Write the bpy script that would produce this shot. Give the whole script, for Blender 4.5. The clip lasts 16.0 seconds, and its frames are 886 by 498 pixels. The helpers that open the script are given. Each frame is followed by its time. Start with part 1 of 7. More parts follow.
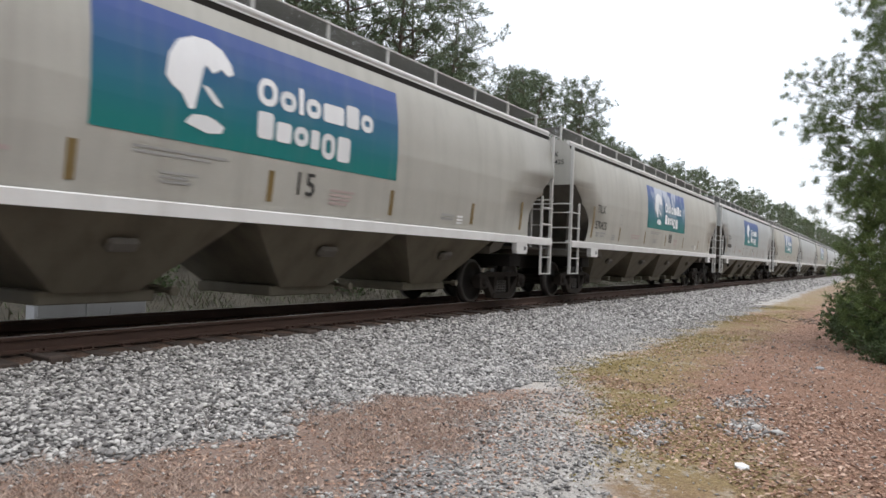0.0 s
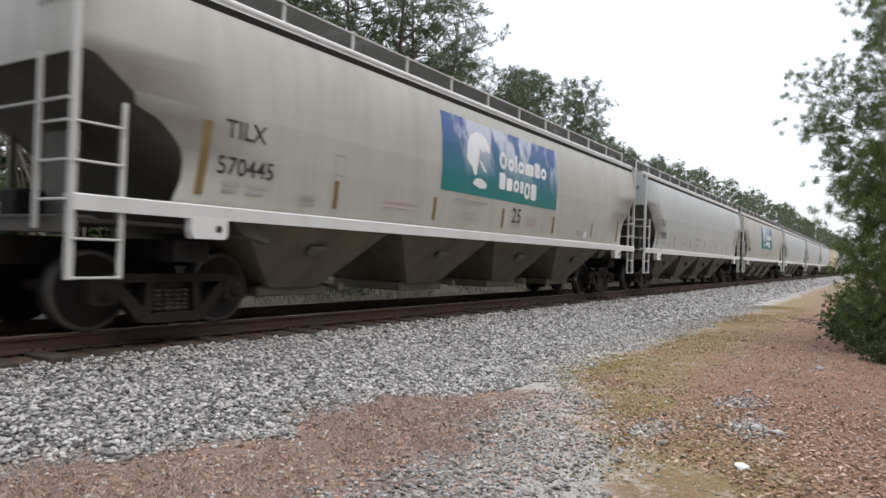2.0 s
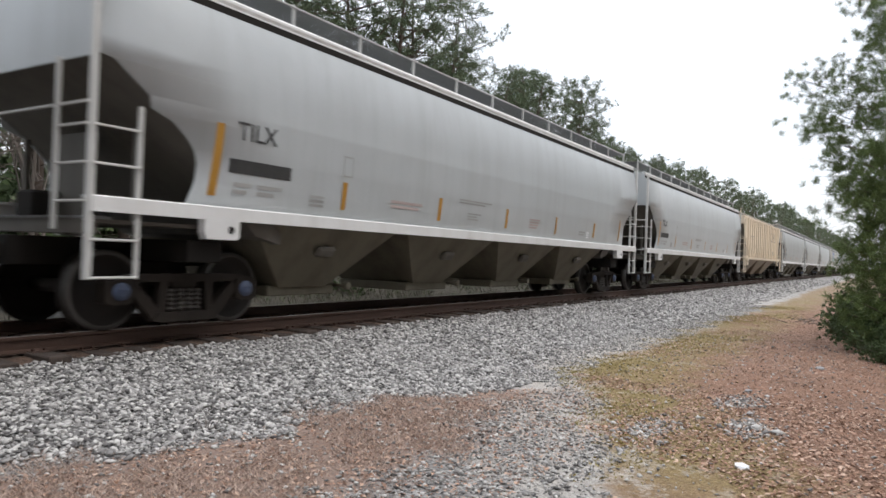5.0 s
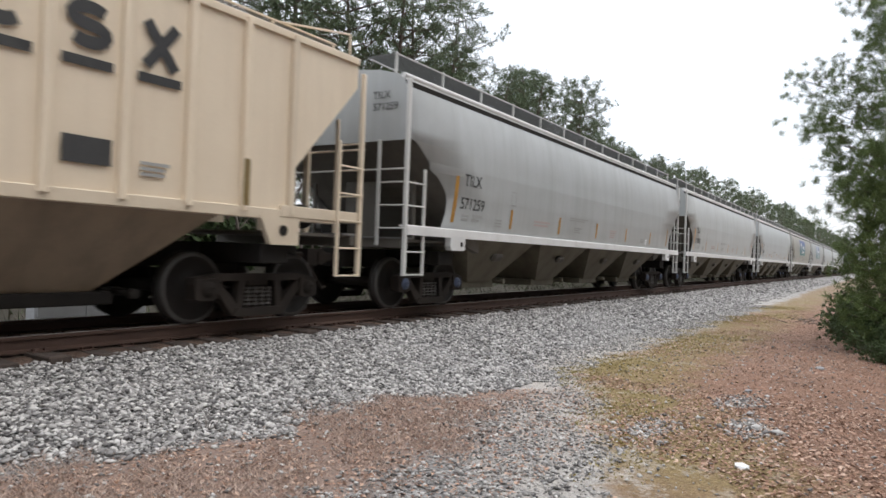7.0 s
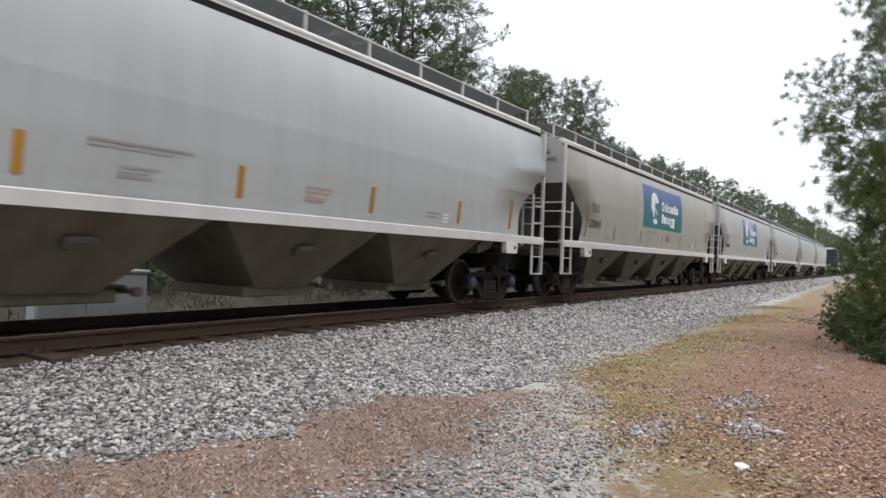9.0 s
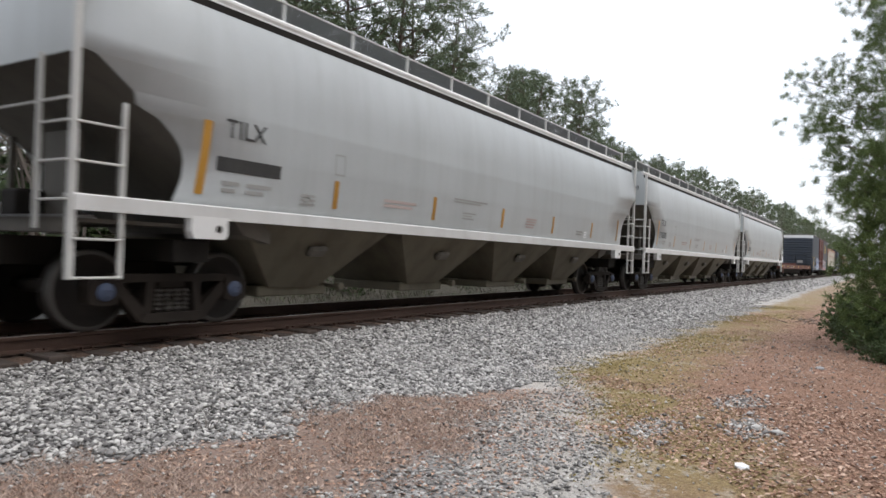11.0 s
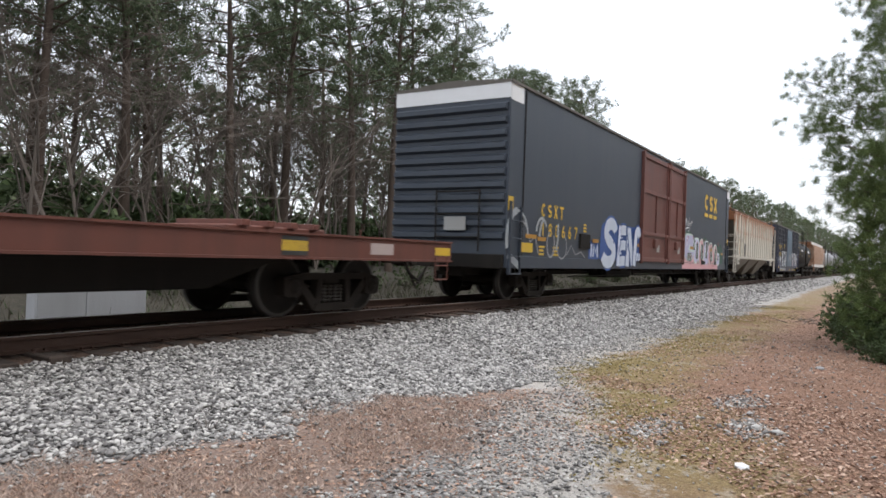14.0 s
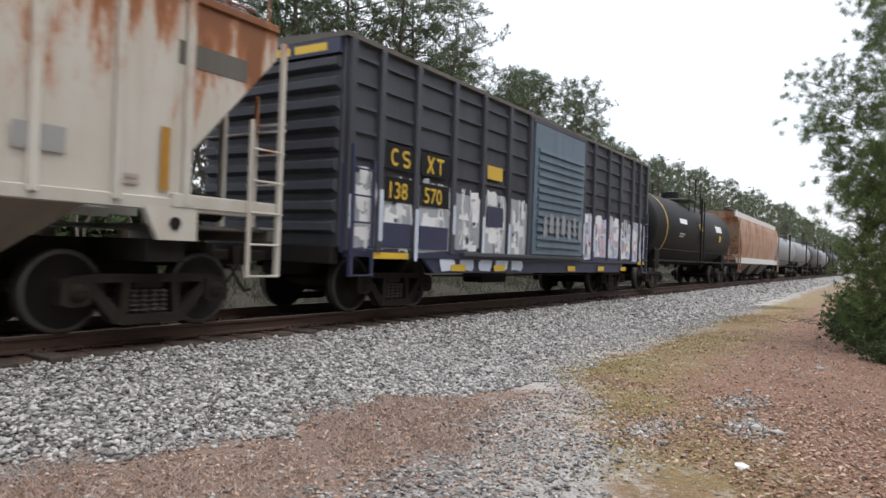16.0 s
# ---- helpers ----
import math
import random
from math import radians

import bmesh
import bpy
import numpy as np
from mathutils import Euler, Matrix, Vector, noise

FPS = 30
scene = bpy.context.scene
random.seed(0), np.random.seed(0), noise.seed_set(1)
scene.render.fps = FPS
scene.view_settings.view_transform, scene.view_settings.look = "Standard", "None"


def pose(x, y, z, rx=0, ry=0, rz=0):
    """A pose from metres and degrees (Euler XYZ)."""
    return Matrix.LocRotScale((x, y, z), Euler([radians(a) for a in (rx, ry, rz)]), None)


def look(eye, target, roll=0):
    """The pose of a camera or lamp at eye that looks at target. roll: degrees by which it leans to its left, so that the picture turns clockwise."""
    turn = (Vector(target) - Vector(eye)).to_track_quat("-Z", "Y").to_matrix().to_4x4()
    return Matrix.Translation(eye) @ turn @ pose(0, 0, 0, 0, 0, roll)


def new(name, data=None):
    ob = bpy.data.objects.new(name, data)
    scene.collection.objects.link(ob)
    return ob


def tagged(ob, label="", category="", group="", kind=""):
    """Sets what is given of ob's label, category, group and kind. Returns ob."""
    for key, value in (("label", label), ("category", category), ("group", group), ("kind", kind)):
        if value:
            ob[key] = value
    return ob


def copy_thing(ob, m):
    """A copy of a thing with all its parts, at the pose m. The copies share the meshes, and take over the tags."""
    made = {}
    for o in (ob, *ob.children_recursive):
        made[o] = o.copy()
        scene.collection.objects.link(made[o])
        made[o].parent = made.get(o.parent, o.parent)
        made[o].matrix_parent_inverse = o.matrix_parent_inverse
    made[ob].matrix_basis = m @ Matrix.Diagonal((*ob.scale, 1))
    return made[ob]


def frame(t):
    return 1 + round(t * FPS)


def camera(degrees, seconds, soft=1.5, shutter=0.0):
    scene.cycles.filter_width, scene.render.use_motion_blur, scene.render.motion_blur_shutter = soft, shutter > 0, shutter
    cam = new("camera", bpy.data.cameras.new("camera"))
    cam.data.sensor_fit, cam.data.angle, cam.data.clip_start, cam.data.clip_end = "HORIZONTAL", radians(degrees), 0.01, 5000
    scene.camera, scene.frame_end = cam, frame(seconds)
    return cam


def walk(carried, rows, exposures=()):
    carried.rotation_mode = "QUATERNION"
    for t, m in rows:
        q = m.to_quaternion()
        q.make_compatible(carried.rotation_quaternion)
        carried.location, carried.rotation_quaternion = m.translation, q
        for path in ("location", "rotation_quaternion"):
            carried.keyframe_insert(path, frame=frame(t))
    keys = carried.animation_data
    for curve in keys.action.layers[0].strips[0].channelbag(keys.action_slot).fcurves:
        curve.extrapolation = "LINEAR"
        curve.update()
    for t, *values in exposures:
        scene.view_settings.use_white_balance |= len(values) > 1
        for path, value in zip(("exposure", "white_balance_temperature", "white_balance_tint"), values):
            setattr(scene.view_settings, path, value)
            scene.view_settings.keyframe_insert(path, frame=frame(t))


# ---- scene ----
# ---------- camera: stands still beside the track ----------
YC = 8.244          # centre line of the track; rail top is z = 0, the train runs along x
GZ = -0.55          # level of the ground where the camera stands


def camera_pose():
    a, p = radians(32.27), radians(0.468)
    ahead = Vector((math.cos(a) * math.cos(p), math.sin(a) * math.cos(p), math.sin(p)))
    eye = Vector((0.0, 0.0, 0.998))
    return look(eye, eye + ahead * 10, 2.066)


cam = camera(64.94, 16.0, soft=1.55, shutter=0.08)
walk(cam, [(0.0, camera_pose()), (16.0, camera_pose())])

# ---------- overcast daylight ----------
world = bpy.data.worlds.new("overcast_sky")
scene.world = world
world.use_nodes = True
wn = world.node_tree.nodes
wl = world.node_tree.links
sky = wn.new("ShaderNodeTexSky")
sky.sky_type, sky.sun_disc = "NISHITA", False
sky.sun_elevation, sky.sun_rotation = radians(66), radians(180)
sky.air_density, sky.dust_density = 1.0, 3.0
bg_sky, bg_cloud, both = wn["Background"], wn.new("ShaderNodeBackground"), wn.new("ShaderNodeAddShader")
wl.new(sky.outputs[0], bg_sky.inputs[0])
bg_sky.inputs[1].default_value = 0.05
# cloud layer: brighter overhead than at the horizon
coord, sep, ramp = wn.new("ShaderNodeTexCoord"), wn.new("ShaderNodeSeparateXYZ"), wn.new("ShaderNodeMapRange")
wl.new(coord.outputs["Generated"], sep.inputs[0])
wl.new(sep.outputs[2], ramp.inputs["Value"])
ramp.inputs["From Min"].default_value, ramp.inputs["From Max"].default_value = -0.02, 0.9
ramp.inputs["To Min"].default_value, ramp.inputs["To Max"].default_value = 0.96, 1.80
bg_cloud.inputs[0].default_value = (0.955, 0.98, 1.03, 1)
wl.new(ramp.outputs[0], bg_cloud.inputs[1])
wl.new(bg_sky.outputs[0], both.inputs[0])
wl.new(bg_cloud.outputs[0], both.inputs[1])
wl.new(both.outputs[0], wn["World Output"].inputs[0])
sun = new("sun", bpy.data.lights.new("sun", "SUN"))
sun.data.energy, sun.data.angle, sun.data.color = 0.9, radians(25), (1.0, 0.97, 0.92)
sun.matrix_world = look((0, -11, 25), (0, 0, 0))


# ---------- materials ----------
def node_mat(name):
    m = bpy.data.materials.new(name)
    m.use_nodes = True
    return m, m.node_tree.nodes, m.node_tree.links, m.node_tree.nodes["Principled BSDF"]


def mixed(n, l, fac, a, b):
    mix = n.new("ShaderNodeMix")
    mix.data_type = "RGBA"
    for sock, v in ((mix.inputs[0], fac), (mix.inputs[6], a), (mix.inputs[7], b)):
        if isinstance(v, (int, float)):
            sock.default_value = v
        elif isinstance(v, (tuple, list)):
            sock.default_value = (*v[:3], 1)
        else:
            l.new(v, sock)
    return mix.outputs[2]


def noise_fac(n, l, scale, lo, hi, stretch=(1, 1, 1), detail=6, space="Object", rough=0.6):
    """A noise in metres, cut between lo and hi to 0..1."""
    c, mp, t, r = n.new("ShaderNodeTexCoord"), n.new("ShaderNodeMapping"), n.new("ShaderNodeTexNoise"), n.new("ShaderNodeMapRange")
    l.new(c.outputs[space], mp.inputs[0])
    mp.inputs["Scale"].default_value = stretch
    l.new(mp.outputs[0], t.inputs["Vector"])
    t.inputs["Scale"].default_value, t.inputs["Detail"].default_value, t.inputs["Roughness"].default_value = scale, detail, rough
    l.new(t.outputs[0], r.inputs["Value"])
    r.inputs["From Min"].default_value, r.inputs["From Max"].default_value = lo, hi
    return r.outputs[0]


def bumped(n, l, p, height, strength, dist=0.02):
    b = n.new("ShaderNodeBump")
    b.inputs["Strength"].default_value, b.inputs["Distance"].default_value = strength, dist
    l.new(height, b.inputs["Height"])
    l.new(b.outputs[0], p.inputs["Normal"])


def worn(name, base, dirt, rough=0.55, metal=0.0, streak=0.5, spots=None, spot_lo=0.6, spot_hi=0.7, top=None, bump=0.06, shift=True, grain=30, spec=0.5):
    """Paint, metal, wood: a base colour with large stains, vertical streaks, fine grain and, where given, spots of rust."""
    m, n, l, p = node_mat(name)
    big = noise_fac(n, l, 0.8, 0.35, 0.75)
    run = noise_fac(n, l, 3.0, 0.45, 0.8, (1.0, 1.0, 0.08))
    fine = noise_fac(n, l, grain, 0.3, 0.7)
    col = mixed(n, l, 0.0, base, dirt)
    m1, m2 = n.new("ShaderNodeMath"), n.new("ShaderNodeMath")
    m1.operation = m2.operation = "MULTIPLY"
    l.new(big, m1.inputs[0]); m1.inputs[1].default_value = 0.45 * streak
    l.new(run, m2.inputs[0]); m2.inputs[1].default_value = 0.7 * streak
    col = mixed(n, l, m1.outputs[0], base, dirt)
    col = mixed(n, l, m2.outputs[0], col, dirt)
    m3 = n.new("ShaderNodeMath"); m3.operation = "MULTIPLY"
    l.new(fine, m3.inputs[0]); m3.inputs[1].default_value = 0.12
    col = mixed(n, l, m3.outputs[0], col, dirt)
    if spots:
        c, sp, z, ad = n.new("ShaderNodeTexCoord"), n.new("ShaderNodeSeparateXYZ"), n.new("ShaderNodeMapRange"), n.new("ShaderNodeMath")
        l.new(c.outputs["Object"], sp.inputs[0])
        l.new(sp.outputs[2], z.inputs["Value"])
        # rust breaks out along the roof edge and runs down from it
        z.inputs["From Min"].default_value, z.inputs["From Max"].default_value = top or (0.0, 1.0)
        z.inputs["To Min"].default_value, z.inputs["To Max"].default_value = (-0.16, 0.10) if top else (0.0, 0.0)
        raw = noise_fac(n, l, 1.9, 0.0, 1.0, (1.0, 1.0, 0.22), 9, rough=0.72)
        l.new(raw, ad.inputs[0])
        l.new(z.outputs[0], ad.inputs[1])
        for k, (tone, shift_by) in enumerate(((tuple(min(1, q * 1.9) for q in spots), 0.0), (spots, 0.05))):
            r = n.new("ShaderNodeMapRange")
            l.new(ad.outputs[0], r.inputs["Value"])
            r.inputs["From Min"].default_value, r.inputs["From Max"].default_value = spot_lo + shift_by, spot_hi + shift_by
            col = mixed(n, l, r.outputs[0], col, tone)
    if shift:
        o, h = n.new("ShaderNodeObjectInfo"), n.new("ShaderNodeHueSaturation")
        r = n.new("ShaderNodeMapRange")
        l.new(o.outputs["Random"], r.inputs["Value"])
        r.inputs["To Min"].default_value, r.inputs["To Max"].default_value = 0.9, 1.08
        l.new(r.outputs[0], h.inputs["Value"])
        l.new(col, h.inputs["Color"])
        col = h.outputs[0]
    l.new(col, p.inputs["Base Color"])
    p.inputs["Roughness"].default_value, p.inputs["Metallic"].default_value = rough, metal
    p.inputs["Specular IOR Level"].default_value = spec
    bumped(n, l, p, fine, bump, 0.01)
    return m


HOPPER = worn("hopper_paint", (0.45, 0.468, 0.465), (0.315, 0.318, 0.30), 0.42, streak=0.8)
HOPPER_NEW = worn("hopper_paint_clean", (0.495, 0.522, 0.528), (0.375, 0.388, 0.382), 0.38, streak=0.7)
HOPPER_TAN = worn("hopper_paint_grimy", (0.43, 0.422, 0.38), (0.29, 0.277, 0.243), 0.5, streak=0.9)
SILL = worn("white_sill_paint", (0.70, 0.70, 0.69), (0.45, 0.43, 0.40), 0.4, streak=0.6)
# brown chute colour, lowered again to hold the shade beneath the car
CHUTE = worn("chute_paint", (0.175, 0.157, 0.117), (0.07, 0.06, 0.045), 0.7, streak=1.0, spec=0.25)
# dirty brown of the car ends, darkened further for their shade
GRIME_SHADE = worn("hopper_end_grime", (0.13, 0.118, 0.10), (0.065, 0.058, 0.05), 0.7, streak=1.0)
TAN = worn("tan_paint", (0.70, 0.60, 0.46), (0.50, 0.40, 0.29), 0.5, streak=0.6)
# darker and browner than the tan body above it
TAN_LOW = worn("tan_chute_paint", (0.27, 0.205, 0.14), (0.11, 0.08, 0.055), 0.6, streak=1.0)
RUSTY = worn("rusted_white_paint", (0.58, 0.56, 0.50), (0.42, 0.36, 0.28), 0.6, streak=0.9, spots=(0.22, 0.085, 0.032), spot_lo=0.465, spot_hi=0.56, top=(1.6, 3.9))
# darker and browner than the white body above it
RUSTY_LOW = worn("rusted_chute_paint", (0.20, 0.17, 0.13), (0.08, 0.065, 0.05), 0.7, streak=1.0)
BOX_BLUE = worn("dark_blue_boxcar_paint", (0.036, 0.047, 0.066), (0.052, 0.061, 0.074), 0.5, streak=0.9)
BOX_GREY = worn("faded_blue_boxcar_paint", (0.060, 0.064, 0.080), (0.03, 0.031, 0.038), 0.6, streak=1.0)
NAVY = worn("navy_paint", (0.028, 0.035, 0.085), (0.05, 0.05, 0.07), 0.5, streak=0.8)
DOOR_RED = worn("oxide_red_door_paint", (0.16, 0.055, 0.042), (0.09, 0.045, 0.04), 0.55, streak=0.9)
DOOR_BLUE = worn("light_blue_door_paint", (0.14, 0.20, 0.26), (0.08, 0.11, 0.14), 0.55, streak=0.9)
FLAT_RED = worn("flatcar_oxide_red", (0.15, 0.05, 0.034), (0.07, 0.032, 0.025), 0.65, streak=1.0)
BLACK = worn("black_tank_paint", (0.009, 0.009, 0.010), (0.024, 0.022, 0.021), 0.62, streak=0.8, spec=0.2)
TANK_GREY = worn("grey_tank_paint", (0.25, 0.26, 0.28), (0.15, 0.145, 0.14), 0.5, streak=0.9)
TANK_DARK = worn("dark_violet_tank_paint", (0.055, 0.05, 0.065), (0.09, 0.08, 0.08), 0.5, streak=0.9)
ORANGE_RUST = worn("orange_rusted_hopper_paint", (0.40, 0.29, 0.225), (0.25, 0.14, 0.08), 0.65, streak=1.0, spots=(0.17, 0.075, 0.035), spot_lo=0.45, spot_hi=0.6)
TRUCK = worn("truck_iron", (0.028, 0.022, 0.018), (0.014, 0.0115, 0.010), 0.85, streak=1.0, spec=0.2)
WHEEL = worn("wheel_steel", (0.014, 0.012, 0.011), (0.03, 0.024, 0.02), 0.65, streak=0.8, spec=0.25)
TREAD = worn("bright_wheel_tread", (0.10, 0.095, 0.09), (0.05, 0.045, 0.04), 0.45, metal=0.5, streak=0.8)
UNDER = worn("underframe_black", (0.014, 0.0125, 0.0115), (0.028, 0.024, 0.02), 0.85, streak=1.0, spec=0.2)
GALV = worn("galvanised_rail", (0.58, 0.58, 0.56), (0.40, 0.38, 0.35), 0.45, streak=0.6)
FACE_TONE = worn("dull_galvanised_sheet", (0.30, 0.305, 0.31), (0.22, 0.22, 0.22), 0.6, streak=0.8)
YELLOW = worn("amber_reflector", (0.46, 0.23, 0.03), (0.26, 0.15, 0.05), 0.4, streak=0.6)
AMBER_DULL = worn("grimy_reflector", (0.22, 0.15, 0.05), (0.10, 0.08, 0.05), 0.5, streak=0.8)
YELLOW_SIGN = worn("yellow_paint", (0.70, 0.45, 0.03), (0.45, 0.32, 0.08), 0.5, streak=0.6)
INK = worn("black_lettering", (0.02, 0.02, 0.022), (0.10, 0.10, 0.09), 0.6, streak=0.5)
INK_GREY = worn("grey_stencil", (0.30, 0.30, 0.29), (0.42, 0.42, 0.4), 0.6, streak=0.5)
FADED = worn("faded_white_lettering", (0.42, 0.36, 0.34), (0.22, 0.12, 0.10), 0.6, streak=1.0)
INK_RED = worn("red_stencil", (0.42, 0.33, 0.31), (0.46, 0.42, 0.39), 0.6, streak=0.5)
WHITE = worn("white_lettering", (0.80, 0.81, 0.82), (0.62, 0.63, 0.64), 0.5, streak=0.4)
CONCRETE = worn("cabinet_concrete", (0.36, 0.365, 0.375), (0.25, 0.25, 0.25), 0.8, streak=0.8, bump=0.3)
RAIL = worn("rail_rust", (0.070, 0.036, 0.024), (0.038, 0.021, 0.015), 0.7, streak=0.6, bump=0.3)
RAIL_TOP = worn("polished_rail_head", (0.42, 0.40, 0.39), (0.2, 0.17, 0.15), 0.3, metal=0.9, streak=0.5)
TIE = worn("tie_wood", (0.06, 0.043, 0.034), (0.03, 0.022, 0.018), 0.9, streak=1.0, bump=0.6)
SPRING = worn("spring_steel", (0.05, 0.042, 0.035), (0.025, 0.02, 0.018), 0.6, streak=0.8)
CAP_BLUE = worn("blue_bearing_cap", (0.06, 0.09, 0.17), (0.05, 0.05, 0.06), 0.5, streak=0.8)
BARK = worn("pine_bark", (0.105, 0.075, 0.057), (0.05, 0.038, 0.03), 0.95, streak=1.0, bump=0.8, grain=14)
TWIG = worn("bare_twig_bark", (0.17, 0.14, 0.118), (0.095, 0.078, 0.065), 0.95, streak=0.8)


def sign_gradient():
    """A printed panel that runs from royal blue at the top to sea green at the foot."""
    m, n, l, p = node_mat("blue_green_sign_print")
    c, s, r = n.new("ShaderNodeTexCoord"), n.new("ShaderNodeSeparateXYZ"), n.new("ShaderNodeMapRange")
    l.new(c.outputs["Object"], s.inputs[0])
    l.new(s.outputs[2], r.inputs["Value"])
    r.inputs["From Min"].default_value, r.inputs["From Max"].default_value = 2.3, 3.45
    col = mixed(n, l, r.outputs[0], (0.006, 0.17, 0.165), (0.035, 0.075, 0.27))
    grime = noise_fac(n, l, 3.0, 0.5, 0.85, (1, 1, 0.15))
    g2 = n.new("ShaderNodeMath"); g2.operation = "MULTIPLY"
    l.new(grime, g2.inputs[0]); g2.inputs[1].default_value = 0.25
    l.new(mixed(n, l, g2.outputs[0], col, (0.2, 0.24, 0.26)), p.inputs["Base Color"])
    p.inputs["Roughness"].default_value = 0.4
    return m


def sign_peeled():
    """The same print with its upper part worn through to white in upright patches."""
    m = sign_gradient()
    m.name = "worn_blue_green_sign_print"
    n, l, p = m.node_tree.nodes, m.node_tree.links, m.node_tree.nodes["Principled BSDF"]
    old = p.inputs["Base Color"].links[0].from_socket
    patch = noise_fac(n, l, 1.5, 0.47, 0.56, (1, 1, 0.5), 3)
    c, s, r = n.new("ShaderNodeTexCoord"), n.new("ShaderNodeSeparateXYZ"), n.new("ShaderNodeMapRange")
    l.new(c.outputs["Object"], s.inputs[0])
    l.new(s.outputs[2], r.inputs["Value"])
    r.inputs["From Min"].default_value, r.inputs["From Max"].default_value = 2.5, 3.1
    mu = n.new("ShaderNodeMath"); mu.operation = "MULTIPLY"
    l.new(patch, mu.inputs[0]); l.new(r.outputs[0], mu.inputs[1])
    m2 = n.new("ShaderNodeMath"); m2.operation = "MULTIPLY"
    l.new(mu.outputs[0], m2.inputs[0]); m2.inputs[1].default_value = 0.8
    l.new(mixed(n, l, m2.outputs[0], old, (0.56, 0.6, 0.66)), p.inputs["Base Color"])
    return m


SIGN, SIGN_WORN = sign_gradient(), sign_peeled()


def grating_mat():
    """Open steel grating: thin bars with holes between."""
    m, n, l, p = node_mat("steel_grating")
    p.inputs["Base Color"].default_value, p.inputs["Roughness"].default_value = (0.20, 0.20, 0.20, 1), 0.7
    c, w1, w2 = n.new("ShaderNodeTexCoord"), n.new("ShaderNodeTexWave"), n.new("ShaderNodeTexWave")
    w1.bands_direction, w2.bands_direction = "X", "Y"
    for w in (w1, w2):
        w.inputs["Scale"].default_value = 5.0
        l.new(c.outputs["Object"], w.inputs["Vector"])
    mn, gt = n.new("ShaderNodeMath"), n.new("ShaderNodeMath")
    mn.operation, gt.operation = "MINIMUM", "LESS_THAN"
    l.new(w1.outputs[1], mn.inputs[0]); l.new(w2.outputs[1], mn.inputs[1])
    l.new(mn.outputs[0], gt.inputs[0]); gt.inputs[1].default_value = 0.55
    l.new(gt.outputs[0], p.inputs["Alpha"])
    return m


GRATING = grating_mat()


def leaf_mat(name, a, b, c, even=1.0):
    m, n, l, p = node_mat(name)
    g = n.new("ShaderNodeNewGeometry")
    r = n.new("ShaderNodeValToRGB")
    r.color_ramp.elements[0].color, r.color_ramp.elements[1].color = (*a, 1), (*c, 1)
    e = r.color_ramp.elements.new(0.5)
    e.color = (*b, 1)
    l.new(g.outputs["Random Per Island"], r.inputs[0])
    big, less = noise_fac(n, l, 0.5, 0.35, 0.7), n.new("ShaderNodeMath")
    less.operation = "MULTIPLY"
    l.new(big, less.inputs[0])
    less.inputs[1].default_value = even
    l.new(mixed(n, l, less.outputs[0], r.outputs[0], b), p.inputs["Base Color"])
    p.inputs["Roughness"].default_value = 0.6
    p.inputs["Specular IOR Level"].default_value = 0.25
    return m


NEEDLES = leaf_mat("pine_needles", (0.042, 0.066, 0.031), (0.088, 0.118, 0.06), (0.15, 0.175, 0.10), 0.5)
NEEDLES_NEAR = leaf_mat("bright_pine_needles", (0.055, 0.085, 0.026), (0.105, 0.15, 0.045), (0.17, 0.215, 0.085), 0.5)
SHRUB = leaf_mat("shrub_leaves", (0.03, 0.052, 0.02), (0.06, 0.09, 0.036), (0.11, 0.135, 0.06))
DRY = leaf_mat("dry_grass_blades", (0.15, 0.105, 0.085), (0.36, 0.255, 0.205), (0.58, 0.46, 0.38), 0.3)
LITTER = leaf_mat("fallen_leaf_litter", (0.10, 0.054, 0.038), (0.345, 0.195, 0.13), (0.64, 0.475, 0.37), 0.3)
MOSS = leaf_mat("ochre_moss_tufts", (0.145, 0.11, 0.038), (0.285, 0.228, 0.08), (0.42, 0.345, 0.165), 0.4)
STONES = leaf_mat("ballast_stones", (0.065, 0.06, 0.06), (0.315, 0.303, 0.291), (0.61, 0.59, 0.565), 0.12)
WEEDS = leaf_mat("dull_weeds", (0.03, 0.027, 0.019), (0.06, 0.052, 0.036), (0.115, 0.098, 0.07))


# ---------- mesh helpers ----------
def part(name, bm, material, parent=None, label="", smooth=False):
    me = bm if isinstance(bm, bpy.types.Mesh) else bpy.data.meshes.new(name)
    if me is not bm:
        bm.to_mesh(me)
        bm.free()
        me.materials.append(material)
        if smooth:
            me.polygons.foreach_set("use_smooth", [True] * len(me.polygons))
    ob = new(name, me)
    ob.parent = parent
    if label:
        ob["label"] = label
    return ob


def again(ob, parent, m=None):
    """Another part on the same mesh."""
    o = new(ob.name.split(".")[0], ob.data)
    o.parent = parent
    if m is not None:
        o.matrix_basis = m
    return o


def box(bm, x0, x1, y0, y1, z0, z1, bevel=0.0):
    r = bmesh.ops.create_cube(bm, size=1.0, matrix=Matrix.LocRotScale(((x0 + x1) / 2, (y0 + y1) / 2, (z0 + z1) / 2), None, (x1 - x0, y1 - y0, z1 - z0)))
    if bevel:
        es = list({e for v in r["verts"] for e in v.link_edges})
        bmesh.ops.bevel(bm, geom=es, offset=bevel, segments=1, affect="EDGES")
    return bm


def rod(bm, a, b, r, seg=8, r2=None):
    a, b = Vector(a), Vector(b)
    d = b - a
    m = Matrix.Translation((a + b) / 2) @ d.to_track_quat("Z", "Y").to_matrix().to_4x4()
    bmesh.ops.create_cone(bm, cap_ends=True, segments=seg, radius1=r, radius2=r if r2 is None else r2, depth=d.length, matrix=m)
    return bm


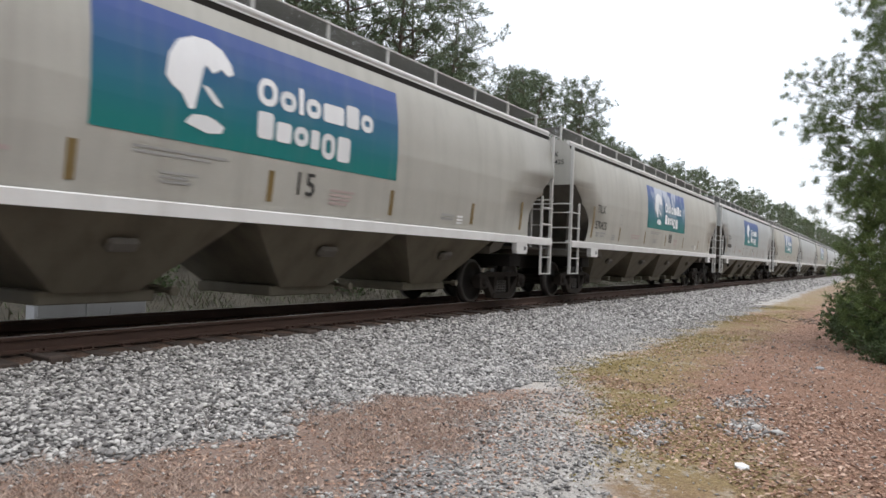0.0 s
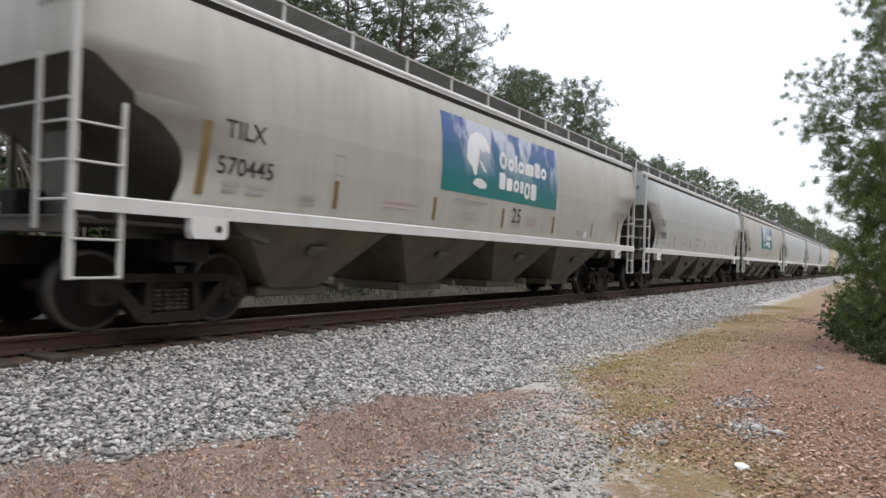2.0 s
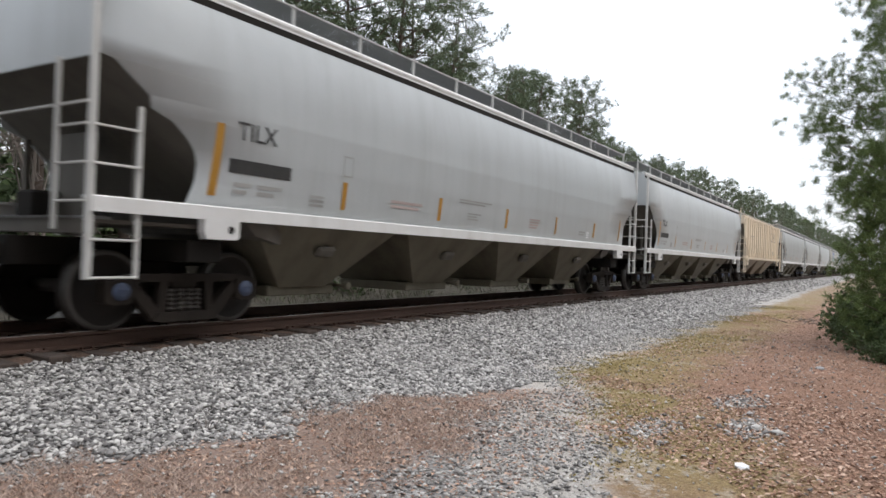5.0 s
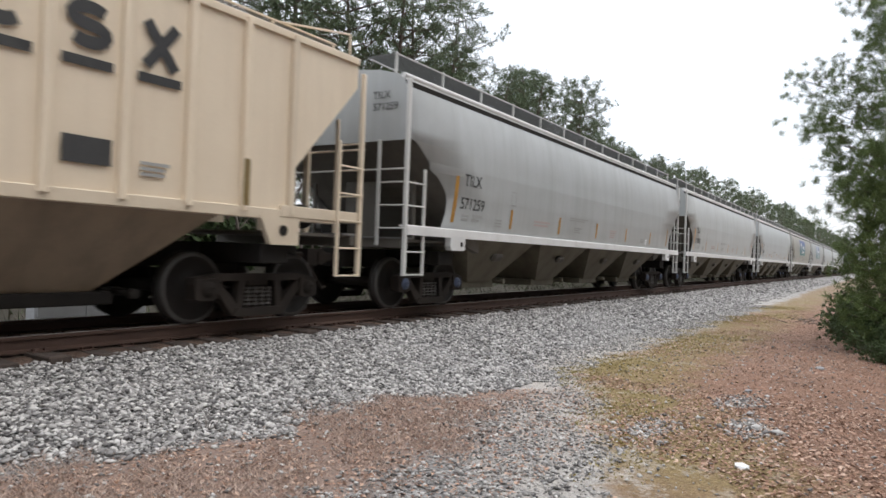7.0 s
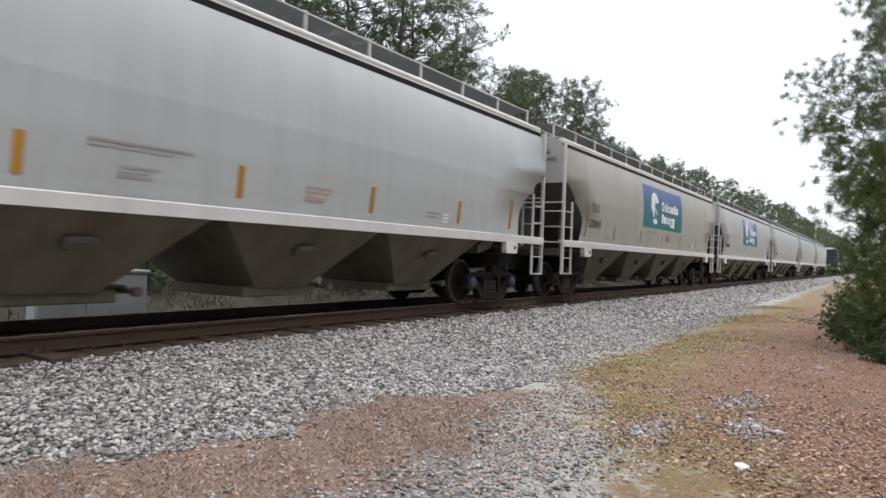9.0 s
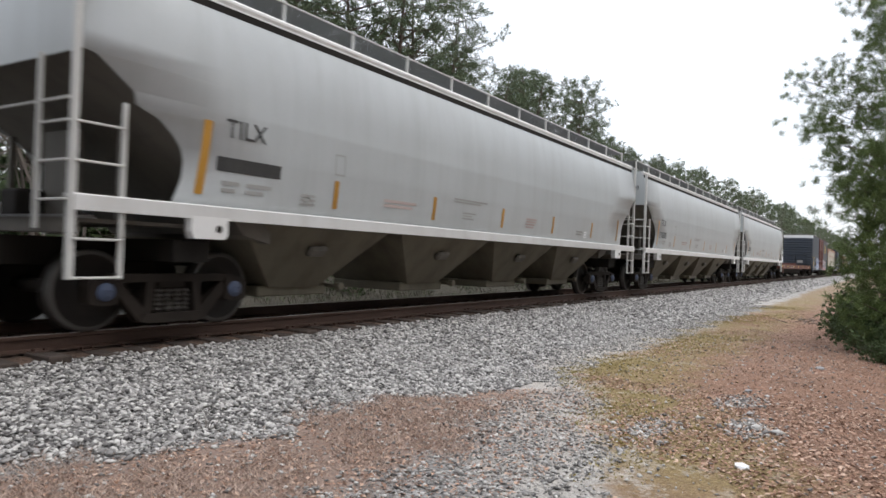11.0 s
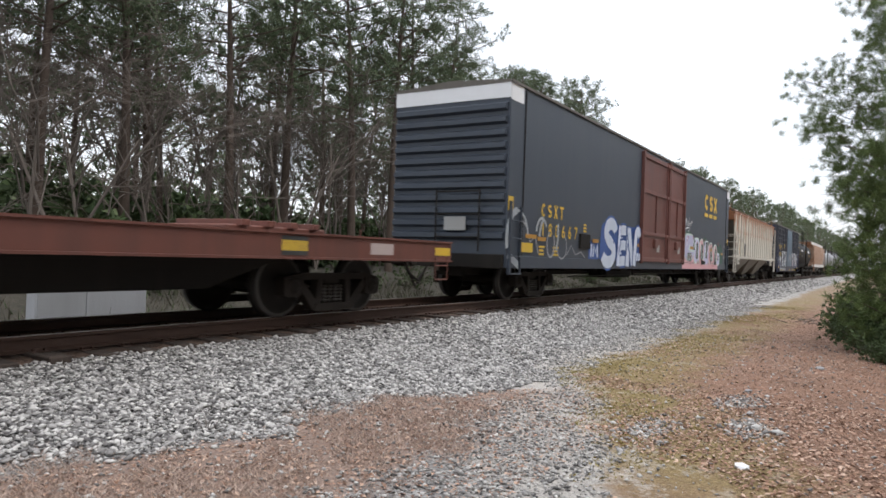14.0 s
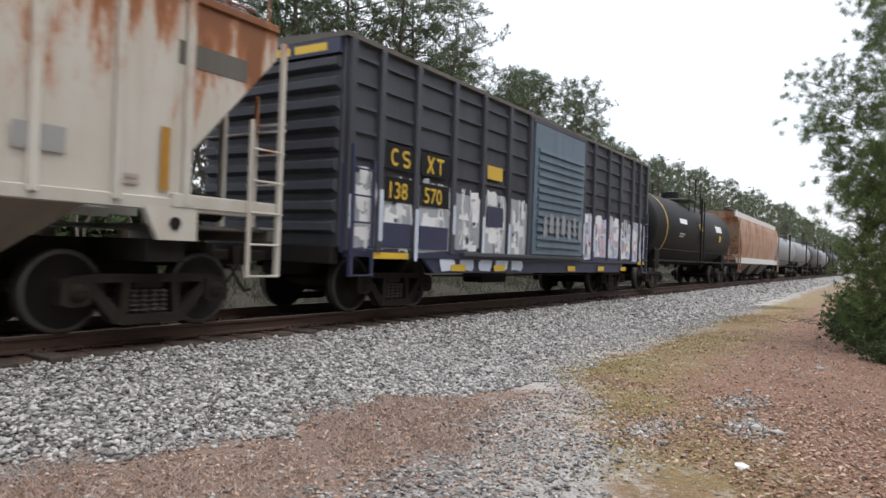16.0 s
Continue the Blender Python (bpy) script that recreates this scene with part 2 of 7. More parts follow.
def prism(bm, pts, y0, y1):
    """A closed outline in x and z, carried from y0 to y1."""
    a = [bm.verts.new((x, y0, z)) for x, z in pts]
    b = [bm.verts.new((x, y1, z)) for x, z in pts]
    k = len(pts)
    bm.faces.new(a)
    bm.faces.new(b[::-1])
    for i in range(k):
        bm.faces.new((a[i], b[i], b[(i + 1) % k], a[(i + 1) % k]))
    bmesh.ops.recalc_face_normals(bm, faces=bm.faces)
    return bm


def long_prism(bm, pts, x0, x1):
    """A closed outline in y and z, carried from x0 to x1."""
    a = [bm.verts.new((x0, y, z)) for y, z in pts]
    b = [bm.verts.new((x1, y, z)) for y, z in pts]
    k = len(pts)
    bm.faces.new(a)
    bm.faces.new(b[::-1])
    for i in range(k):
        bm.faces.new((a[i], b[i], b[(i + 1) % k], a[(i + 1) % k]))
    bmesh.ops.recalc_face_normals(bm, faces=bm.faces)
    return bm


def lathe(bm, profile, centre, seg=28):
    """Turns (radius, y) about an axis along y."""
    cx, cy, cz = centre
    rings = []
    for r, y in profile:
        rings.append([bm.verts.new((cx + r * math.cos(2 * math.pi * i / seg), cy + y, cz + r * math.sin(2 * math.pi * i / seg))) for i in range(seg)])
    for a, b in zip(rings, rings[1:]):
        for i in range(seg):
            bm.faces.new((a[i], a[(i + 1) % seg], b[(i + 1) % seg], b[i]))
    bm.faces.new(rings[0])
    bm.faces.new(rings[-1][::-1])
    bmesh.ops.recalc_face_normals(bm, faces=bm.faces)
    return bm


def BM():
    return bmesh.new()


def stuff_mesh(name, verts, faces, material, label, category):
    me = bpy.data.meshes.new(name)
    me.from_pydata(verts, [], faces) if isinstance(verts, list) else fill(me, verts, faces)
    me.materials.append(material)
    return tagged(new(name, me), label, category, "", "stuff")


def fill(me, verts, faces):
    """Vertices and faces of one length, as arrays."""
    k = faces.shape[1]
    me.vertices.add(len(verts))
    me.vertices.foreach_set("co", verts.astype(np.float32).ravel())
    me.loops.add(faces.size)
    me.loops.foreach_set("vertex_index", faces.astype(np.int32).ravel())
    me.polygons.add(len(faces))
    me.polygons.foreach_set("loop_start", np.arange(0, faces.size, k, dtype=np.int32))
    me.update(calc_edges=True)
    me.validate()


# ---------- ground, ballast and track ----------
def ground_z(x, y):
    """Level of the ground: flat on the camera's side, a low bed of ballast under the track, a ditch and a rising wood floor beyond."""
    z = np.interp(y, [-400, -6, 0, 4.6, 6.6, 6.95, 7.2, 9.3, 9.55, 11.6, 13.0, 16.0, 22.0, 60.0, 600], [1.5, -0.45, GZ, GZ, -0.31, -0.235, -0.20, -0.20, -0.24, -0.75, -0.7, -0.15, 0.3, 1.4, 8])
    return z + 0.03 * np.sin(x * 0.9 + 1.3 * y) * np.clip((4.4 - y) / 2, 0, 1) * np.cos(y * 1.7 - x * 0.4)


# the plan of the ground, along the track: foot of the gravel and its lane, and the two edges of the dry grass
FOOT = ((0, 2, 4.4, 5.6, 7.1, 8.2, 9.4, 15, 22.6, 75, 80), (0.0, 0.4, 1.5, 1.95, 2.6, 3.2, 3.75, 3.7, 3.7, 4.1, 4.2))
GRASS_TOP = ((0, 2.4, 3.4, 4.7, 5.9, 6.6, 7.2, 7.8, 80), (5.1, 4.75, 4.5, 4.42, 4.4, 4.1, 3.6, 3.2, 3.2))
GRASS_LOW = ((0, 3.6, 5.1, 6.5, 7.8, 80), (2.5, 2.85, 3.05, 3.25, 3.5, 3.5))


def on_plan(edge, x):
    return np.interp(x, *edge)


def ragged(x, y):
    """How far the edges of the plan wander, in metres."""
    return 0.17 * np.sin(2.3 * x + 1.1 * y) + 0.12 * np.sin(5.3 * x - 2.1 * y + 1) + 0.09 * np.sin(11 * x + 6 * y) + 0.06 * np.sin(19 * x - 13 * y)


def ground_mat():
    m, n, l, p = node_mat("gravel_and_pine_straw_ground")
    geo, sp = n.new("ShaderNodeNewGeometry"), n.new("ShaderNodeSeparateXYZ")
    l.new(geo.outputs["Position"], sp.inputs[0])

    def calc(op, a, b):
        q = n.new("ShaderNodeMath")
        q.operation = op
        for s, v in zip(q.inputs, (a, b)):
            if isinstance(v, (int, float)):
                s.default_value = v
            else:
                l.new(v, s)
        return q.outputs[0]

    def ranged(v, a, b, c, d):
        q = n.new("ShaderNodeMapRange")
        l.new(v, q.inputs[0])
        for s, w in zip(q.inputs[1:5], (a, b, c, d)):
            s.default_value = w
        return q.outputs[0]

    def along(edge):
        """One edge of the plan as a height over x, in metres."""
        r = n.new("ShaderNodeValToRGB")
        el = r.color_ramp.elements
        el[0].position, el[1].position = 0.0, 1.0
        for a in edge[0][1:-1]:
            el.new(a / 80)
        for k, b in enumerate(edge[1]):
            el[k].color = (b / 10, b / 10, b / 10, 1)
        l.new(ranged(sp.outputs[0], 0, 80, 0, 1), r.inputs[0])
        return calc("MULTIPLY", r.outputs[0], 10.0)

    wob = noise_fac(n, l, 0.9, 0.25, 0.75)
    wob2 = noise_fac(n, l, 4.0, 0.3, 0.7)
    shift = calc("ADD", calc("MULTIPLY", calc("SUBTRACT", wob, 0.5), 0.55), calc("MULTIPLY", calc("SUBTRACT", wob2, 0.5), 0.5))
    x, y = sp.outputs[0], calc("ADD", sp.outputs[1], shift)
    over = calc("SUBTRACT", y, along(FOOT))
    gravel = ranged(over, -0.12, 0.16, 0, 1)
    turf = calc("MULTIPLY", ranged(calc("SUBTRACT", y, along(GRASS_LOW)), -0.3, 0.2, 0, 1), ranged(calc("SUBTRACT", along(GRASS_TOP), y), -0.08, 0.12, 0, 1))
    # fine pale grit along the foot of the gravel
    pale = calc("MULTIPLY", ranged(calc("ABSOLUTE", calc("SUBTRACT", over, 0.42), 0.0), 0.25, 0.75, 1, 0), calc("MULTIPLY", ranged(x, 3, 7, 0.6, 0.85), ranged(x, 22, 50, 1, 0.2)))
    # base layers
    cell = n.new("ShaderNodeTexVoronoi")
    l.new(geo.outputs["Position"], cell.inputs["Vector"])
    cell.inputs["Scale"].default_value = 26
    grit = noise_fac(n, l, 60, 0.3, 0.7)
    stone = mixed(n, l, cell.outputs["Color"], (0.10, 0.096, 0.092), (0.46, 0.445, 0.43))
    fine = mixed(n, l, grit, (0.36, 0.325, 0.29), (0.66, 0.62, 0.57))
    straw_n = noise_fac(n, l, 18, 0.3, 0.7, (1, 1.4, 1), 8, rough=0.75)
    straw = mixed(n, l, straw_n, (0.12, 0.065, 0.044), (0.335, 0.197, 0.132))
    fleck = noise_fac(n, l, 42, 0.54, 0.64, (1, 1.3, 1), 6, rough=0.8)
    straw = mixed(n, l, calc("MULTIPLY", fleck, 0.7), straw, (0.60, 0.43, 0.33))
    leafy = noise_fac(n, l, 1.4, 0.4, 0.7)
    straw = mixed(n, l, calc("MULTIPLY", leafy, 0.45), straw, (0.40, 0.22, 0.145))
    mat_grass = mixed(n, l, straw_n, (0.165, 0.11, 0.084), (0.39, 0.275, 0.217))
    moss_n = noise_fac(n, l, 0.8, 0.32, 0.52, (0.6, 1, 1))
    moss_band = calc("MULTIPLY", calc("MULTIPLY", ranged(over, -1.9, -1.2, 0, 1), ranged(x, 4, 5.5, 0, 1)), ranged(x, 40, 90, 1, 0.5))
    moss = mixed(n, l, noise_fac(n, l, 25, 0.3, 0.7), (0.16, 0.118, 0.045), (0.345, 0.272, 0.115))
    col = mixed(n, l, calc("MULTIPLY", calc("MULTIPLY", moss_n, moss_band), 0.85), straw, moss)
    crumbs = noise_fac(n, l, 2.2, 0.54, 0.6, detail=9, rough=0.8)
    col = mixed(n, l, calc("MULTIPLY", crumbs, ranged(over, -2.2, -0.2, 0.05, 0.6)), col, fine)
    col = mixed(n, l, ranged(x, 22, 60, 0, 0.65), col, mixed(n, l, wob2, (0.17, 0.128, 0.085), (0.33, 0.265, 0.195)))
    col = mixed(n, l, gravel, col, stone)
    col = mixed(n, l, pale, col, fine)
    col = mixed(n, l, calc("MULTIPLY", turf, 0.9), col, mat_grass)
    # rust and brake dust beside the rails, darkened to hold the train's shadow
    rust = ranged(calc("ABSOLUTE", calc("SUBTRACT", sp.outputs[1], YC), 0.0), 1.15, 1.5, 1, 0)
    col = mixed(n, l, rust, col, mixed(n, l, wob2, (0.05, 0.031, 0.023), (0.145, 0.09, 0.062)))
    # dry weeds and litter past the track
    far = ranged(y, 10.2, 11.2, 0, 1)
    weeds = mixed(n, l, noise_fac(n, l, 3, 0.3, 0.7), (0.03, 0.027, 0.018), (0.065, 0.056, 0.04))
    l.new(mixed(n, l, far, col, weeds), p.inputs["Base Color"])
    p.inputs["Roughness"].default_value = 0.95
    hgt = calc("ADD", calc("MULTIPLY", cell.outputs["Distance"], -1.0), calc("MULTIPLY", straw_n, 0.5))
    bumped(n, l, p, hgt, 0.8, 0.03)
    return m


def build_ground():
    xs = np.unique(np.concatenate([np.linspace(-400, 0, 20), np.linspace(0, 40, 161), np.linspace(40, 300, 60), np.linspace(300, 2500, 16)]))
    ys = np.unique(np.concatenate([np.linspace(-400, -6, 12), np.linspace(-6, 16, 150), np.linspace(16, 60, 20), np.linspace(60, 600, 10)]))
    gx, gy = np.meshgrid(xs, ys)
    verts = np.stack([gx, gy, ground_z(gx, gy)], -1).reshape(-1, 3)
    w = len(xs)
    i, j = np.meshgrid(np.arange(w - 1), np.arange(len(ys) - 1))
    a = (j * w + i).ravel()
    me = bpy.data.meshes.new("ground")
    fill(me, verts, np.stack([a, a + 1, a + 1 + w, a + w], 1))
    me.polygons.foreach_set("use_smooth", [True] * len(me.polygons))
    me.materials.append(ground_mat())
    return tagged(new("ground", me), "trackside ground of grey gravel, red pine straw and moss", "ground", "", "structure")


build_ground()

RAIL_PROFILE = [(-0.07, -0.17), (0.07, -0.17), (0.07, -0.158), (0.012, -0.135), (0.010, -0.045), (0.036, -0.035), (0.036, -0.006), (0.028, -0.001),
                (-0.028, -0.001), (-0.036, -0.006), (-0.036, -0.035), (-0.010, -0.045), (-0.012, -0.135), (-0.07, -0.158)]


def build_track():
    track = tagged(new("railway_track"), "rusty steel rails spiked to dark wooden ties in ballast", "railway track", "", "structure")
    for side in (-1, 1):
        y = YC + side * 0.755
        r = part("rail", long_prism(BM(), [(y + a, b) for a, b in RAIL_PROFILE], -150, 900), RAIL, track, "rust-brown steel rail with polished head")
        bm = BM()
        box(bm, -150, 900, y - 0.026, y + 0.026, -0.001, 0.003)
        part("rail_head", bm, RAIL_TOP, r, "bright worn running surface")
    rng = random.Random(5)
    bm = box(BM(), -0.115, 0.115, -1.29, 1.29, -0.33, -0.17, 0.012)
    first = part("tie", bm, TIE, track)
    first.location = (-3.9, YC, 0)
    plate_bm = BM()
    for side in (-1, 1):
        box(plate_bm, -0.09, 0.09, side * 0.755 - 0.17, side * 0.755 + 0.17, -0.172, -0.160, 0.004)
        for dx in (-0.06, 0.06):
            for dy in (-0.1, 0.1):
                box(plate_bm, dx - 0.012, dx + 0.012, side * 0.755 + dy - 0.02, side * 0.755 + dy + 0.02, -0.162, -0.135)
    plate = part("tie_plate", plate_bm, RAIL, first)
    for k in range(1, 150):
        t = again(first, track, pose(-3.9 + k * 0.52 + rng.uniform(-0.02, 0.02), YC + rng.uniform(-0.03, 0.03), rng.uniform(-0.025, 0.012), 0, 0, rng.uniform(-1, 1)))
        again(plate, t)
    bm = BM()
    for k in range(260):
        x = -3.9 + (150 + k) * 0.52
        box(bm, x - 0.115, x + 0.115, YC - 1.29, YC + 1.29, -0.33, -0.17)
    far = part("tie", bm, TIE, track)
    far["kind"] = "stuff"


build_track()


def scatter_stones():
    """Crushed stone on the ballast shoulder, thinner and smaller on the gravel lane."""
    rng = np.random.default_rng(3)
    octa = np.array([(1, 0, 0), (0, 1, 0), (-1, 0, 0), (0, -1, 0), (0, 0, 1), (0, 0, -1)], float)
    tri = np.array([(0, 1, 4), (1, 2, 4), (2, 3, 4), (3, 0, 4), (1, 0, 5), (2, 1, 5), (3, 2, 5), (0, 3, 5)])
    spots = []

    def strew(x0, x1, y0, y1, count, size, keep, sigma=0.36):
        x, y = rng.uniform(x0, x1, count), rng.uniform(y0, y1, count)
        k = keep(x, y + ragged(x, y) + rng.normal(0, 0.10, count))
        spots.append(np.stack([x, y, size * np.minimum(rng.lognormal(0, sigma, count), 2.0)], 1)[k])

    ballast = lambda x, y: y > np.maximum(on_plan(GRASS_TOP, x) * (x < 7.6), on_plan(FOOT, x) + np.where(x > 8, 0.75, 0.3))
    lane = lambda x, y: (y > on_plan(FOOT, x)) & ~ballast(x, y) & ((x > 7.3) | (y < on_plan(GRASS_LOW, x)))
    turf = lambda x, y: (x < 7.6) & (y > on_plan(GRASS_LOW, x)) & (y < on_plan(GRASS_TOP, x))
    straw = lambda x, y: y < on_plan(FOOT, x)
    for x0, x1, count, size in ((1.5, 9, 42000, 0.0185), (9, 18, 34000, 0.0205), (18, 40, 26000, 0.028), (40, 90, 9000, 0.045)):
        strew(x0, x1, 3.6, 7.05, count, size, ballast)
    # smaller stone on the lane, and single stones in the grass and the straw
    strew(2.5, 9, 0.4, 4.6, 26000, 0.0108, lane, 0.42)
    strew(8, 30, 3.4, 4.9, 22000, 0.0115, lane, 0.45)
    strew(2, 8, 2.4, 5, 2600, 0.011, turf, 0.5)
    strew(3, 16, -1.5, 3.8, 3600, 0.010, straw, 0.55)
    for cx, cy in ((8.5, 1.3), (7.1, 1.0), (6.4, 1.75)):
        k = 420
        spots.append(np.stack([rng.normal(cx, 0.28, k), rng.normal(cy, 0.13, k), 0.012 * rng.lognormal(0, 0.45, k)], 1))
    # the far shoulder
    x = rng.uniform(2, 40, 1500)
    back = np.stack([x, rng.uniform(9.2, 10.6, 1500), 0.03 * rng.lognormal(0, 0.3, 1500)], 1)
    p = np.concatenate(spots + [back])
    k = len(p)
    shape = rng.uniform(0.75, 1.15, (k, 6, 1)) * octa[None] + rng.normal(0, 0.17, (k, 6, 3))
    shape *= rng.uniform(0.6, 1.35, (k, 1, 3)) * np.array([1.25, 1.25, 0.62])
    a = rng.uniform(0, 2 * np.pi, k)
    c, s = np.cos(a)[:, None], np.sin(a)[:, None]
    tilt = rng.normal(0, 0.28, (k, 1))
    sx, sy, sz = shape[..., 0], shape[..., 1], shape[..., 2]
    sx, sz = sx * np.cos(tilt) - sz * np.sin(tilt), sx * np.sin(tilt) + sz * np.cos(tilt)
    v = np.stack([sx * c - sy * s, sx * s + sy * c, sz], -1) * p[:, 2][:, None, None]
    v[..., 0] += p[:, 0][:, None]
    v[..., 1] += p[:, 1][:, None]
    v[..., 2] += (ground_z(p[:, 0], p[:, 1]) + 0.25 * p[:, 2] + np.abs(rng.normal(0, 0.006, k)))[:, None]
    faces = (tri[None] + (np.arange(k) * 6)[:, None, None]).reshape(-1, 3)
    stuff_mesh("ballast", v.reshape(-1, 3), faces, STONES, "grey and white crushed stone ballast beside the rails", "gravel")


scatter_stones()


def blades(name, spots, heights, lean, width, material, label, category, seed, per=1):
    """Thin upright or lying blades: one triangle each."""
    rng = np.random.default_rng(seed)
    k = len(spots)
    a, b = rng.uniform(0, 2 * np.pi, k), rng.uniform(0, 2 * np.pi, k)
    w = width * rng.uniform(0.6, 1.4, k)
    tip = np.stack([np.cos(b) * lean * heights, np.sin(b) * lean * heights, heights * rng.uniform(0.6, 1.0, k) * np.sqrt(max(0.02, 1 - min(lean, 0.99) ** 2))], 1)
    base = np.stack([spots[:, 0], spots[:, 1], ground_z(spots[:, 0], spots[:, 1]) + 0.003], 1)
    off = np.stack([np.cos(a) * w, np.sin(a) * w, 0 * w], 1)
    v = np.stack([base - off, base + off, base + tip], 1).reshape(-1, 3)
    stuff_mesh(name, v, np.arange(3 * k).reshape(-1, 3), material, label, category)


def flakes(name, spots, sizes, material, label, category, seed):
    """Small folded leaves: two triangles each, tilted at random."""
    rng = np.random.default_rng(seed)
    k = len(spots)
    ln, a = rng.uniform(*sizes, k), rng.uniform(0, 2 * np.pi, k)
    wd = ln * rng.uniform(0.25, 0.6, k)
    d = np.stack([np.cos(a) * ln, np.sin(a) * ln, rng.normal(0, 0.25, k) * ln], 1)
    e = np.stack([-np.sin(a) * wd, np.cos(a) * wd, rng.normal(0.25, 0.4, k) * wd], 1)
    f = np.stack([np.sin(a) * wd, -np.cos(a) * wd, rng.normal(0.25, 0.4, k) * wd], 1)
    mid = np.stack([spots[:, 0], spots[:, 1], ground_z(spots[:, 0], spots[:, 1]) + rng.uniform(0.004, 0.016, k)], 1)
    v = np.stack([mid - d, mid + e, mid + d, mid + f], 1).reshape(-1, 3)
    o = (np.arange(k) * 4)[:, None]
    stuff_mesh(name, v, np.concatenate([o + [0, 2, 1], o + [0, 3, 2]]), material, label, category)


def ground_cover():
    rng = np.random.default_rng(8)
    # matted dry grass along the foot of the ballast, thinning into the lane
    x = rng.uniform(1.8, 8.0, 90000)
    y = rng.uniform(2.2, 5.2, 90000)
    y2 = y + ragged(x, y) + rng.normal(0, 0.09, 90000)
    tufty = np.sin(x * 2.1 + 0.7 * y) + np.sin(y * 4.7 + x) + np.sin(x * 7.3 - y * 5.1) + rng.normal(0, 0.6, 90000) > -0.6
    s = np.stack([x, y], 1)[tufty & (y2 < on_plan(GRASS_TOP, x)) & (y2 > on_plan(GRASS_LOW, x) - 0.1) & (x + rng.normal(0, 0.3, 90000) < 7.4)]
    blades("dry_grass", s, rng.uniform(0.025, 0.085, len(s)), 0.75, 0.0032, DRY, "matted dead brown grass at the edge of the gravel", "grass", 1)
    # leaves and broken needles on the straw
    x = np.concatenate([rng.uniform(2.5, 9, 56000), rng.uniform(9, 28, 40000), rng.uniform(28, 70, 9000)])
    y = rng.uniform(-3, 4.2, len(x))
    keep = y + ragged(x, y) < on_plan(FOOT, x) - np.abs(rng.normal(0.0, 0.3, len(x))) - 0.9 * (np.sin(x * 1.1) * np.sin(y * 1.9 + x * 0.4) > 0.25) * (x > 4.5)
    flakes("leaf_litter", np.stack([x, y], 1)[keep], (0.010, 0.029), LITTER, "red-brown and pale fallen leaves and pine needles", "leaf litter", 2)
    x, y = rng.uniform(2, 8, 9000), rng.uniform(2.0, 4.9, 9000)
    flakes("leaf_litter", np.stack([x, y], 1)[y < on_plan(GRASS_TOP, x)], (0.010, 0.026), LITTER, "red-brown fallen leaves among the dry grass", "leaf litter", 6)
    # low ochre moss
    x = rng.uniform(4.5, 30, 34000)
    y = on_plan(FOOT, x) - np.abs(rng.normal(0.1, 0.7, 34000)) + 0.12
    y -= ragged(x, y)
    keep = np.sin(x * 0.9 + 0.5) + np.sin(y * 2.3 + x * 0.6) + rng.normal(0, 0.5, 34000) > -0.2
    s = np.stack([x, y], 1)[keep]
    blades("moss", s, rng.uniform(0.012, 0.03, len(s)), 0.6, 0.009, MOSS, "low ochre-green moss beside the gravel", "moss", 5)
    # weeds on the far bank
    x = rng.uniform(3, 120, 40000)
    y = rng.uniform(10.6, 17, 40000)
    clump = np.sin(x * 1.3) + np.sin(x * 0.37 + y) + rng.normal(0, 0.8, 40000) > -0.3
    s = np.stack([x, y], 1)[clump]
    blades("bank_weeds", s, rng.uniform(0.15, 0.55, len(s)), 0.4, 0.012, WEEDS, "tall dead weeds on the bank beyond the track", "weeds", 3)
    blades("bank_grass", s[::2] + 0.05, rng.uniform(0.1, 0.35, len(s[::2])), 0.4, 0.014, SHRUB, "dull green grass on the bank beyond the track", "grass", 4)


ground_cover()


# ---------- rolling stock: shared parts ----------
# local axes of a car: x along the train from its leading end, y across (the camera's side is negative), z up from the rail head
CARS = []
KEEP = {}


def rail_car(name, u, label, category, group=""):
    ob = tagged(new(name), label, category, group)
    ob.location = (u, YC, 0)
    CARS.append((ob, u))
    return ob


def shared(name, make, material, parent, m=None, smooth=False, label=""):
    """A part whose mesh is built once and then shared."""
    key = (name, material.name)
    if key not in KEEP:
        KEEP[key] = part(name.split("/")[0], make(), material, None, "", smooth).data
        bpy.data.objects.remove(bpy.data.objects[[o.name for o in bpy.data.objects if o.data is KEEP[key]][0]])
    o = new(name.split("/")[0], KEEP[key])
    o.parent = parent
    if m is not None:
        o.matrix_basis = m
    if label:
        o["label"] = label
    return o


def side_frame_bm():
    bm = BM()
    y0, y1 = -0.075, 0.075
    prism(bm, [(-1.10, 0.52), (-1.06, 0.60), (-0.70, 0.655), (0.70, 0.655), (1.06, 0.60), (1.10, 0.52), (0.70, 0.56), (-0.70, 0.56)], y0, y1)
    for s in (-1, 1):
        prism(bm, [(s * 0.74, 0.34), (s * 0.74, 0.60), (s * 1.08, 0.57), (s * 1.08, 0.34), (s * 1.0, 0.31), (s * 0.82, 0.31)], y0 - 0.03, y1)
        prism(bm, [(s * 0.80, 0.50), (s * 0.70, 0.56), (s * 0.34, 0.20), (s * 0.36, 0.11), (s * 0.46, 0.11)], y0, y1)
        prism(bm, [(s * 0.30, 0.18), (s * 0.40, 0.18), (s * 0.36, 0.58), (s * 0.26, 0.58)], y0, y1)
    prism(bm, [(-0.46, 0.11), (-0.40, 0.20), (0.40, 0.20), (0.46, 0.11), (0.36, 0.085), (-0.36, 0.085)], y0 - 0.02, y1 + 0.02)
    return bm


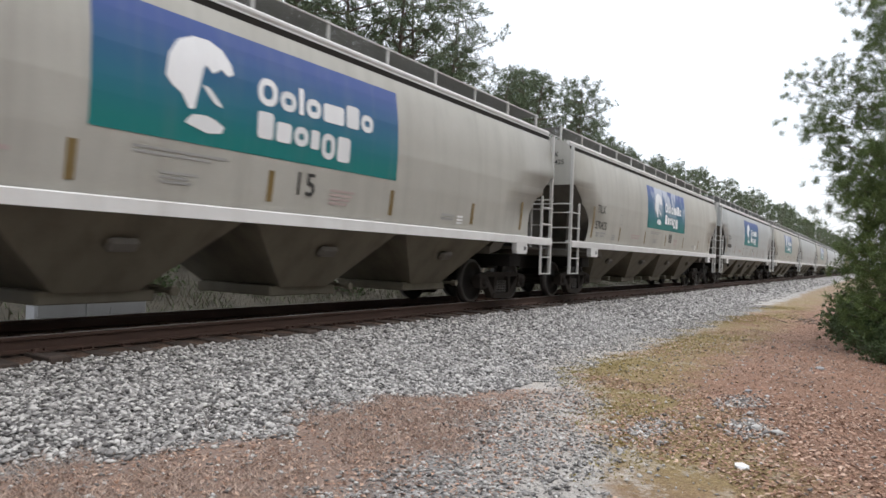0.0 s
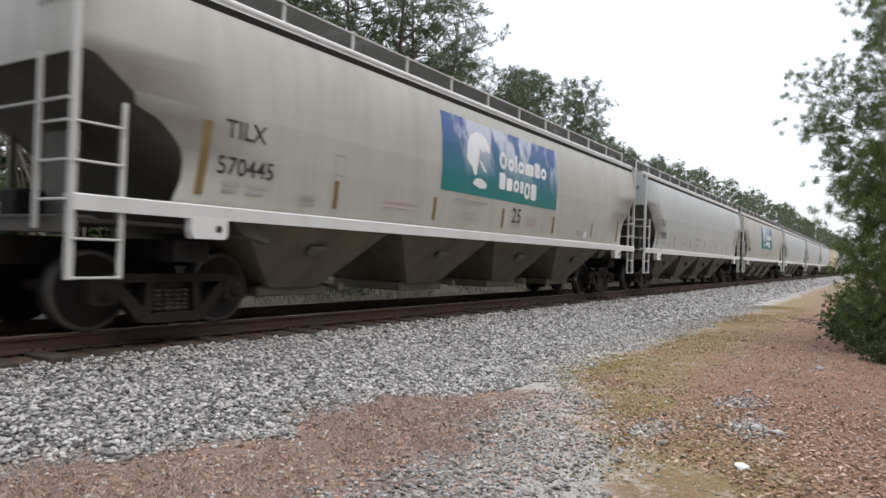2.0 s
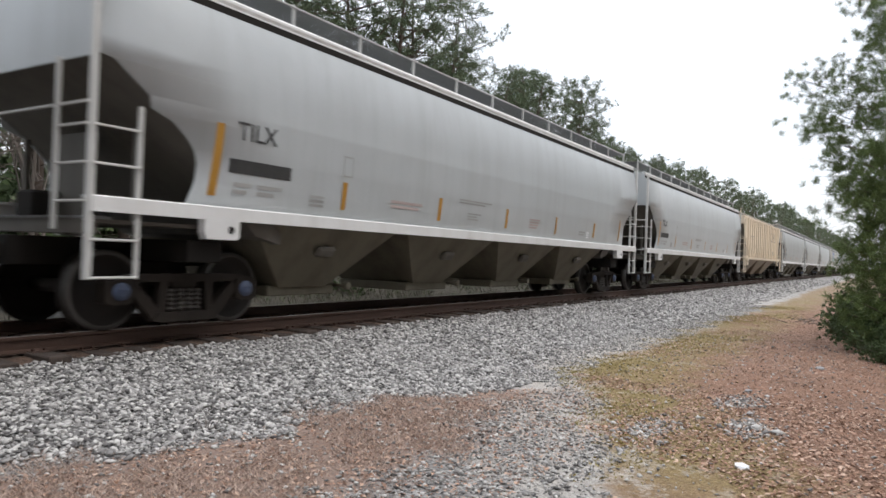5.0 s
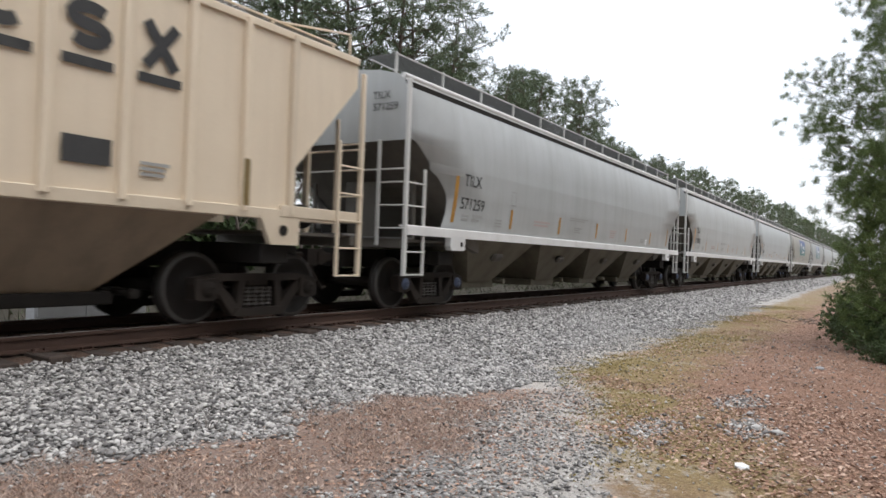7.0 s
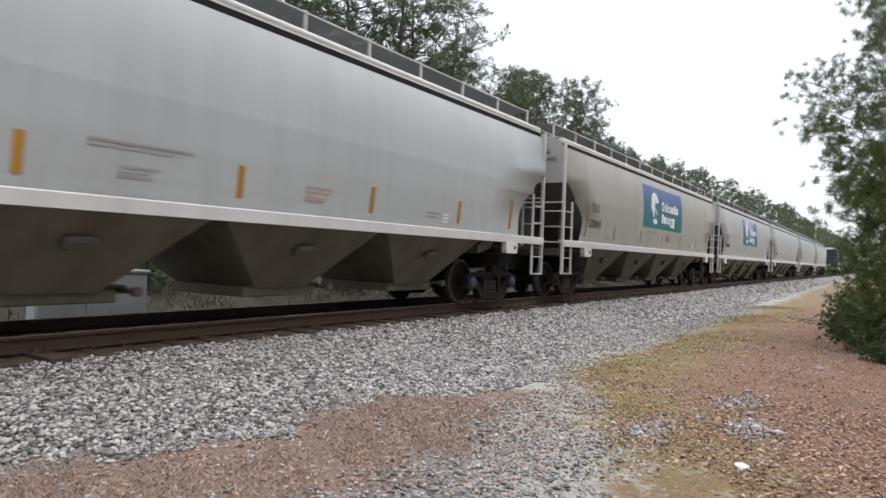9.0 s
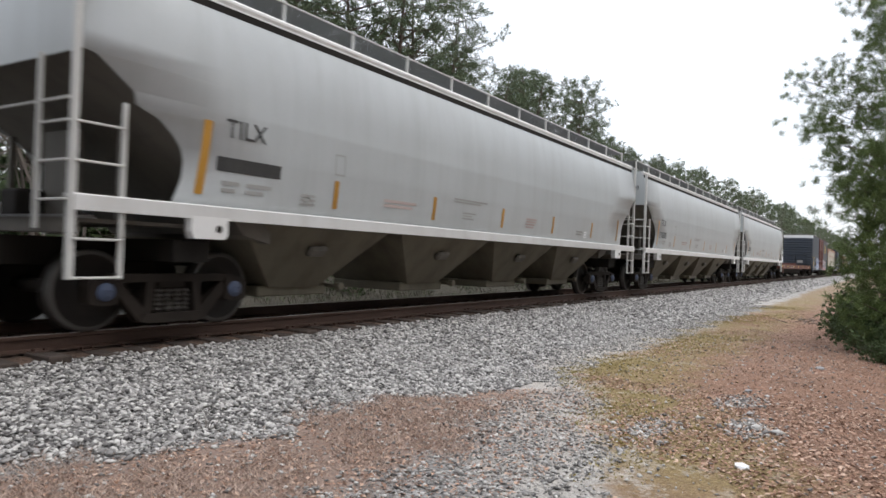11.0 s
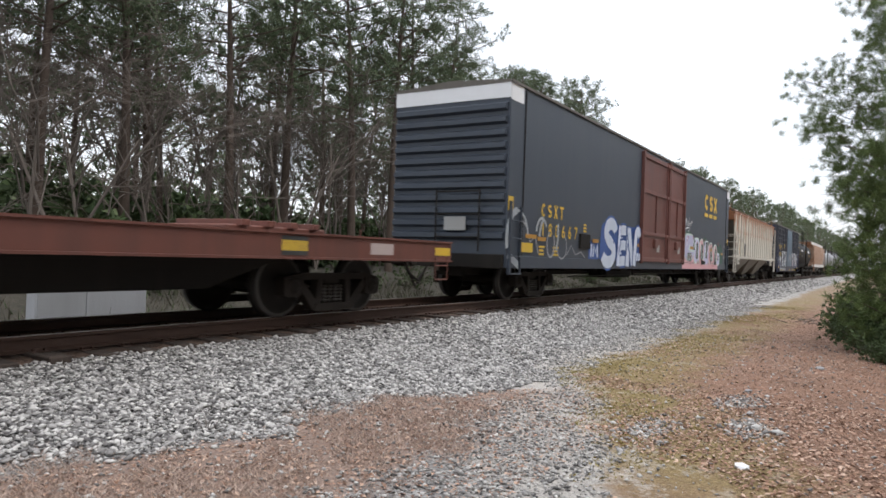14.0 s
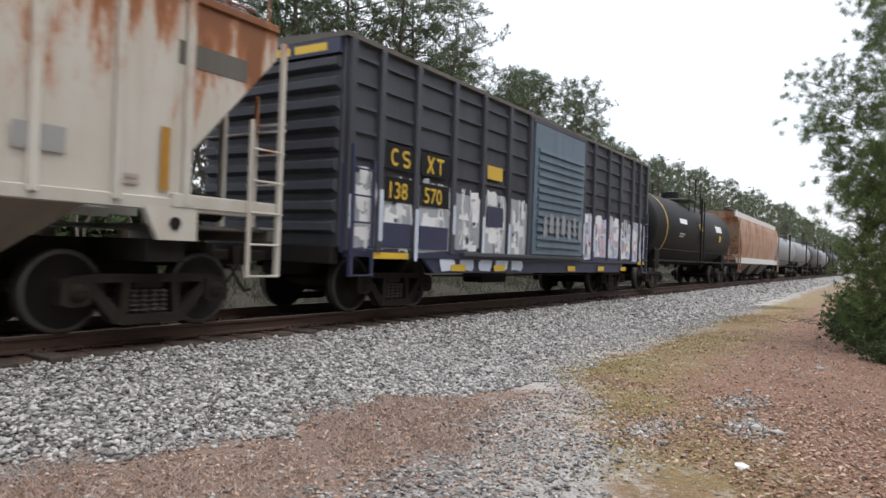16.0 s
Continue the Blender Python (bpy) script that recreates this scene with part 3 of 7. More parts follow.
def spring_bm():
    """One coil spring, turned as a wavy column."""
    bm = BM()
    seg, rings = 8, []
    for k in range(11):
        r, z = (0.060 if k % 2 else 0.036), 0.205 + k * 0.027
        rings.append([bm.verts.new((r * math.cos(6.2832 * i / seg), r * math.sin(6.2832 * i / seg), z)) for i in range(seg)])
    for a, b in zip(rings, rings[1:]):
        for i in range(seg):
            bm.faces.new((a[i], a[(i + 1) % seg], b[(i + 1) % seg], b[i]))
    return bm


def wheel_bm():
    return lathe(BM(), [(0.02, -0.07), (0.12, -0.075), (0.14, -0.05), (0.35, -0.025), (0.395, -0.066), (0.452, -0.066), (0.457, -0.06), (0.459, 0.045),
                        (0.484, 0.062), (0.484, 0.082), (0.40, 0.085), (0.36, 0.03), (0.12, 0.05), (0.02, 0.05)], (0, 0, 0), 24)


def tread_bm():
    bm = BM()
    a = [[bm.verts.new((r * math.cos(2 * math.pi * i / 40), y, r * math.sin(2 * math.pi * i / 40))) for i in range(40)] for r, y in ((0.405, -0.068), (0.450, -0.068), (0.460, -0.058), (0.461, 0.03))]
    for p, q in zip(a, a[1:]):
        for i in range(40):
            bm.faces.new((p[i], p[(i + 1) % 40], q[(i + 1) % 40], q[i]))
    return bm


def bolster_bm():
    bm = BM()
    box(bm, -0.2, 0.2, -1.05, 1.05, 0.47, 0.60, 0.03)
    box(bm, -0.25, 0.25, -0.35, 0.35, 0.55, 0.80, 0.03)
    for s in (-1, 1):
        box(bm, s * 0.36 - 0.05, s * 0.36 + 0.05, -0.8, 0.8, 0.28, 0.38)
        for y in (-0.755, 0.755):
            box(bm, s * 0.41 - 0.04, s * 0.41 + 0.04, y - 0.06, y + 0.06, 0.25, 0.6)
    return bm


def cap_bm():
    bm = lathe(BM(), [(0.02, -0.07), (0.07, -0.07), (0.085, -0.05), (0.10, -0.045), (0.105, 0.0), (0.11, 0.05)], (0, 0, 0), 16)
    for i in range(3):
        a = 2.1 * i + 0.4
        rod(bm, (0.045 * math.cos(a), -0.085, 0.045 * math.sin(a)), (0.045 * math.cos(a), -0.06, 0.045 * math.sin(a)), 0.014, 6)
    return bm


def add_truck(car, x, cap=None):
    t = shared("truck", bolster_bm, TRUCK, car, pose(x, 0, 0), False, "two-axle cast iron truck")
    for s in (-1, 1):
        turn = 0 if s < 0 else 180
        shared("side_frame", side_frame_bm, TRUCK, t, pose(0, s * 1.02, 0, 0, 0, turn))
        for k in (-0.19, -0.065, 0.065, 0.19) if s < 0 else ():
            shared("spring", spring_bm, SPRING, t, pose(k, s * 1.03, 0))
        for k in (-0.889, 0.889):
            shared("wheel", wheel_bm, WHEEL, t, pose(k, s * 0.755, 0.459, 0, 0, turn), True)
            shared("tread", tread_bm, TREAD, t, pose(k, s * 0.755, 0.459, 0, 0, turn), True, "bright rolled rim")
            shared("bearing_cap", cap_bm, cap or TRUCK, t, pose(k, s * 1.10, 0.459, 0, 0, turn), True)
    for k in (-0.889, 0.889):
        shared("axle", lambda: rod(BM(), (0, -1.08, 0), (0, 1.08, 0), 0.085, 12), TRUCK, t, pose(k, 0, 0.459), True)


def coupler_bm():
    bm = BM()
    box(bm, -0.55, 0.1, -0.07, 0.07, 0.80, 0.96, 0.02)
    prism(bm, [(-0.82, 0.74), (-0.60, 0.74), (-0.52, 0.80), (-0.52, 0.96), (-0.60, 1.02), (-0.82, 1.02)], -0.17, 0.12)
    prism(bm, [(-0.80, 0.78), (-0.62, 0.78), (-0.62, 0.98), (-0.80, 0.98)], 0.10, 0.2)
    # brake hose
    pts = [(-0.3, 0.3, 0.75), (-0.45, 0.33, 0.5), (-0.62, 0.28, 0.36), (-0.8, 0.2, 0.38)]
    for a, b in zip(pts, pts[1:]):
        rod(bm, a, b, 0.025, 6)
    return bm


def add_couplers(car, length):
    shared("coupler", coupler_bm, TRUCK, car)
    shared("coupler", coupler_bm, TRUCK, car, pose(length, 0, 0, 0, 0, 180))


def flat_y(z):
    return -1.5


def side_patch(name, x0, x1, z0, z1, y_of, material, parent, off=0.006, nx=1, nz=6, slant=0.0, label=""):
    """A painted or stuck-on panel that follows the car's side."""
    bm = BM()
    rows = []
    for j in range(nz + 1):
        z = z0 + (z1 - z0) * j / nz
        rows.append([bm.verts.new((x0 + (x1 - x0) * i / nx + slant * (z - z0), y_of(z) - off, z)) for i in range(nx + 1)])
    back = [[bm.verts.new((v.co.x, v.co.y + off * 0.8, v.co.z)) for v in r] for r in (rows[0], rows[-1])]
    for a, b in zip(rows, rows[1:]):
        for i in range(nx):
            bm.faces.new((a[i], a[i + 1], b[i + 1], b[i]))
    for i in range(nx):
        bm.faces.new((back[0][i], back[0][i + 1], rows[0][i + 1], rows[0][i]))
        bm.faces.new((rows[-1][i], rows[-1][i + 1], back[1][i + 1], back[1][i]))
    return part(name, bm, material, parent, label)


def blob(name, pts, y_of, material, parent, off=0.006, label=""):
    """A painted shape with a closed outline in x and z."""
    bm = BM()
    f = bm.faces.new([bm.verts.new((x, 0, z)) for x, z in pts])
    bmesh.ops.triangulate(bm, faces=[f])
    big = [e for e in bm.edges if e.calc_length() > 0.25]
    if big:
        bmesh.ops.subdivide_edges(bm, edges=big, cuts=1)
    for v in bm.verts:
        v.co.y = y_of(v.co.z) - off
    bmesh.ops.recalc_face_normals(bm, faces=bm.faces)
    if sum(q.normal.y for q in bm.faces) > 0:
        bmesh.ops.reverse_faces(bm, faces=bm.faces)
    return part(name, bm, material, parent, label)


def rounded(cx, cz, w, h, r=0.4, k=5, ragged=0.0, rng=None):
    """A rounded rectangle's outline; r is a share of its smaller half side."""
    rr = r * min(w, h)
    pts = []
    for qx, qz, a0 in ((1, 1, 0), (-1, 1, 90), (-1, -1, 180), (1, -1, 270)):
        for i in range(k):
            a = radians(a0 + 90 * i / (k - 1))
            j = 1 + (rng.uniform(-ragged, ragged) if rng else 0)
            pts.append((cx + j * (qx * (w / 2 - rr) + rr * math.cos(a)), cz + j * (qz * (h / 2 - rr) + rr * math.sin(a))) if not rng else
                       (cx + (qx * (w / 2 - rr) + rr * math.cos(a)) * j, cz + (qz * (h / 2 - rr) + rr * math.sin(a)) * j))
    return pts


def lettering(text, x, z, size, y_of, material, parent, off=0.01, spread=1.0, squeeze=1.0):
    """Letters painted on the car's side; x, z: the left foot of the line; size: the height of a capital."""
    cu = bpy.data.curves.new("lettering", "FONT")
    cu.body, cu.size, cu.space_character, cu.resolution_u = text, size / 0.73, spread, 3
    cu.offset = size * 0.012
    ob = new("lettering", cu)
    me = bpy.data.meshes.new_from_object(ob.evaluated_get(bpy.context.evaluated_depsgraph_get()))
    bpy.data.objects.remove(ob)
    for v in me.vertices:
        px, pz = x + v.co.x * squeeze, z + v.co.y
        v.co = (px, y_of(pz) - off, pz)
    me.materials.clear()
    me.materials.append(material)
    o = new("lettering", me)
    o.parent = parent
    return o


def bars(x, z, rows, y_of, material, parent, height=0.05):
    """Small stencilled lines that cannot be read."""
    for k, w in enumerate(rows):
        side_patch("stencil", x, x + w, z - k * height * 1.7, z - k * height * 1.7 + height, y_of, material, parent, 0.006, 1, 1)


def ladder(car, x, z0, z1, z_short, step, across, y=-1.56, end_ladder=True, material=None):
    """Corner ladder: a tall stile at the corner, a short one inboard, rungs between, and rungs round the end."""
    mt = material or GALV
    d = 1 if across > 0 else -1
    bm = BM()
    box(bm, x - 0.035, x + 0.035, y - 0.02, y + 0.05, z0, z1, 0.008)
    box(bm, x + across - 0.025, x + across + 0.025, y - 0.02, y + 0.03, z0, z_short, 0.008)
    lad = part("ladder", bm, mt, car, "corner ladder with steel rungs")
    z = z0 + 0.02
    while z < z_short:
        part("rung", rod(BM(), (x, y - 0.03, z), (x + across, y - 0.03, z), 0.014, 6), mt, lad)
        z += step
    if end_ladder:
        bm = BM()
        xe = x - d * 0.06
        box(bm, xe - 0.02, xe + 0.02, y + 0.52, y + 0.58, z0 + 0.5, z_short + 0.45, 0.006)
        z = z0 + 0.02 + 2 * step
        while z < z_short + 0.1:
            rod(bm, (xe, y, z), (xe, y + 0.56, z), 0.014, 6)
            z += step
        # long hand rail across the end
        rod(bm, (xe, y, z_short - 0.05), (xe, -y, z_short - 0.05), 0.016, 6)
        part("end_ladder", bm, mt, car)


# ---------- smooth-sided pellet hoppers ----------
HOP = [(1.40, -1.50), (1.7, -1.545), (2.1, -1.585), (2.6, -1.605), (3.1, -1.585), (3.5, -1.53), (3.8, -1.46), (3.95, -1.40)]
CUT = [(1.40, 1.12), (1.55, 1.19), (1.75, 1.25), (1.95, 1.25), (2.08, 1.20), (2.20, 1.10), (2.30, 0.98), (2.36, 0.90), (2.40, 0.78), (2.46, 0.62), (2.58, 0.60), (2.62, 0.55), (2.88, 0.18), (2.90, 0.03), (3.95, 0.03)]
HL = 18.05


def hop_y(z):
    return float(np.interp(z, [p[0] for p in HOP], [p[1] for p in HOP]))


def hopper_shell():
    """Bulging sides with scalloped ends, and the cambered roof."""
    bm = BM()
    zs = sorted({p[0] for p in HOP} | {p[0] for p in CUT})
    rows = [(hop_y(z), z, float(np.interp(z, [p[0] for p in CUT], [p[1] for p in CUT]))) for z in zs]
    rows += [(-1.30, 4.02, 0.03), (-0.9, 4.12, 0.03), (-0.4, 4.18, 0.03)]
    rows = rows + [(-y, z, c) for y, z, c in rows[::-1]]
    share = [0, 0.1, 0.3, 0.5, 0.7, 0.9, 1]
    grid = [[bm.verts.new((c + (HL - 2 * c) * f, y, z)) for f in share] for y, z, c in rows]
    for a, b in zip(grid, grid[1:]):
        for i in range(len(share) - 1):
            bm.faces.new((a[i], a[i + 1], b[i + 1], b[i]))
    # upper end walls
    high = [g for g, r in zip(grid, rows) if r[1] >= 2.89]
    bm.faces.new([g[0] for g in high])
    bm.faces.new([g[-1] for g in high][::-1])
    bmesh.ops.recalc_face_normals(bm, faces=bm.faces)
    return bm


def slope_sheet_bm():
    bm = BM()
    ring_pts = [(0.05, 3.06, 1.565), (0.05, 2.98, 1.565), (1.1, 2.22, 1.555), (2.3, 1.15, 1.42), (2.75, 1.05, 1.42), (2.75, 1.2, 1.42), (1.1, 2.34, 1.555)]
    near = [bm.verts.new((x, -y, z)) for x, z, y in ring_pts]
    far = [bm.verts.new((x, y, z)) for x, z, y in ring_pts]
    bm.faces.new(near)
    bm.faces.new(far[::-1])
    for i in range(len(near)):
        k = (i + 1) % len(near)
        bm.faces.new((near[i], far[i], far[k], near[k]))
    bmesh.ops.recalc_face_normals(bm, faces=bm.faces)
    return bm


def end_gear(car, m, slope=True):
    """Sloping end sheet, shear plate and uprights at one end of a hopper."""
    if slope:
        shared("slope_sheet", slope_sheet_bm, GRIME_SHADE, car, m)
    shared("shear_plate", lambda: box(BM(), 0.0, 1.6, -1.42, 1.42, 1.20, 1.24), GRIME_SHADE, car, m)
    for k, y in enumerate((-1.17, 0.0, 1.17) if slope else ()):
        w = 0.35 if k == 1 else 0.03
        shared("end_upright/%d" % (k == 1), lambda: box(BM(), 0.72, 0.79, -w, w, 1.22, 2.3), GRIME_SHADE, car, (m or Matrix()) @ pose(0, y, 0))
    shared("end_walkway", crossover_bm, GRATING, car, m)


def under_gear(car, length):
    """Draft sills, end sills, bolsters and brake gear."""
    for e in (0, 1):
        m = pose(0, 0, 0) if e == 0 else pose(length, 0, 0, 0, 0, 180)
        shared("draft_sill", lambda: box(BM(), -0.1, 3.0, -0.2, 0.2, 0.72, 1.05, 0.01), UNDER, car, m)
        shared("end_sill", lambda: box(BM(), 0.0, 0.12, -1.5, 1.5, 1.08, 1.22, 0.01), GRIME_SHADE, car, m)
        shared("body_bolster", lambda: box(BM(), 1.3, 1.8, -1.4, 1.4, 0.80, 1.06, 0.01), UNDER, car, m)
    shared("brake_cylinder", lambda: rod(BM(), (-1.0, -0.7, 1.5), (-0.3, -0.7, 1.5), 0.18, 14), UNDER, car, pose(length, 0, 0))
    shared("brake_valve", lambda: box(BM(), 0.4, 0.8, 0.3, 0.7, 1.24, 1.6, 0.03), UNDER, car)


def bay_bm(w=3.3, inset=1.15, top=1.42, foot=0.44, ytop=1.50, yfoot=0.85):
    """One funnel between the side sills."""
    bm = BM()
    t = [bm.verts.new(v) for v in ((0, -ytop, top), (w, -ytop, top), (w, ytop, top), (0, ytop, top))]
    f = [bm.verts.new(v) for v in ((inset, -yfoot, foot), (w - inset, -yfoot, foot), (w - inset, yfoot, foot), (inset, yfoot, foot))]
    bm.faces.new(t)
    bm.faces.new(f[::-1])
    for i in range(4):
        bm.faces.new((t[i], f[i], f[(i + 1) % 4], t[(i + 1) % 4]))
    bmesh.ops.recalc_face_normals(bm, faces=bm.faces)
    return bm


def gate_bm(w=1.0, foot=0.44):
    bm = box(BM(), -0.15, w + 0.25, -0.80, 0.80, foot - 0.13, foot + 0.02, 0.015)
    box(bm, w + 0.25, w + 0.55, -0.55, 0.55, foot - 0.05, foot + 0.05, 0.01)
    rod(bm, (w + 0.4, -0.95, foot), (w + 0.4, 0.95, foot), 0.03, 8)
    rod(bm, (w + 0.4, -1.0, foot), (w + 0.4, -0.9, foot), 0.06, 8)
    return bm


def bracket_bm():
    bm = BM()
    prism(bm, [(-0.22, 1.08), (0.22, 1.08), (0.26, 1.12), (0.26, 1.34), (-0.26, 1.34), (-0.26, 1.16)], -0.06, 0.06)
    return bm


def pad_hole_bm():
    return lathe(BM(), [(0.01, -0.064), (0.045, -0.064), (0.05, -0.05)], (0.13, 0, 1.20), 14)


def running_board_bm():
    bm = BM()
    box(bm, 0.1, HL - 0.1, -1.15, -0.55, 4.38, 4.405)
    box(bm, 0.1, HL - 0.1, 0.55, 1.15, 4.38, 4.405)
    return bm


def board_posts_bm():
    bm = BM()
    x = 0.15
    while x < HL:
        for s in (-1, 1):
            box(bm, x - 0.02, x + 0.02, s * 1.14 - 0.02, s * 1.14 + 0.02, 4.02, 4.44)
            rod(bm, (x, s * 1.14, 4.10), (x, s * 0.6, 4.36), 0.012, 6)
        x += 1.48
    for s in (-1, 1):
        rod(bm, (0.1, s * 1.16, 4.40), (HL - 0.1, s * 1.16, 4.40), 0.014, 6)
    return bm


def roof_edge_bm():
    bm = BM()
    for s in (-1, 1):
        rod(bm, (0.02, s * 1.40, 3.985), (HL - 0.02, s * 1.40, 3.985), 0.05, 10)
        box(bm, 0.02, HL - 0.02, s * 1.44 - 0.02, s * 1.44 + 0.02, 3.90, 3.925)
    return bm


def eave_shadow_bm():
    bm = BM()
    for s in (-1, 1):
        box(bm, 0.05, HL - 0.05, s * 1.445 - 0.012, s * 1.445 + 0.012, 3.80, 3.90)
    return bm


def hopper_sill_bm():
    """A channel: web and top flange in one outline."""
    return long_prism(BM(), [(-1.605, 1.31), (-1.52, 1.31), (-1.52, 1.44), (-1.42, 1.44), (-1.42, 1.475), (-1.59, 1.475), (-1.605, 1.46)], 0.0, HL)


def crossover_bm():
    """Open grating step across the end of the car."""
    bm = box(BM(), -0.02, 0.28, -1.5, 1.5, 1.235, 1.265)
    return bm


def brand_panel(car, x0, worn_out, number):
    """The printed panel: colour field, a pale map-like emblem and two rows of pale blocks for the wordmark."""
    sg = side_patch("sign_panel", x0, x0 + 5.15, 2.16, 3.58, hop_y, SIGN_WORN if worn_out else SIGN, car, 0.006, 8, 8, 0, "blue to green printed sign panel")
    E1 = [(0, 0.30), (0.05, 0.62), (0.22, 0.86), (0.50, 0.98), (0.80, 0.99), (1.05, 0.90), (1.22, 0.72), (1.27, 0.58), (1.15, 0.52), (1.02, 0.60), (0.86, 0.50), (0.72, 0.60),
          (0.60, 0.40), (0.46, 0.47), (0.30, 0.40), (0.22, 0.52), (0.30, 0.28), (0.44, 0.12), (0.52, -0.08), (0.42, -0.10), (0.28, 0.10), (0.12, 0.18)]
    E2 = [(0.40, -0.24), (0.50, -0.16), (0.74, -0.14), (0.92, -0.18), (1.10, -0.26), (1.06, -0.36), (0.78, -0.40), (0.52, -0.34), (0.36, -0.30)]
    E3 = [(0.66, 0.30), (0.80, 0.28), (1.0, 0.10), (1.06, 0.02), (0.9, 0.05), (0.76, 0.18)]
    for e in (E1, E2, E3):
        blob("emblem", [(x0 + 0.84 + a * 0.74, 2.30 + (b + 0.4) * 0.784) for a, b in e], hop_y, WHITE, sg, 0.012)
    # (width, height, drop, hollow)
    for z, word in ((2.80, ((0.33, 0.35, 0, 1), (0.29, 0.26, 0, 1), (0.09, 0.36, 0, 0), (0.29, 0.26, 0, 1), (0.44, 0.26, 0, 0), (0.29, 0.33, 0, 0), (0.29, 0.26, 0, 1))),
                    (2.38, ((0.27, 0.34, 0, 0), (0.27, 0.26, 0, 0), (0.27, 0.26, 0, 1), (0.17, 0.26, 0, 0), (0.28, 0.26, 0.1, 1), (0.28, 0.26, 0.1, 0)))):
        x = x0 + 2.17
        for w, h, drop, hollow in word:
            cx, cz = x + w / 2, z + (h - drop) / 2
            if hollow:
                ring("wordmark", cx, cz, w, h + drop, 0.085, hop_y, WHITE, sg, 0.012)
            else:
                blob("wordmark", rounded(cx, cz, w, h + drop, 0.2), hop_y, WHITE, sg, 0.012)
            x += w + 0.05
    if number:
        lettering(number, x0 + 2.86, 1.74, 0.32, hop_y, INK, car, 0.01, 1.05)


def ring(name, cx, cz, w, h, thick, y_of, material, parent, off):
    """A hollow rounded block."""
    bm = BM()
    a = rounded(cx, cz, w, h, 0.45, 5)
    b = rounded(cx, cz, w - 2 * thick, h - 2 * thick, 0.45, 5)
    va = [bm.verts.new((x, y_of(z) - off, z)) for x, z in a]
    vb = [bm.verts.new((x, y_of(z) - off, z)) for x, z in b]
    for i in range(len(a)):
        k = (i + 1) % len(a)
        bm.faces.new((va[i], vb[i], vb[k], va[k]))
    return part(name, bm, material, parent)


def pellet_hopper(u, paint, mark, sign=None, number="", caps=None, reflect=None, tone="pale grey"):
    extra = " with a blue-green sign panel" if sign else ""
    car = rail_car("covered_hopper", u, f"{tone} smooth-sided covered hopper car{extra}", "hopper car", "covered hopper train")
    body = shared("body", hopper_shell, paint, car, None, False, "bulging smooth steel body")
    if not body.data.get("smoothed"):
        for poly in body.data.polygons:
            poly.use_smooth = abs(poly.normal.x) < 0.5
        body.data["smoothed"] = 1
    md = body.modifiers.new("sheet", "SOLIDIFY")
    md.thickness, md.offset = 0.02, -1
    for m in (None, pose(HL, 0, 0, 0, 0, 180)):
        end_gear(car, m)
        for s in (-1, 1):
            shared("jacking_pad", bracket_bm, SILL, car, (m or Matrix()) @ pose(1.62, s * 1.55, 0, 0, 0, 0 if s < 0 else 180))
            shared("lifting_hole", pad_hole_bm, UNDER, car, (m or Matrix()) @ pose(1.62, s * 1.55, 0, 0, 0, 0 if s < 0 else 180))
    for turn in (None, pose(HL, 0, 0, 0, 0, 180)):
        shared("side_sill", hopper_sill_bm, SILL, car, turn, False, "white side sill")
    shared("roof_edge", roof_edge_bm, SILL, car)
    # thin black strips stand in for the shade beneath the eaves
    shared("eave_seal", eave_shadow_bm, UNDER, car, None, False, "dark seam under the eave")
    shared("running_board", running_board_bm, GRATING, car, None, False, "steel grating walkway on the roof")
    shared("walkway_post", board_posts_bm, GALV, car)
    under_gear(car, HL)
    for k in range(4):
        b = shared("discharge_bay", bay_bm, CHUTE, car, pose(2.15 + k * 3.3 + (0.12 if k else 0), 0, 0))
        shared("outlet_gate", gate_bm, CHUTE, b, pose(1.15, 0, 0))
        shared("vibrator_bracket", lambda: box(BM(), -0.18, 0.18, -0.05, 0.05, -0.09, 0.09, 0.04), GRIME_SHADE, b, pose(1.65, -1.28, 0.98, 37, 0, 0))
    ladder(car, 0.0, 0.62, 3.9, 2.45, 0.385, 0.53)
    ladder(car, HL, 0.62, 3.9, 2.45, 0.385, -0.53)
    # marks on the camera's side
    refl = reflect or AMBER_DULL
    side_patch("reflector", 1.42, 1.54, 1.60, 2.46, hop_y, refl, car, 0.008, 1, 6, 0.08)
    for k in range(5):
        side_patch("reflector", 3.80 + 2.61 * k, 3.90 + 2.61 * k, 1.60, 2.00, hop_y, refl, car, 0.008, 1, 3)
    side_patch("reflector", 16.35, 16.45, 1.60, 2.2, hop_y, refl, car, 0.008, 1, 3)
    lettering(mark, 1.80, 2.31, 0.23, hop_y, INK, car)
    if number:
        lettering(number, 1.70, 1.87, 0.225, hop_y, INK, car)
    else:
        bars(1.70, 1.90, (1.04,), hop_y, INK, car, 0.17)
    bars(1.80, 1.74, (0.28, 0.22), hop_y, INK_GREY, car)
    bars(2.18, 1.74, (0.42, 0.30), hop_y, INK_GREY, car)
    bars(3.15, 1.72, (0.28, 0.28, 0.28), hop_y, INK_GREY, car, 0.035)
    bars(5.0, 1.80, (0.9, 0.8), hop_y, INK_RED, car, 0.045)
    bars(7.1, 2.02, (1.25, 1.0), hop_y, INK_GREY, car, 0.03)
    bars(7.45, 1.78, (0.5, 0.36, 0.42), hop_y, INK_GREY, car, 0.03)
    bars(10.2, 1.84, (0.55, 0.5, 0.45, 0.4), hop_y, INK_RED, car, 0.035)
    bars(13.2, 1.70, (0.45, 0.4), hop_y, INK_GREY, car, 0.04)
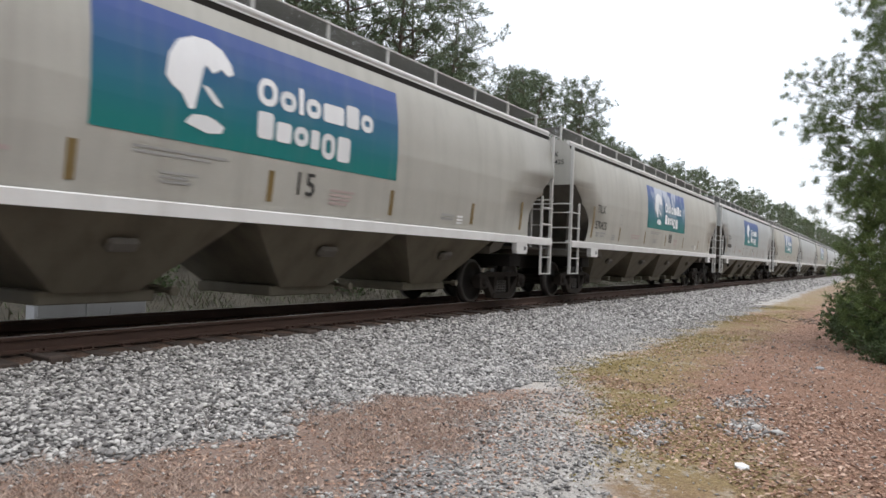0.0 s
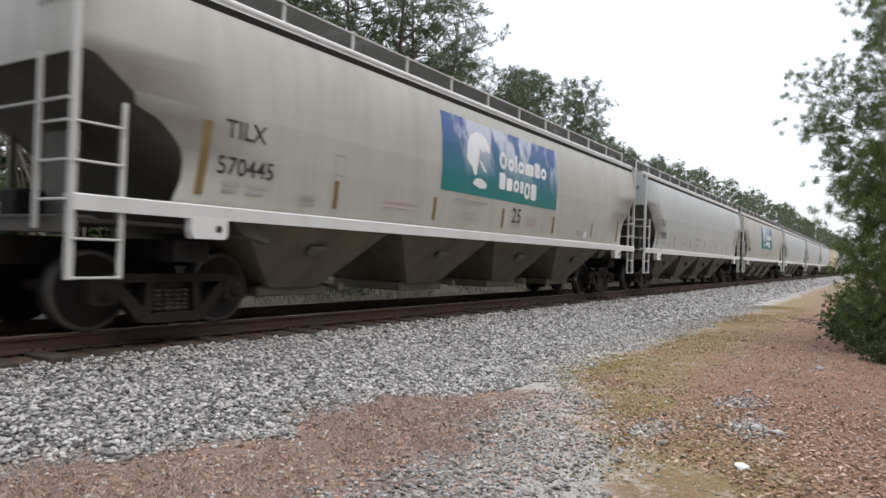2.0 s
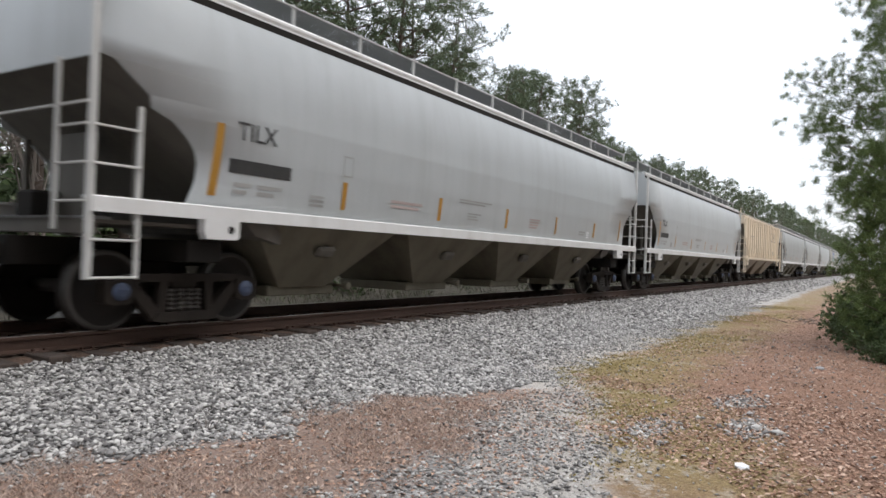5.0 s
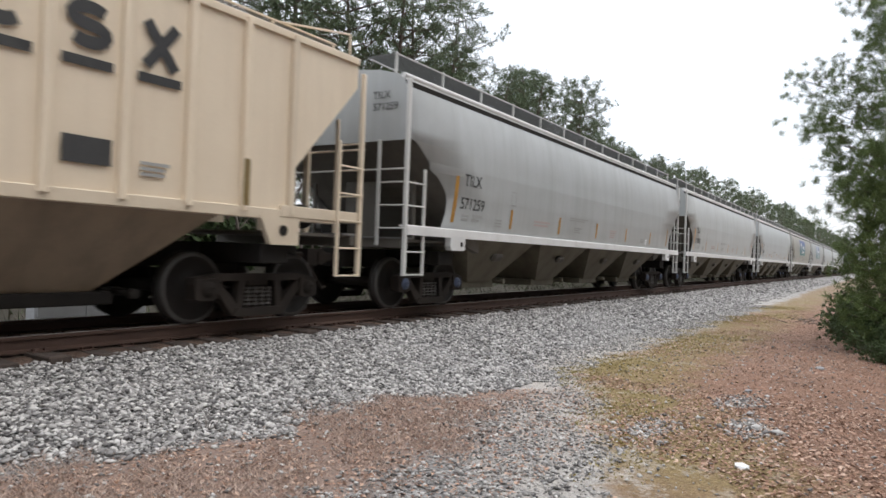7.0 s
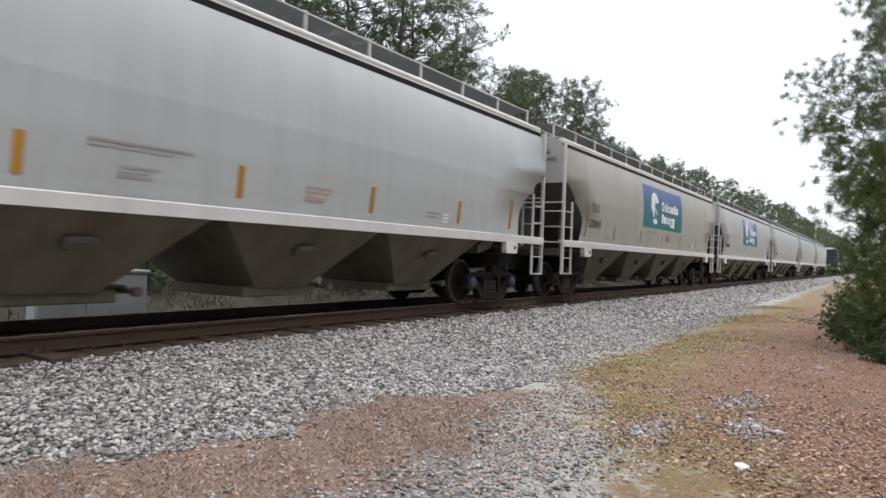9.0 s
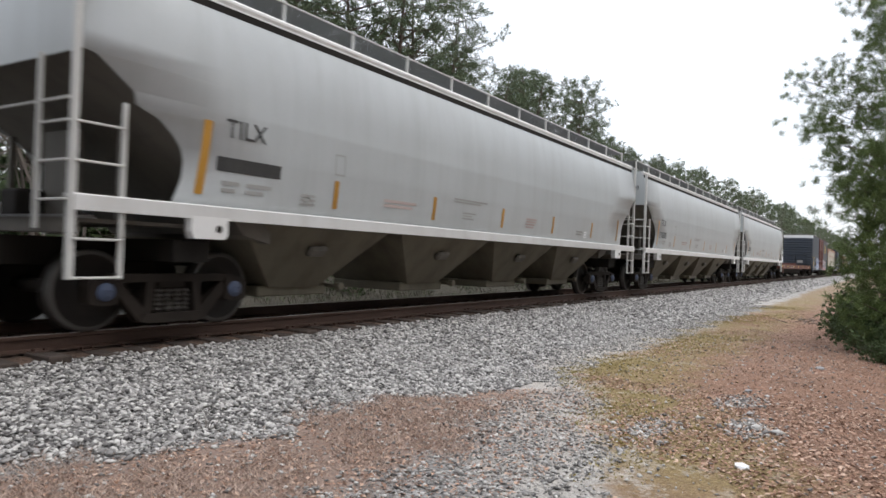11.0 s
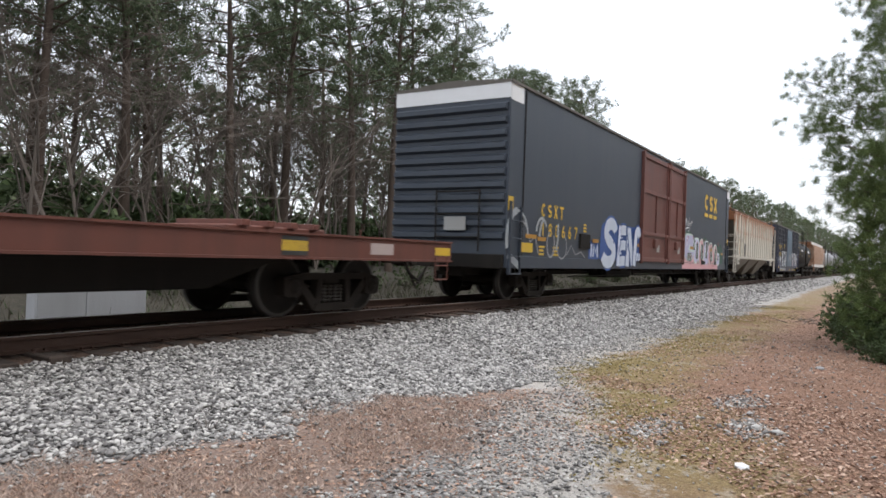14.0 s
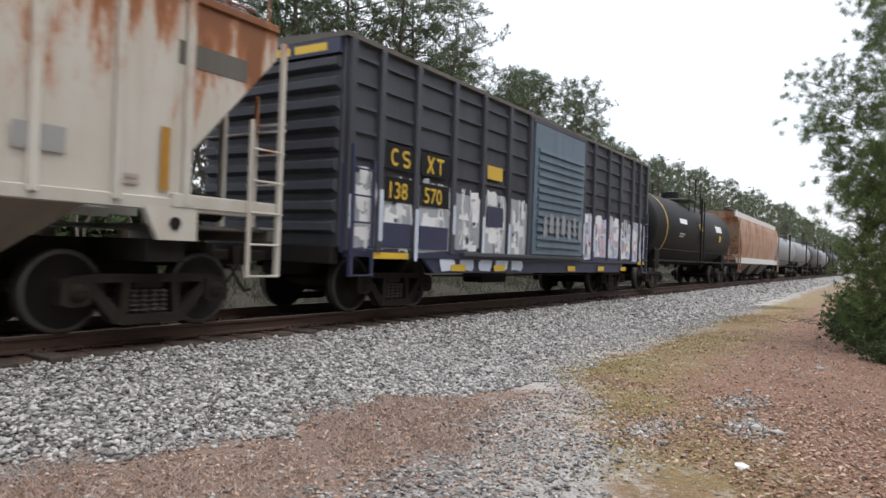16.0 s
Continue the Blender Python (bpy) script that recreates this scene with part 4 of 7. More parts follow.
    bars(13.75, 1.70, (0.2, 0.2, 0.2), hop_y, WHITE, car, 0.035)
    # small outlined box stencil
    for a in ((3.78, 3.80, 2.10, 2.36), (3.98, 4.0, 2.10, 2.36), (3.78, 4.0, 2.08, 2.10), (3.78, 4.0, 2.36, 2.38)):
        side_patch("stencil", *a, hop_y, INK_GREY, car, 0.006, 1, 1)
    if sign:
        brand_panel(car, 6.60, sign == "worn", number_on_side(u))
    # marks on the end that faces up the line
    for text, z in ((mark, 3.62), (number, 3.42)):
        if text:
            o = lettering(text, 0.78, z, 0.13, lambda q: 0.0, INK, car, 0.0)
            for v in o.data.vertices:
                v.co = (0.004, -v.co.x, v.co.z)
    add_truck(car, 1.55, caps)
    add_truck(car, HL - 1.5, caps)
    add_couplers(car, HL)
    return car


def number_on_side(u):
    """Large fleet number under the sign panel, by place in the train."""
    return {0: "15", 1: "80", 2: "17", 3: "25", 5: "32"}.get(round((u + 2.7) / 19.31), "161" if u < 260 else "")


PITCH = 19.31
U0 = -2.70
LINE = [(U0, HOPPER_TAN, "TILX", "clean", ""), (U0 + PITCH, HOPPER_TAN, "TILX", "worn", "570425"), (U0 + 2 * PITCH, HOPPER, "TILX", "clean", ""),
        (U0 + 3 * PITCH, HOPPER_TAN, "TILX", "worn", "570445"), (U0 + 4 * PITCH, HOPPER, "TILX", None, "570528"), (U0 + 5 * PITCH, HOPPER_TAN, "TILX", "worn", "570437"),
        (U0 + 6 * PITCH, HOPPER_NEW, "TILX", None, "570741"), (U0 + 7 * PITCH, HOPPER_NEW, "TILX", None, ""), (U0 + 8 * PITCH, HOPPER_NEW, "TILX", None, "")]
UK = 189.30
LINE += [(UK, HOPPER, "TILX", None, "571259"), (UK + PITCH, HOPPER, "TILX", None, "570803"), (UK + 2 * PITCH, HOPPER_NEW, "TILX", None, "570539"), (UK + 3 * PITCH, HOPPER_TAN, "TILX", "clean", "570493"),
         (UK + 4 * PITCH, HOPPER, "TILX", "worn", ""), (UK + 5 * PITCH, HOPPER_NEW, "TILX", None, ""), (UK + 6 * PITCH, HOPPER_NEW, "TILX", None, "570603"), (UK + 7 * PITCH, HOPPER_NEW, "TILX", None, "570598")]
for u, paint, mark, sign, number in LINE:
    clean = paint is HOPPER_NEW or number in ("570803", "571259")
    tone = "grimy beige-grey" if paint is HOPPER_TAN else "clean light grey" if paint is HOPPER_NEW else "weathered grey"
    pellet_hopper(u, paint, mark, sign, number, CAP_BLUE if clean else None, YELLOW if clean else AMBER_DULL, tone)


# ---------- ribbed hoppers, boxcars, flatcar, tank cars ----------
def rib_y(z):
    return -1.50


def ribbed_body(length, top, cut):
    bm = BM()
    pts = [(0.06, top), (0.06, top - 0.42), (cut, 2.05), (cut, 1.50), (length - cut, 1.50), (length - cut, 2.05), (length - 0.06, top - 0.42), (length - 0.06, top)]
    prism(bm, pts, -1.48, 1.48)
    a = [bm.verts.new((x, y, z)) for x in (0.06, length - 0.06) for y, z in ((-1.48, top), (-0.9, top + 0.17), (0.9, top + 0.17), (1.48, top))]
    bm.faces.new((a[0], a[4], a[5], a[1]))
    bm.faces.new((a[1], a[5], a[6], a[2]))
    bm.faces.new((a[2], a[6], a[7], a[3]))
    bm.faces.new(a[:4])
    bm.faces.new(a[4:][::-1])
    bmesh.ops.recalc_face_normals(bm, faces=bm.faces)
    return bm


def ribbed_hopper(u, length, top, paint, low, label, ribs, bays=3, pads=None, caps=None):
    car = rail_car("ribbed_hopper", u, label, "hopper car")
    cut = 1.36
    part("body", ribbed_body(length, top, cut), paint, car, "flat steel sides and sloping ends")
    z0 = 1.46
    n = ribs
    rib = None
    for s in (-1, 1):
        for k in range(n):
            x = cut + 0.05 + (length - 2 * cut - 0.1) * k / (n - 1)
            if rib is None:
                bm = BM()
                prism(bm, [(-0.05, z0), (0.05, z0), (0.05, top - 0.02), (-0.05, top - 0.02)], -0.055, 0.03)
                bmesh.ops.bevel(bm, geom=[e for e in bm.edges if abs((e.verts[0].co - e.verts[1].co).z) > 1 and e.verts[0].co.y < 0], offset=0.025, segments=1, affect="EDGES")
                rib = part("rib", bm, paint, car)
                rib.location = (x, s * 1.505, 0)
            else:
                again(rib, car, pose(x, s * 1.505, 0, 0, 0, 0 if s < 0 else 180))
        bm = BM()
        box(bm, 0.5, length - 0.5, s * 1.46 - 0.06, s * 1.46 + 0.06, 1.38, 1.52, 0.01)
        for e in (0, 1):
            x0 = 0.0 if e == 0 else length - 1.6
            box(bm, x0, x0 + 1.6, s * 1.50 - 0.04, s * 1.50 + 0.04, 1.42, 1.58, 0.01)
        part("side_sill", bm, paint, car)
        bm = BM()
        box(bm, 0.06, length - 0.06, s * 1.47 - 0.05, s * 1.47 + 0.05, top - 0.08, top + 0.02, 0.01)
        part("top_chord", bm, paint, car)
        bm = BM()
        for e in (0, 1):
            o = (lambda x: x) if e == 0 else (lambda x: length - x)
            prism(bm, [(o(1.25), 1.42), (o(1.95), 1.42), (o(1.75), 1.05), (o(1.25), 1.05)], s * 1.49 - 0.04, s * 1.49 + 0.04)
            part("jacking_pad", bm, pads or paint, car)
            bm = BM()
        bm.free()
        bm = BM()
        for x in (1.55, length - 1.55):
            lathe(bm, [(0.02, -0.01), (0.07, -0.01), (0.075, 0.0)], (x, s * 1.54, 1.24), 14)
        part("lifting_hole", bm, UNDER, car)
    w = (length - 2 * 2.4) / bays
    for k in range(bays):
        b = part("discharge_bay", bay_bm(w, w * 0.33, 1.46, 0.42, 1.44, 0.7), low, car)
        b.location = (2.4 + k * w, 0, 0)
        g = part("outlet_gate", gate_bm(w * 0.34, 0.42), UNDER, b)
        g.location = (w * 0.33, 0, 0)
    under_gear(car, length)
    for e in (0, 1):
        m = None if e == 0 else pose(length, 0, 0, 0, 0, 180)
        end_gear(car, m, False)
        # this sheet faces down; its shade is put into the dark colour
        o = part("slope_sheet", prism(BM(), [(0.10, top - 0.47), (0.13, top - 0.44), (cut + 0.02, 2.03), (cut + 0.02, 1.50), (cut - 0.02, 1.50), (cut - 0.02, 2.0)], -1.44, 1.44), GRIME_SHADE, car, "grimy sloping end sheet")
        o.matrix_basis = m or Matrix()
        for y in (-0.5, 0.5):
            o = part("end_post", box(BM(), 0.02, 0.10, y - 0.05, y + 0.05, 1.24, top - 0.40, 0.008), paint, car)
            o.matrix_basis = m or Matrix()
    # roof walk on brackets
    for y in (-0.75, 0.75):
        part("running_board", box(BM(), 0.1, length - 0.1, y - 0.3, y + 0.3, top + 0.26, top + 0.29), GRATING, car)
    bm = BM()
    x = 0.3
    while x < length:
        for s in (-1, 1):
            box(bm, x - 0.02, x + 0.02, s * 1.03 - 0.02, s * 1.03 + 0.02, top + 0.1, top + 0.28)
        x += 1.25
    for s in (-1, 1):
        rod(bm, (0.1, s * 1.05, top + 0.28), (length - 0.1, s * 1.05, top + 0.28), 0.016, 6)
        for e in (0.06, length - 0.06):
            rod(bm, (e, s * 1.3, top + 0.05), (e, s * 1.3, top + 0.42), 0.016, 6)
        rod(bm, (0.06, s * 1.3, top + 0.42), (1.3, s * 1.05, top + 0.28), 0.016, 6)
        rod(bm, (length - 0.06, s * 1.3, top + 0.42), (length - 1.3, s * 1.05, top + 0.28), 0.016, 6)
    part("walkway_post", bm, paint, car)
    ladder(car, 0.0, 0.62, top - 0.2, 2.6, 0.40, 0.5, material=paint)
    ladder(car, length, 0.62, top - 0.2, 2.6, 0.40, -0.5, material=paint)
    add_truck(car, 1.5, caps)
    add_truck(car, length - 1.5, caps)
    add_couplers(car, length)
    return car


def scrawl(car, pts, width, y_of, material, off=0.012, name="graffiti"):
    """A sprayed line through the points given."""
    bm = BM()
    rows = []
    for k, (x, z) in enumerate(pts):
        (xa, za), (xb, zb) = pts[max(k - 1, 0)], pts[min(k + 1, len(pts) - 1)]
        v = Vector((xb - xa, zb - za)).normalized() * width / 2
        rows.append([bm.verts.new((x + s * -v.y, y_of(z) - off, z + s * v.x)) for s in (1, -1)])
    for a, b in zip(rows, rows[1:]):
        bm.faces.new((a[0], a[1], b[1], b[0]))
    return part(name, bm, material, car)


def arc_pts(cx, cz, rx, rz, a0, a1, k=10):
    return [(cx + rx * math.cos(radians(a0 + (a1 - a0) * i / k)), cz + rz * math.sin(radians(a0 + (a1 - a0) * i / k))) for i in range(k + 1)]


def stroke_marks(car, kinds, x, z, h, w, step, y_of, material, thick, off=0.012):
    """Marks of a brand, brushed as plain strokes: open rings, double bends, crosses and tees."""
    for k, kind in enumerate(kinds):
        cx, cz, q = x + k * step + w / 2, z + h / 2, thick / 2
        if kind == "ring":
            lines = [arc_pts(cx, cz, w / 2 - q, h / 2 - q, 48, 312, 14)]
        elif kind == "bend":
            r = h / 4 - q / 2
            lines = [arc_pts(cx, cz + r, w / 2 - q, r, 35, 270, 10) + arc_pts(cx, cz - r, w / 2 - q, r, 90, -145, 10)[1:]]
        elif kind == "cross":
            lines = [[(cx - w / 2 + q, z + h), (cx + w / 2 - q, z)], [(cx - w / 2 + q, z), (cx + w / 2 - q, z + h)]]
        else:
            lines = [[(cx - w / 2, z + h - q), (cx + w / 2, z + h - q)], [(cx, z + h), (cx, z)]]
        for j, pts in enumerate(lines):
            scrawl(car, pts, thick, y_of, material, off + 0.001 * j, "mark")


def tan_car():
    L = 16.7
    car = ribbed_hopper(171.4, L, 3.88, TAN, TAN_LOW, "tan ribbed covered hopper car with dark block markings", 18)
    bay = (L - 2 * 1.36 - 0.1) / 17
    c = [1.41 + bay * (k + 0.5) for k in range(17)]
    for k, kind in ((12, "ring"), (13, "bend"), (14, "cross")):
        stroke_marks(car, (kind,), c[k] - 0.25, 2.92, 0.48, 0.5, 0, rib_y, INK, 0.13)
        side_patch("mark", c[k] - 0.27, c[k] + 0.27, 2.74, 2.84, rib_y, INK, car, 0.008, 1, 1)
    stroke_marks(car, ("ring", "bend"), c[1] - 0.26, 2.58, 0.24, 0.21, 0.27, rib_y, INK, 0.045)
    stroke_marks(car, ("cross", "tee"), c[2] - 0.24, 2.58, 0.24, 0.21, 0.27, rib_y, INK, 0.045)
    for k, t in ((1, "25"), (2, "06"), (3, "23")):
        lettering(t, c[k] - 0.24, 2.12, 0.23, rib_y, INK, car)
    for k in (1, 2):
        bars(c[k] - 0.2, 1.95, (0.36, 0.3, 0.36), rib_y, INK_GREY, car, 0.045)
    bars(c[6] - 0.2, 1.9, (0.3, 0.25), rib_y, INK_GREY, car)
    bars(c[14] - 0.2, 1.85, (0.36, 0.3, 0.3), rib_y, INK_GREY, car, 0.035)
    for k in (0, 4, 7, 10, 16):
        x = 1.41 + bay * k
        side_patch("reflector", x - 0.05, x + 0.05, 1.52, 2.1, lambda z: -1.56, AMBER_DULL, car, 0.006, 1, 1)
    side_patch("data_plate", c[13] - 0.24, c[13] + 0.28, 1.78, 2.05, rib_y, INK, car, 0.01, 1, 1)
    for a, b in ((c[4] - 0.12, c[4] - 0.10), (c[4] + 0.14, c[4] + 0.16)):
        side_patch("stencil", a, b, 2.4, 2.7, rib_y, INK_GREY, car, 0.006, 1, 1)


def rust_car():
    L = 16.4
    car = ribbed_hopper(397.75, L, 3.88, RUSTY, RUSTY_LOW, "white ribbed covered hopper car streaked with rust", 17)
    bay = (L - 2 * 1.36 - 0.1) / 16
    c = [1.41 + bay * (k + 0.5) for k in range(16)]
    for text, k, z in (("AE", 0, 2.33), ("QX", 1, 2.33), ("47", 0, 1.68), ("50", 1, 1.68)):
        lettering(text, c[k] - 0.24, z, 0.27, rib_y, INK, car)
    side_patch("worn_patch", 1.62, 1.74, 1.62, 2.2, rib_y, WHITE, car, 0.008, 1, 1)
    for a, b in ((-0.13, -0.115), (0.105, 0.12)):
        side_patch("stencil", c[2] + a, c[2] + b, 2.36, 2.62, rib_y, INK_GREY, car, 0.006, 1, 1)
    side_patch("reflector", 1.46, 1.6, 1.6, 2.5, lambda z: -1.565, YELLOW, car, 0.006, 1, 1)
    side_patch("reflector", L - 1.75, L - 1.63, 1.6, 2.3, lambda z: -1.50, YELLOW, car, 0.008, 1, 1)
    side_patch("data_plate", c[2] - 0.35, c[2] + 0.36, 1.53, 2.26, rib_y, BLACK, car, 0.01, 1, 1)
    side_patch("data_plate", L - 3.3, L - 2.8, 1.85, 2.1, rib_y, INK_GREY, car, 0.01, 1, 1)
    bars(4.0, 2.0, (0.35, 0.3, 0.33, 0.3), rib_y, INK_GREY, car, 0.04)
    bars(L - 2.3, 1.7, (0.3, 0.3), rib_y, INK_RED, car, 0.04)
    # window-like opening of the end panel, drawn as a flat dark patch
    side_patch("panel_recess", L - 1.55, L - 0.55, 3.05, 3.32, lambda z: -1.48, GRIME_SHADE, car, 0.006, 1, 1)


tan_car()
rust_car()

GRAF_W = worn("white_spray_paint", (0.62, 0.68, 0.78), (0.45, 0.52, 0.66), 0.5, streak=0.7)
GRAF_B = worn("blue_spray_paint", (0.035, 0.10, 0.32), (0.03, 0.06, 0.2), 0.5, streak=0.6)
GRAF_P = worn("pink_spray_paint", (0.66, 0.34, 0.37), (0.55, 0.38, 0.40), 0.5, streak=0.6)
GRAF_G = worn("mint_spray_paint", (0.62, 0.74, 0.70), (0.4, 0.52, 0.48), 0.5, streak=0.6)
GRAF_L = worn("lilac_spray_paint", (0.52, 0.52, 0.70), (0.42, 0.42, 0.6), 0.5, streak=0.6)
GRAF_D = worn("dull_white_spray_paint", (0.42, 0.45, 0.47), (0.25, 0.28, 0.32), 0.6, streak=1.0)
GRAF_D2 = worn("dark_green_spray_haze", (0.05, 0.115, 0.085), (0.035, 0.065, 0.055), 0.6, streak=1.0)
GRAF_R = worn("red_spray_paint", (0.36, 0.03, 0.04), (0.2, 0.03, 0.03), 0.5, streak=0.6)
GRAF_V = worn("grey_spray_paint", (0.30, 0.31, 0.33), (0.2, 0.2, 0.22), 0.5, streak=0.6)


def throw_up(car, x0, x1, z0, z1, letters, fill_m, line_m, y_of, seed, off=0.008):
    """Sprayed bubble shapes: a dark outline shape with a lighter, ragged fill and strokes on it."""
    rng = random.Random(seed)
    w = (x1 - x0) / letters
    for k in range(letters):
        cx, h = x0 + (k + 0.5) * w, (z1 - z0) * rng.uniform(0.8, 1.0)
        cz = z0 + h / 2 + rng.uniform(0, z1 - z0 - h)
        g = blob("graffiti", rounded(cx, cz, w * 1.22, h, 0.42, 6, 0.10, rng), y_of, line_m, car, off + 0.0012 * (2 * k % 6))
        blob("graffiti_fill", rounded(cx, cz, w * 0.98, h * 0.86, 0.42, 6, 0.10, rng), y_of, fill_m, g, off + 0.009 + 0.0012 * (k % 4))
        for q in range(2):
            a = rng.uniform(-0.25, 0.25) * w
            b = rng.uniform(-0.3, 0.1) * h
            blob("graffiti_stroke", rounded(cx + a, cz + b, w * rng.uniform(0.1, 0.2), h * rng.uniform(0.2, 0.42), 0.45, 4, 0.12, rng), y_of, line_m, g, off + 0.016 + 0.001 * q)


def corrugated_end(x, d, z0, z1, ribs, half, parent, material, depth=0.08):
    """Pressed ribs across the end of a boxcar, each a part."""
    step = (z1 - z0) / ribs
    for k in range(ribs):
        zc = z0 + (k + 0.5) * step
        bm = BM()
        prof = [(x, zc - step * 0.36), (x - d * depth, zc - step * 0.18), (x - d * depth, zc + step * 0.18), (x, zc + step * 0.36)]
        prism(bm, prof, -half + 0.06, half - 0.06)
        part("end_rib", bm, material, parent)


def big_boxcar():
    L, z0, z1, h = 24.9, 1.02, 4.76, 1.5
    car = rail_car("boxcar", 371.27, "long dark blue boxcar with red doors and graffiti", "boxcar")
    body = part("body", box(BM(), 0.0, L, -h, h, z0, z1, 0.02), BOX_BLUE, car, "smooth dark blue steel walls")
    part("roof", long_prism(BM(), [(-h - 0.04, z1 - 0.04), (h + 0.04, z1 - 0.04), (h + 0.04, z1 + 0.02), (0, z1 + 0.12), (-h - 0.04, z1 + 0.02)], -0.03, L + 0.03), GRIME_SHADE, car, "low-pitched galvanised roof")
    for s in (-1, 1):
        part("side_sill", box(BM(), 0.0, L, s * 1.47 - 0.04, s * 1.47 + 0.04, 0.76, 1.03, 0.01), BOX_BLUE, car)
        for x in (0.72, L - 0.72):
            part("seam", box(BM(), x - 0.02, x + 0.02, s * 1.5 - 0.015, s * 1.5 + 0.015, z0, z1 - 0.05), UNDER, car)
    corrugated_end(0.0, 1, 1.3, 4.35, 11, h, body, BOX_BLUE, 0.10)
    corrugated_end(L, -1, 1.3, 4.35, 11, h, body, BOX_BLUE, 0.10)
    for x in (-0.012, L + 0.012):
        part("end_cap", box(BM(), x - 0.01, x + 0.01, -h, h, 4.40, 4.74), WHITE, car, "white painted top of the end")
        side_x = 0.3 if x < 1 else L - 0.3
        part("corner_mark", box(BM(), side_x - 0.3, side_x + 0.3, -h - 0.008, -h, 4.36, 4.72), WHITE, car)
        part("corner_mark", box(BM(), (0.02 if x < 1 else L - 0.26), (0.26 if x < 1 else L - 0.02), -h - 0.008, -h, 2.0, 2.3), YELLOW_SIGN, car)
    # two plug doors a side, with frames, bars and lock rods
    for s in (-1,):
        for x0, x1 in ((9.50, 12.85), (12.90, 15.28)):
            d = part("door", box(BM(), x0, x1, -h - 0.05, -h + 0.02, 1.0, 4.62, 0.01), DOOR_RED, car, "oxide red ribbed plug door")
            for x in (x0 + 0.06, x1 - 0.06):
                part("door_post", box(BM(), x - 0.06, x + 0.06, -h - 0.11, -h - 0.04, 0.95, 4.66, 0.01), DOOR_RED, d)
            for z in (1.08, 1.95, 3.35, 4.5):
                part("door_bar", box(BM(), x0 + 0.1, x1 - 0.1, -h - 0.10, -h - 0.04, z - 0.06, z + 0.06, 0.01), DOOR_RED, d)
            xm = (x0 + x1) / 2
            part("door_bar", box(BM(), xm - 0.05, xm + 0.05, -h - 0.10, -h - 0.04, 2.0, 3.3, 0.01), DOOR_RED, d)
            part("lock_rod", rod(BM(), (x1 - 0.45, -h - 0.10, 1.0), (x1 - 0.45, -h - 0.10, 4.6), 0.025, 8), DOOR_RED, d)
            part("lock_box", box(BM(), xm - 0.25, xm + 0.1, -h - 0.14, -h - 0.04, 1.5, 1.8, 0.02), DOOR_RED, d)
            part("placard", box(BM(), xm + 0.25, xm + 0.55, -h - 0.065, -h - 0.045, 1.35, 1.6), INK_GREY, d)
    # underframe
    bm = box(BM(), 0.2, L - 0.2, -0.3, 0.3, 0.55, 0.95)
    part("centre_sill", bm, UNDER, car)
    bm = BM()
    for x in np.linspace(3.6, L - 3.6, 9):
        box(bm, x - 0.05, x + 0.05, -1.4, 1.4, 0.70, 0.80)
    part("cross_bearers", bm, UNDER, car)
    part("brake_cylinder", box(BM(), 8.1, 10.6, -0.9, -0.3, 0.46, 0.78, 0.05), UNDER, car)
    bm = BM()
    rod(bm, (4.0, -1.3, 0.55), (L - 5, -1.3, 0.60), 0.02, 6)
    for x in (6.6, 9.5, 14.8, 18.0):
        rod(bm, (x, -1.3, 0.56), (x, -1.3, 0.80), 0.025, 6)
    part("brake_rod", bm, UNDER, car)
    for x, d in ((0.0, 1), (L, -1)):
        ladder(car, x + d * 0.1, 0.62, 2.2, 2.1, 0.38, d * 0.5, -1.54, False, BOX_BLUE)
        bm = BM()
        for y in (-0.9, 0.2):
            rod(bm, (x - d * 0.16, y, 1.1), (x - d * 0.16, y, 2.45), 0.02, 6)
        for z in (1.4, 1.9, 2.4):
            rod(bm, (x - d * 0.16, -0.9, z), (x - d * 0.16, 0.2, z), 0.016, 6)
        part("end_handholds", bm, UNDER, car)
        part("data_board", box(BM(), min(x - d * 0.13, x - d * 0.11), max(x - d * 0.13, x - d * 0.11), -0.55, 0.0, 1.55, 1.85), INK_GREY, car)
        part("end_sill", box(BM(), x - 0.1, x + 0.1, -1.45, 1.45, 0.74, 1.05, 0.02), UNDER, car)
    # yellow marks
    fy = rib_y
    stroke_marks(car, ("ring", "bend", "cross", "tee"), 1.72, 1.97, 0.31, 0.23, 0.36, fy, YELLOW_SIGN, 0.06)
    lettering("180667", 1.72, 1.52, 0.32, fy, YELLOW_SIGN, car, 0.012, 1.88)
    stroke_marks(car, ("ring", "bend", "cross"), 19.15, 3.42, 0.70, 0.74, 0.95, fy, YELLOW_SIGN, 0.19)
    for x in (19.15, 20.1, 21.05):
        side_patch("mark", x, x + 0.72, 3.12, 3.28, fy, YELLOW_SIGN, car, 0.012, 1, 1)
    side_patch("reflector", 0.9, 1.48, 1.44, 1.53, fy, YELLOW, car, 0.016, 1, 1)
    side_patch("reflector", 1.52, 2.0, 1.40, 1.49, fy, YELLOW, car, 0.02, 1, 1)
    side_patch("notice", 0.62, 1.25, 1.12, 1.33, fy, YELLOW_SIGN, car, 0.03, 1, 1)
    bars(1.65, 1.24, (0.32, 0.26, 0.3), fy, YELLOW_SIGN, car, 0.05)
    bars(2.45, 1.24, (0.36, 0.3, 0.36), fy, YELLOW_SIGN, car, 0.05)
    part("route_board", box(BM(), 4.15, 4.85, -1.56, -1.49, 1.30, 1.68, 0.01), UNDER, car)
    bars(4.45, 1.9, (0.2, 0.2, 0.2), fy, YELLOW_SIGN, car, 0.05)
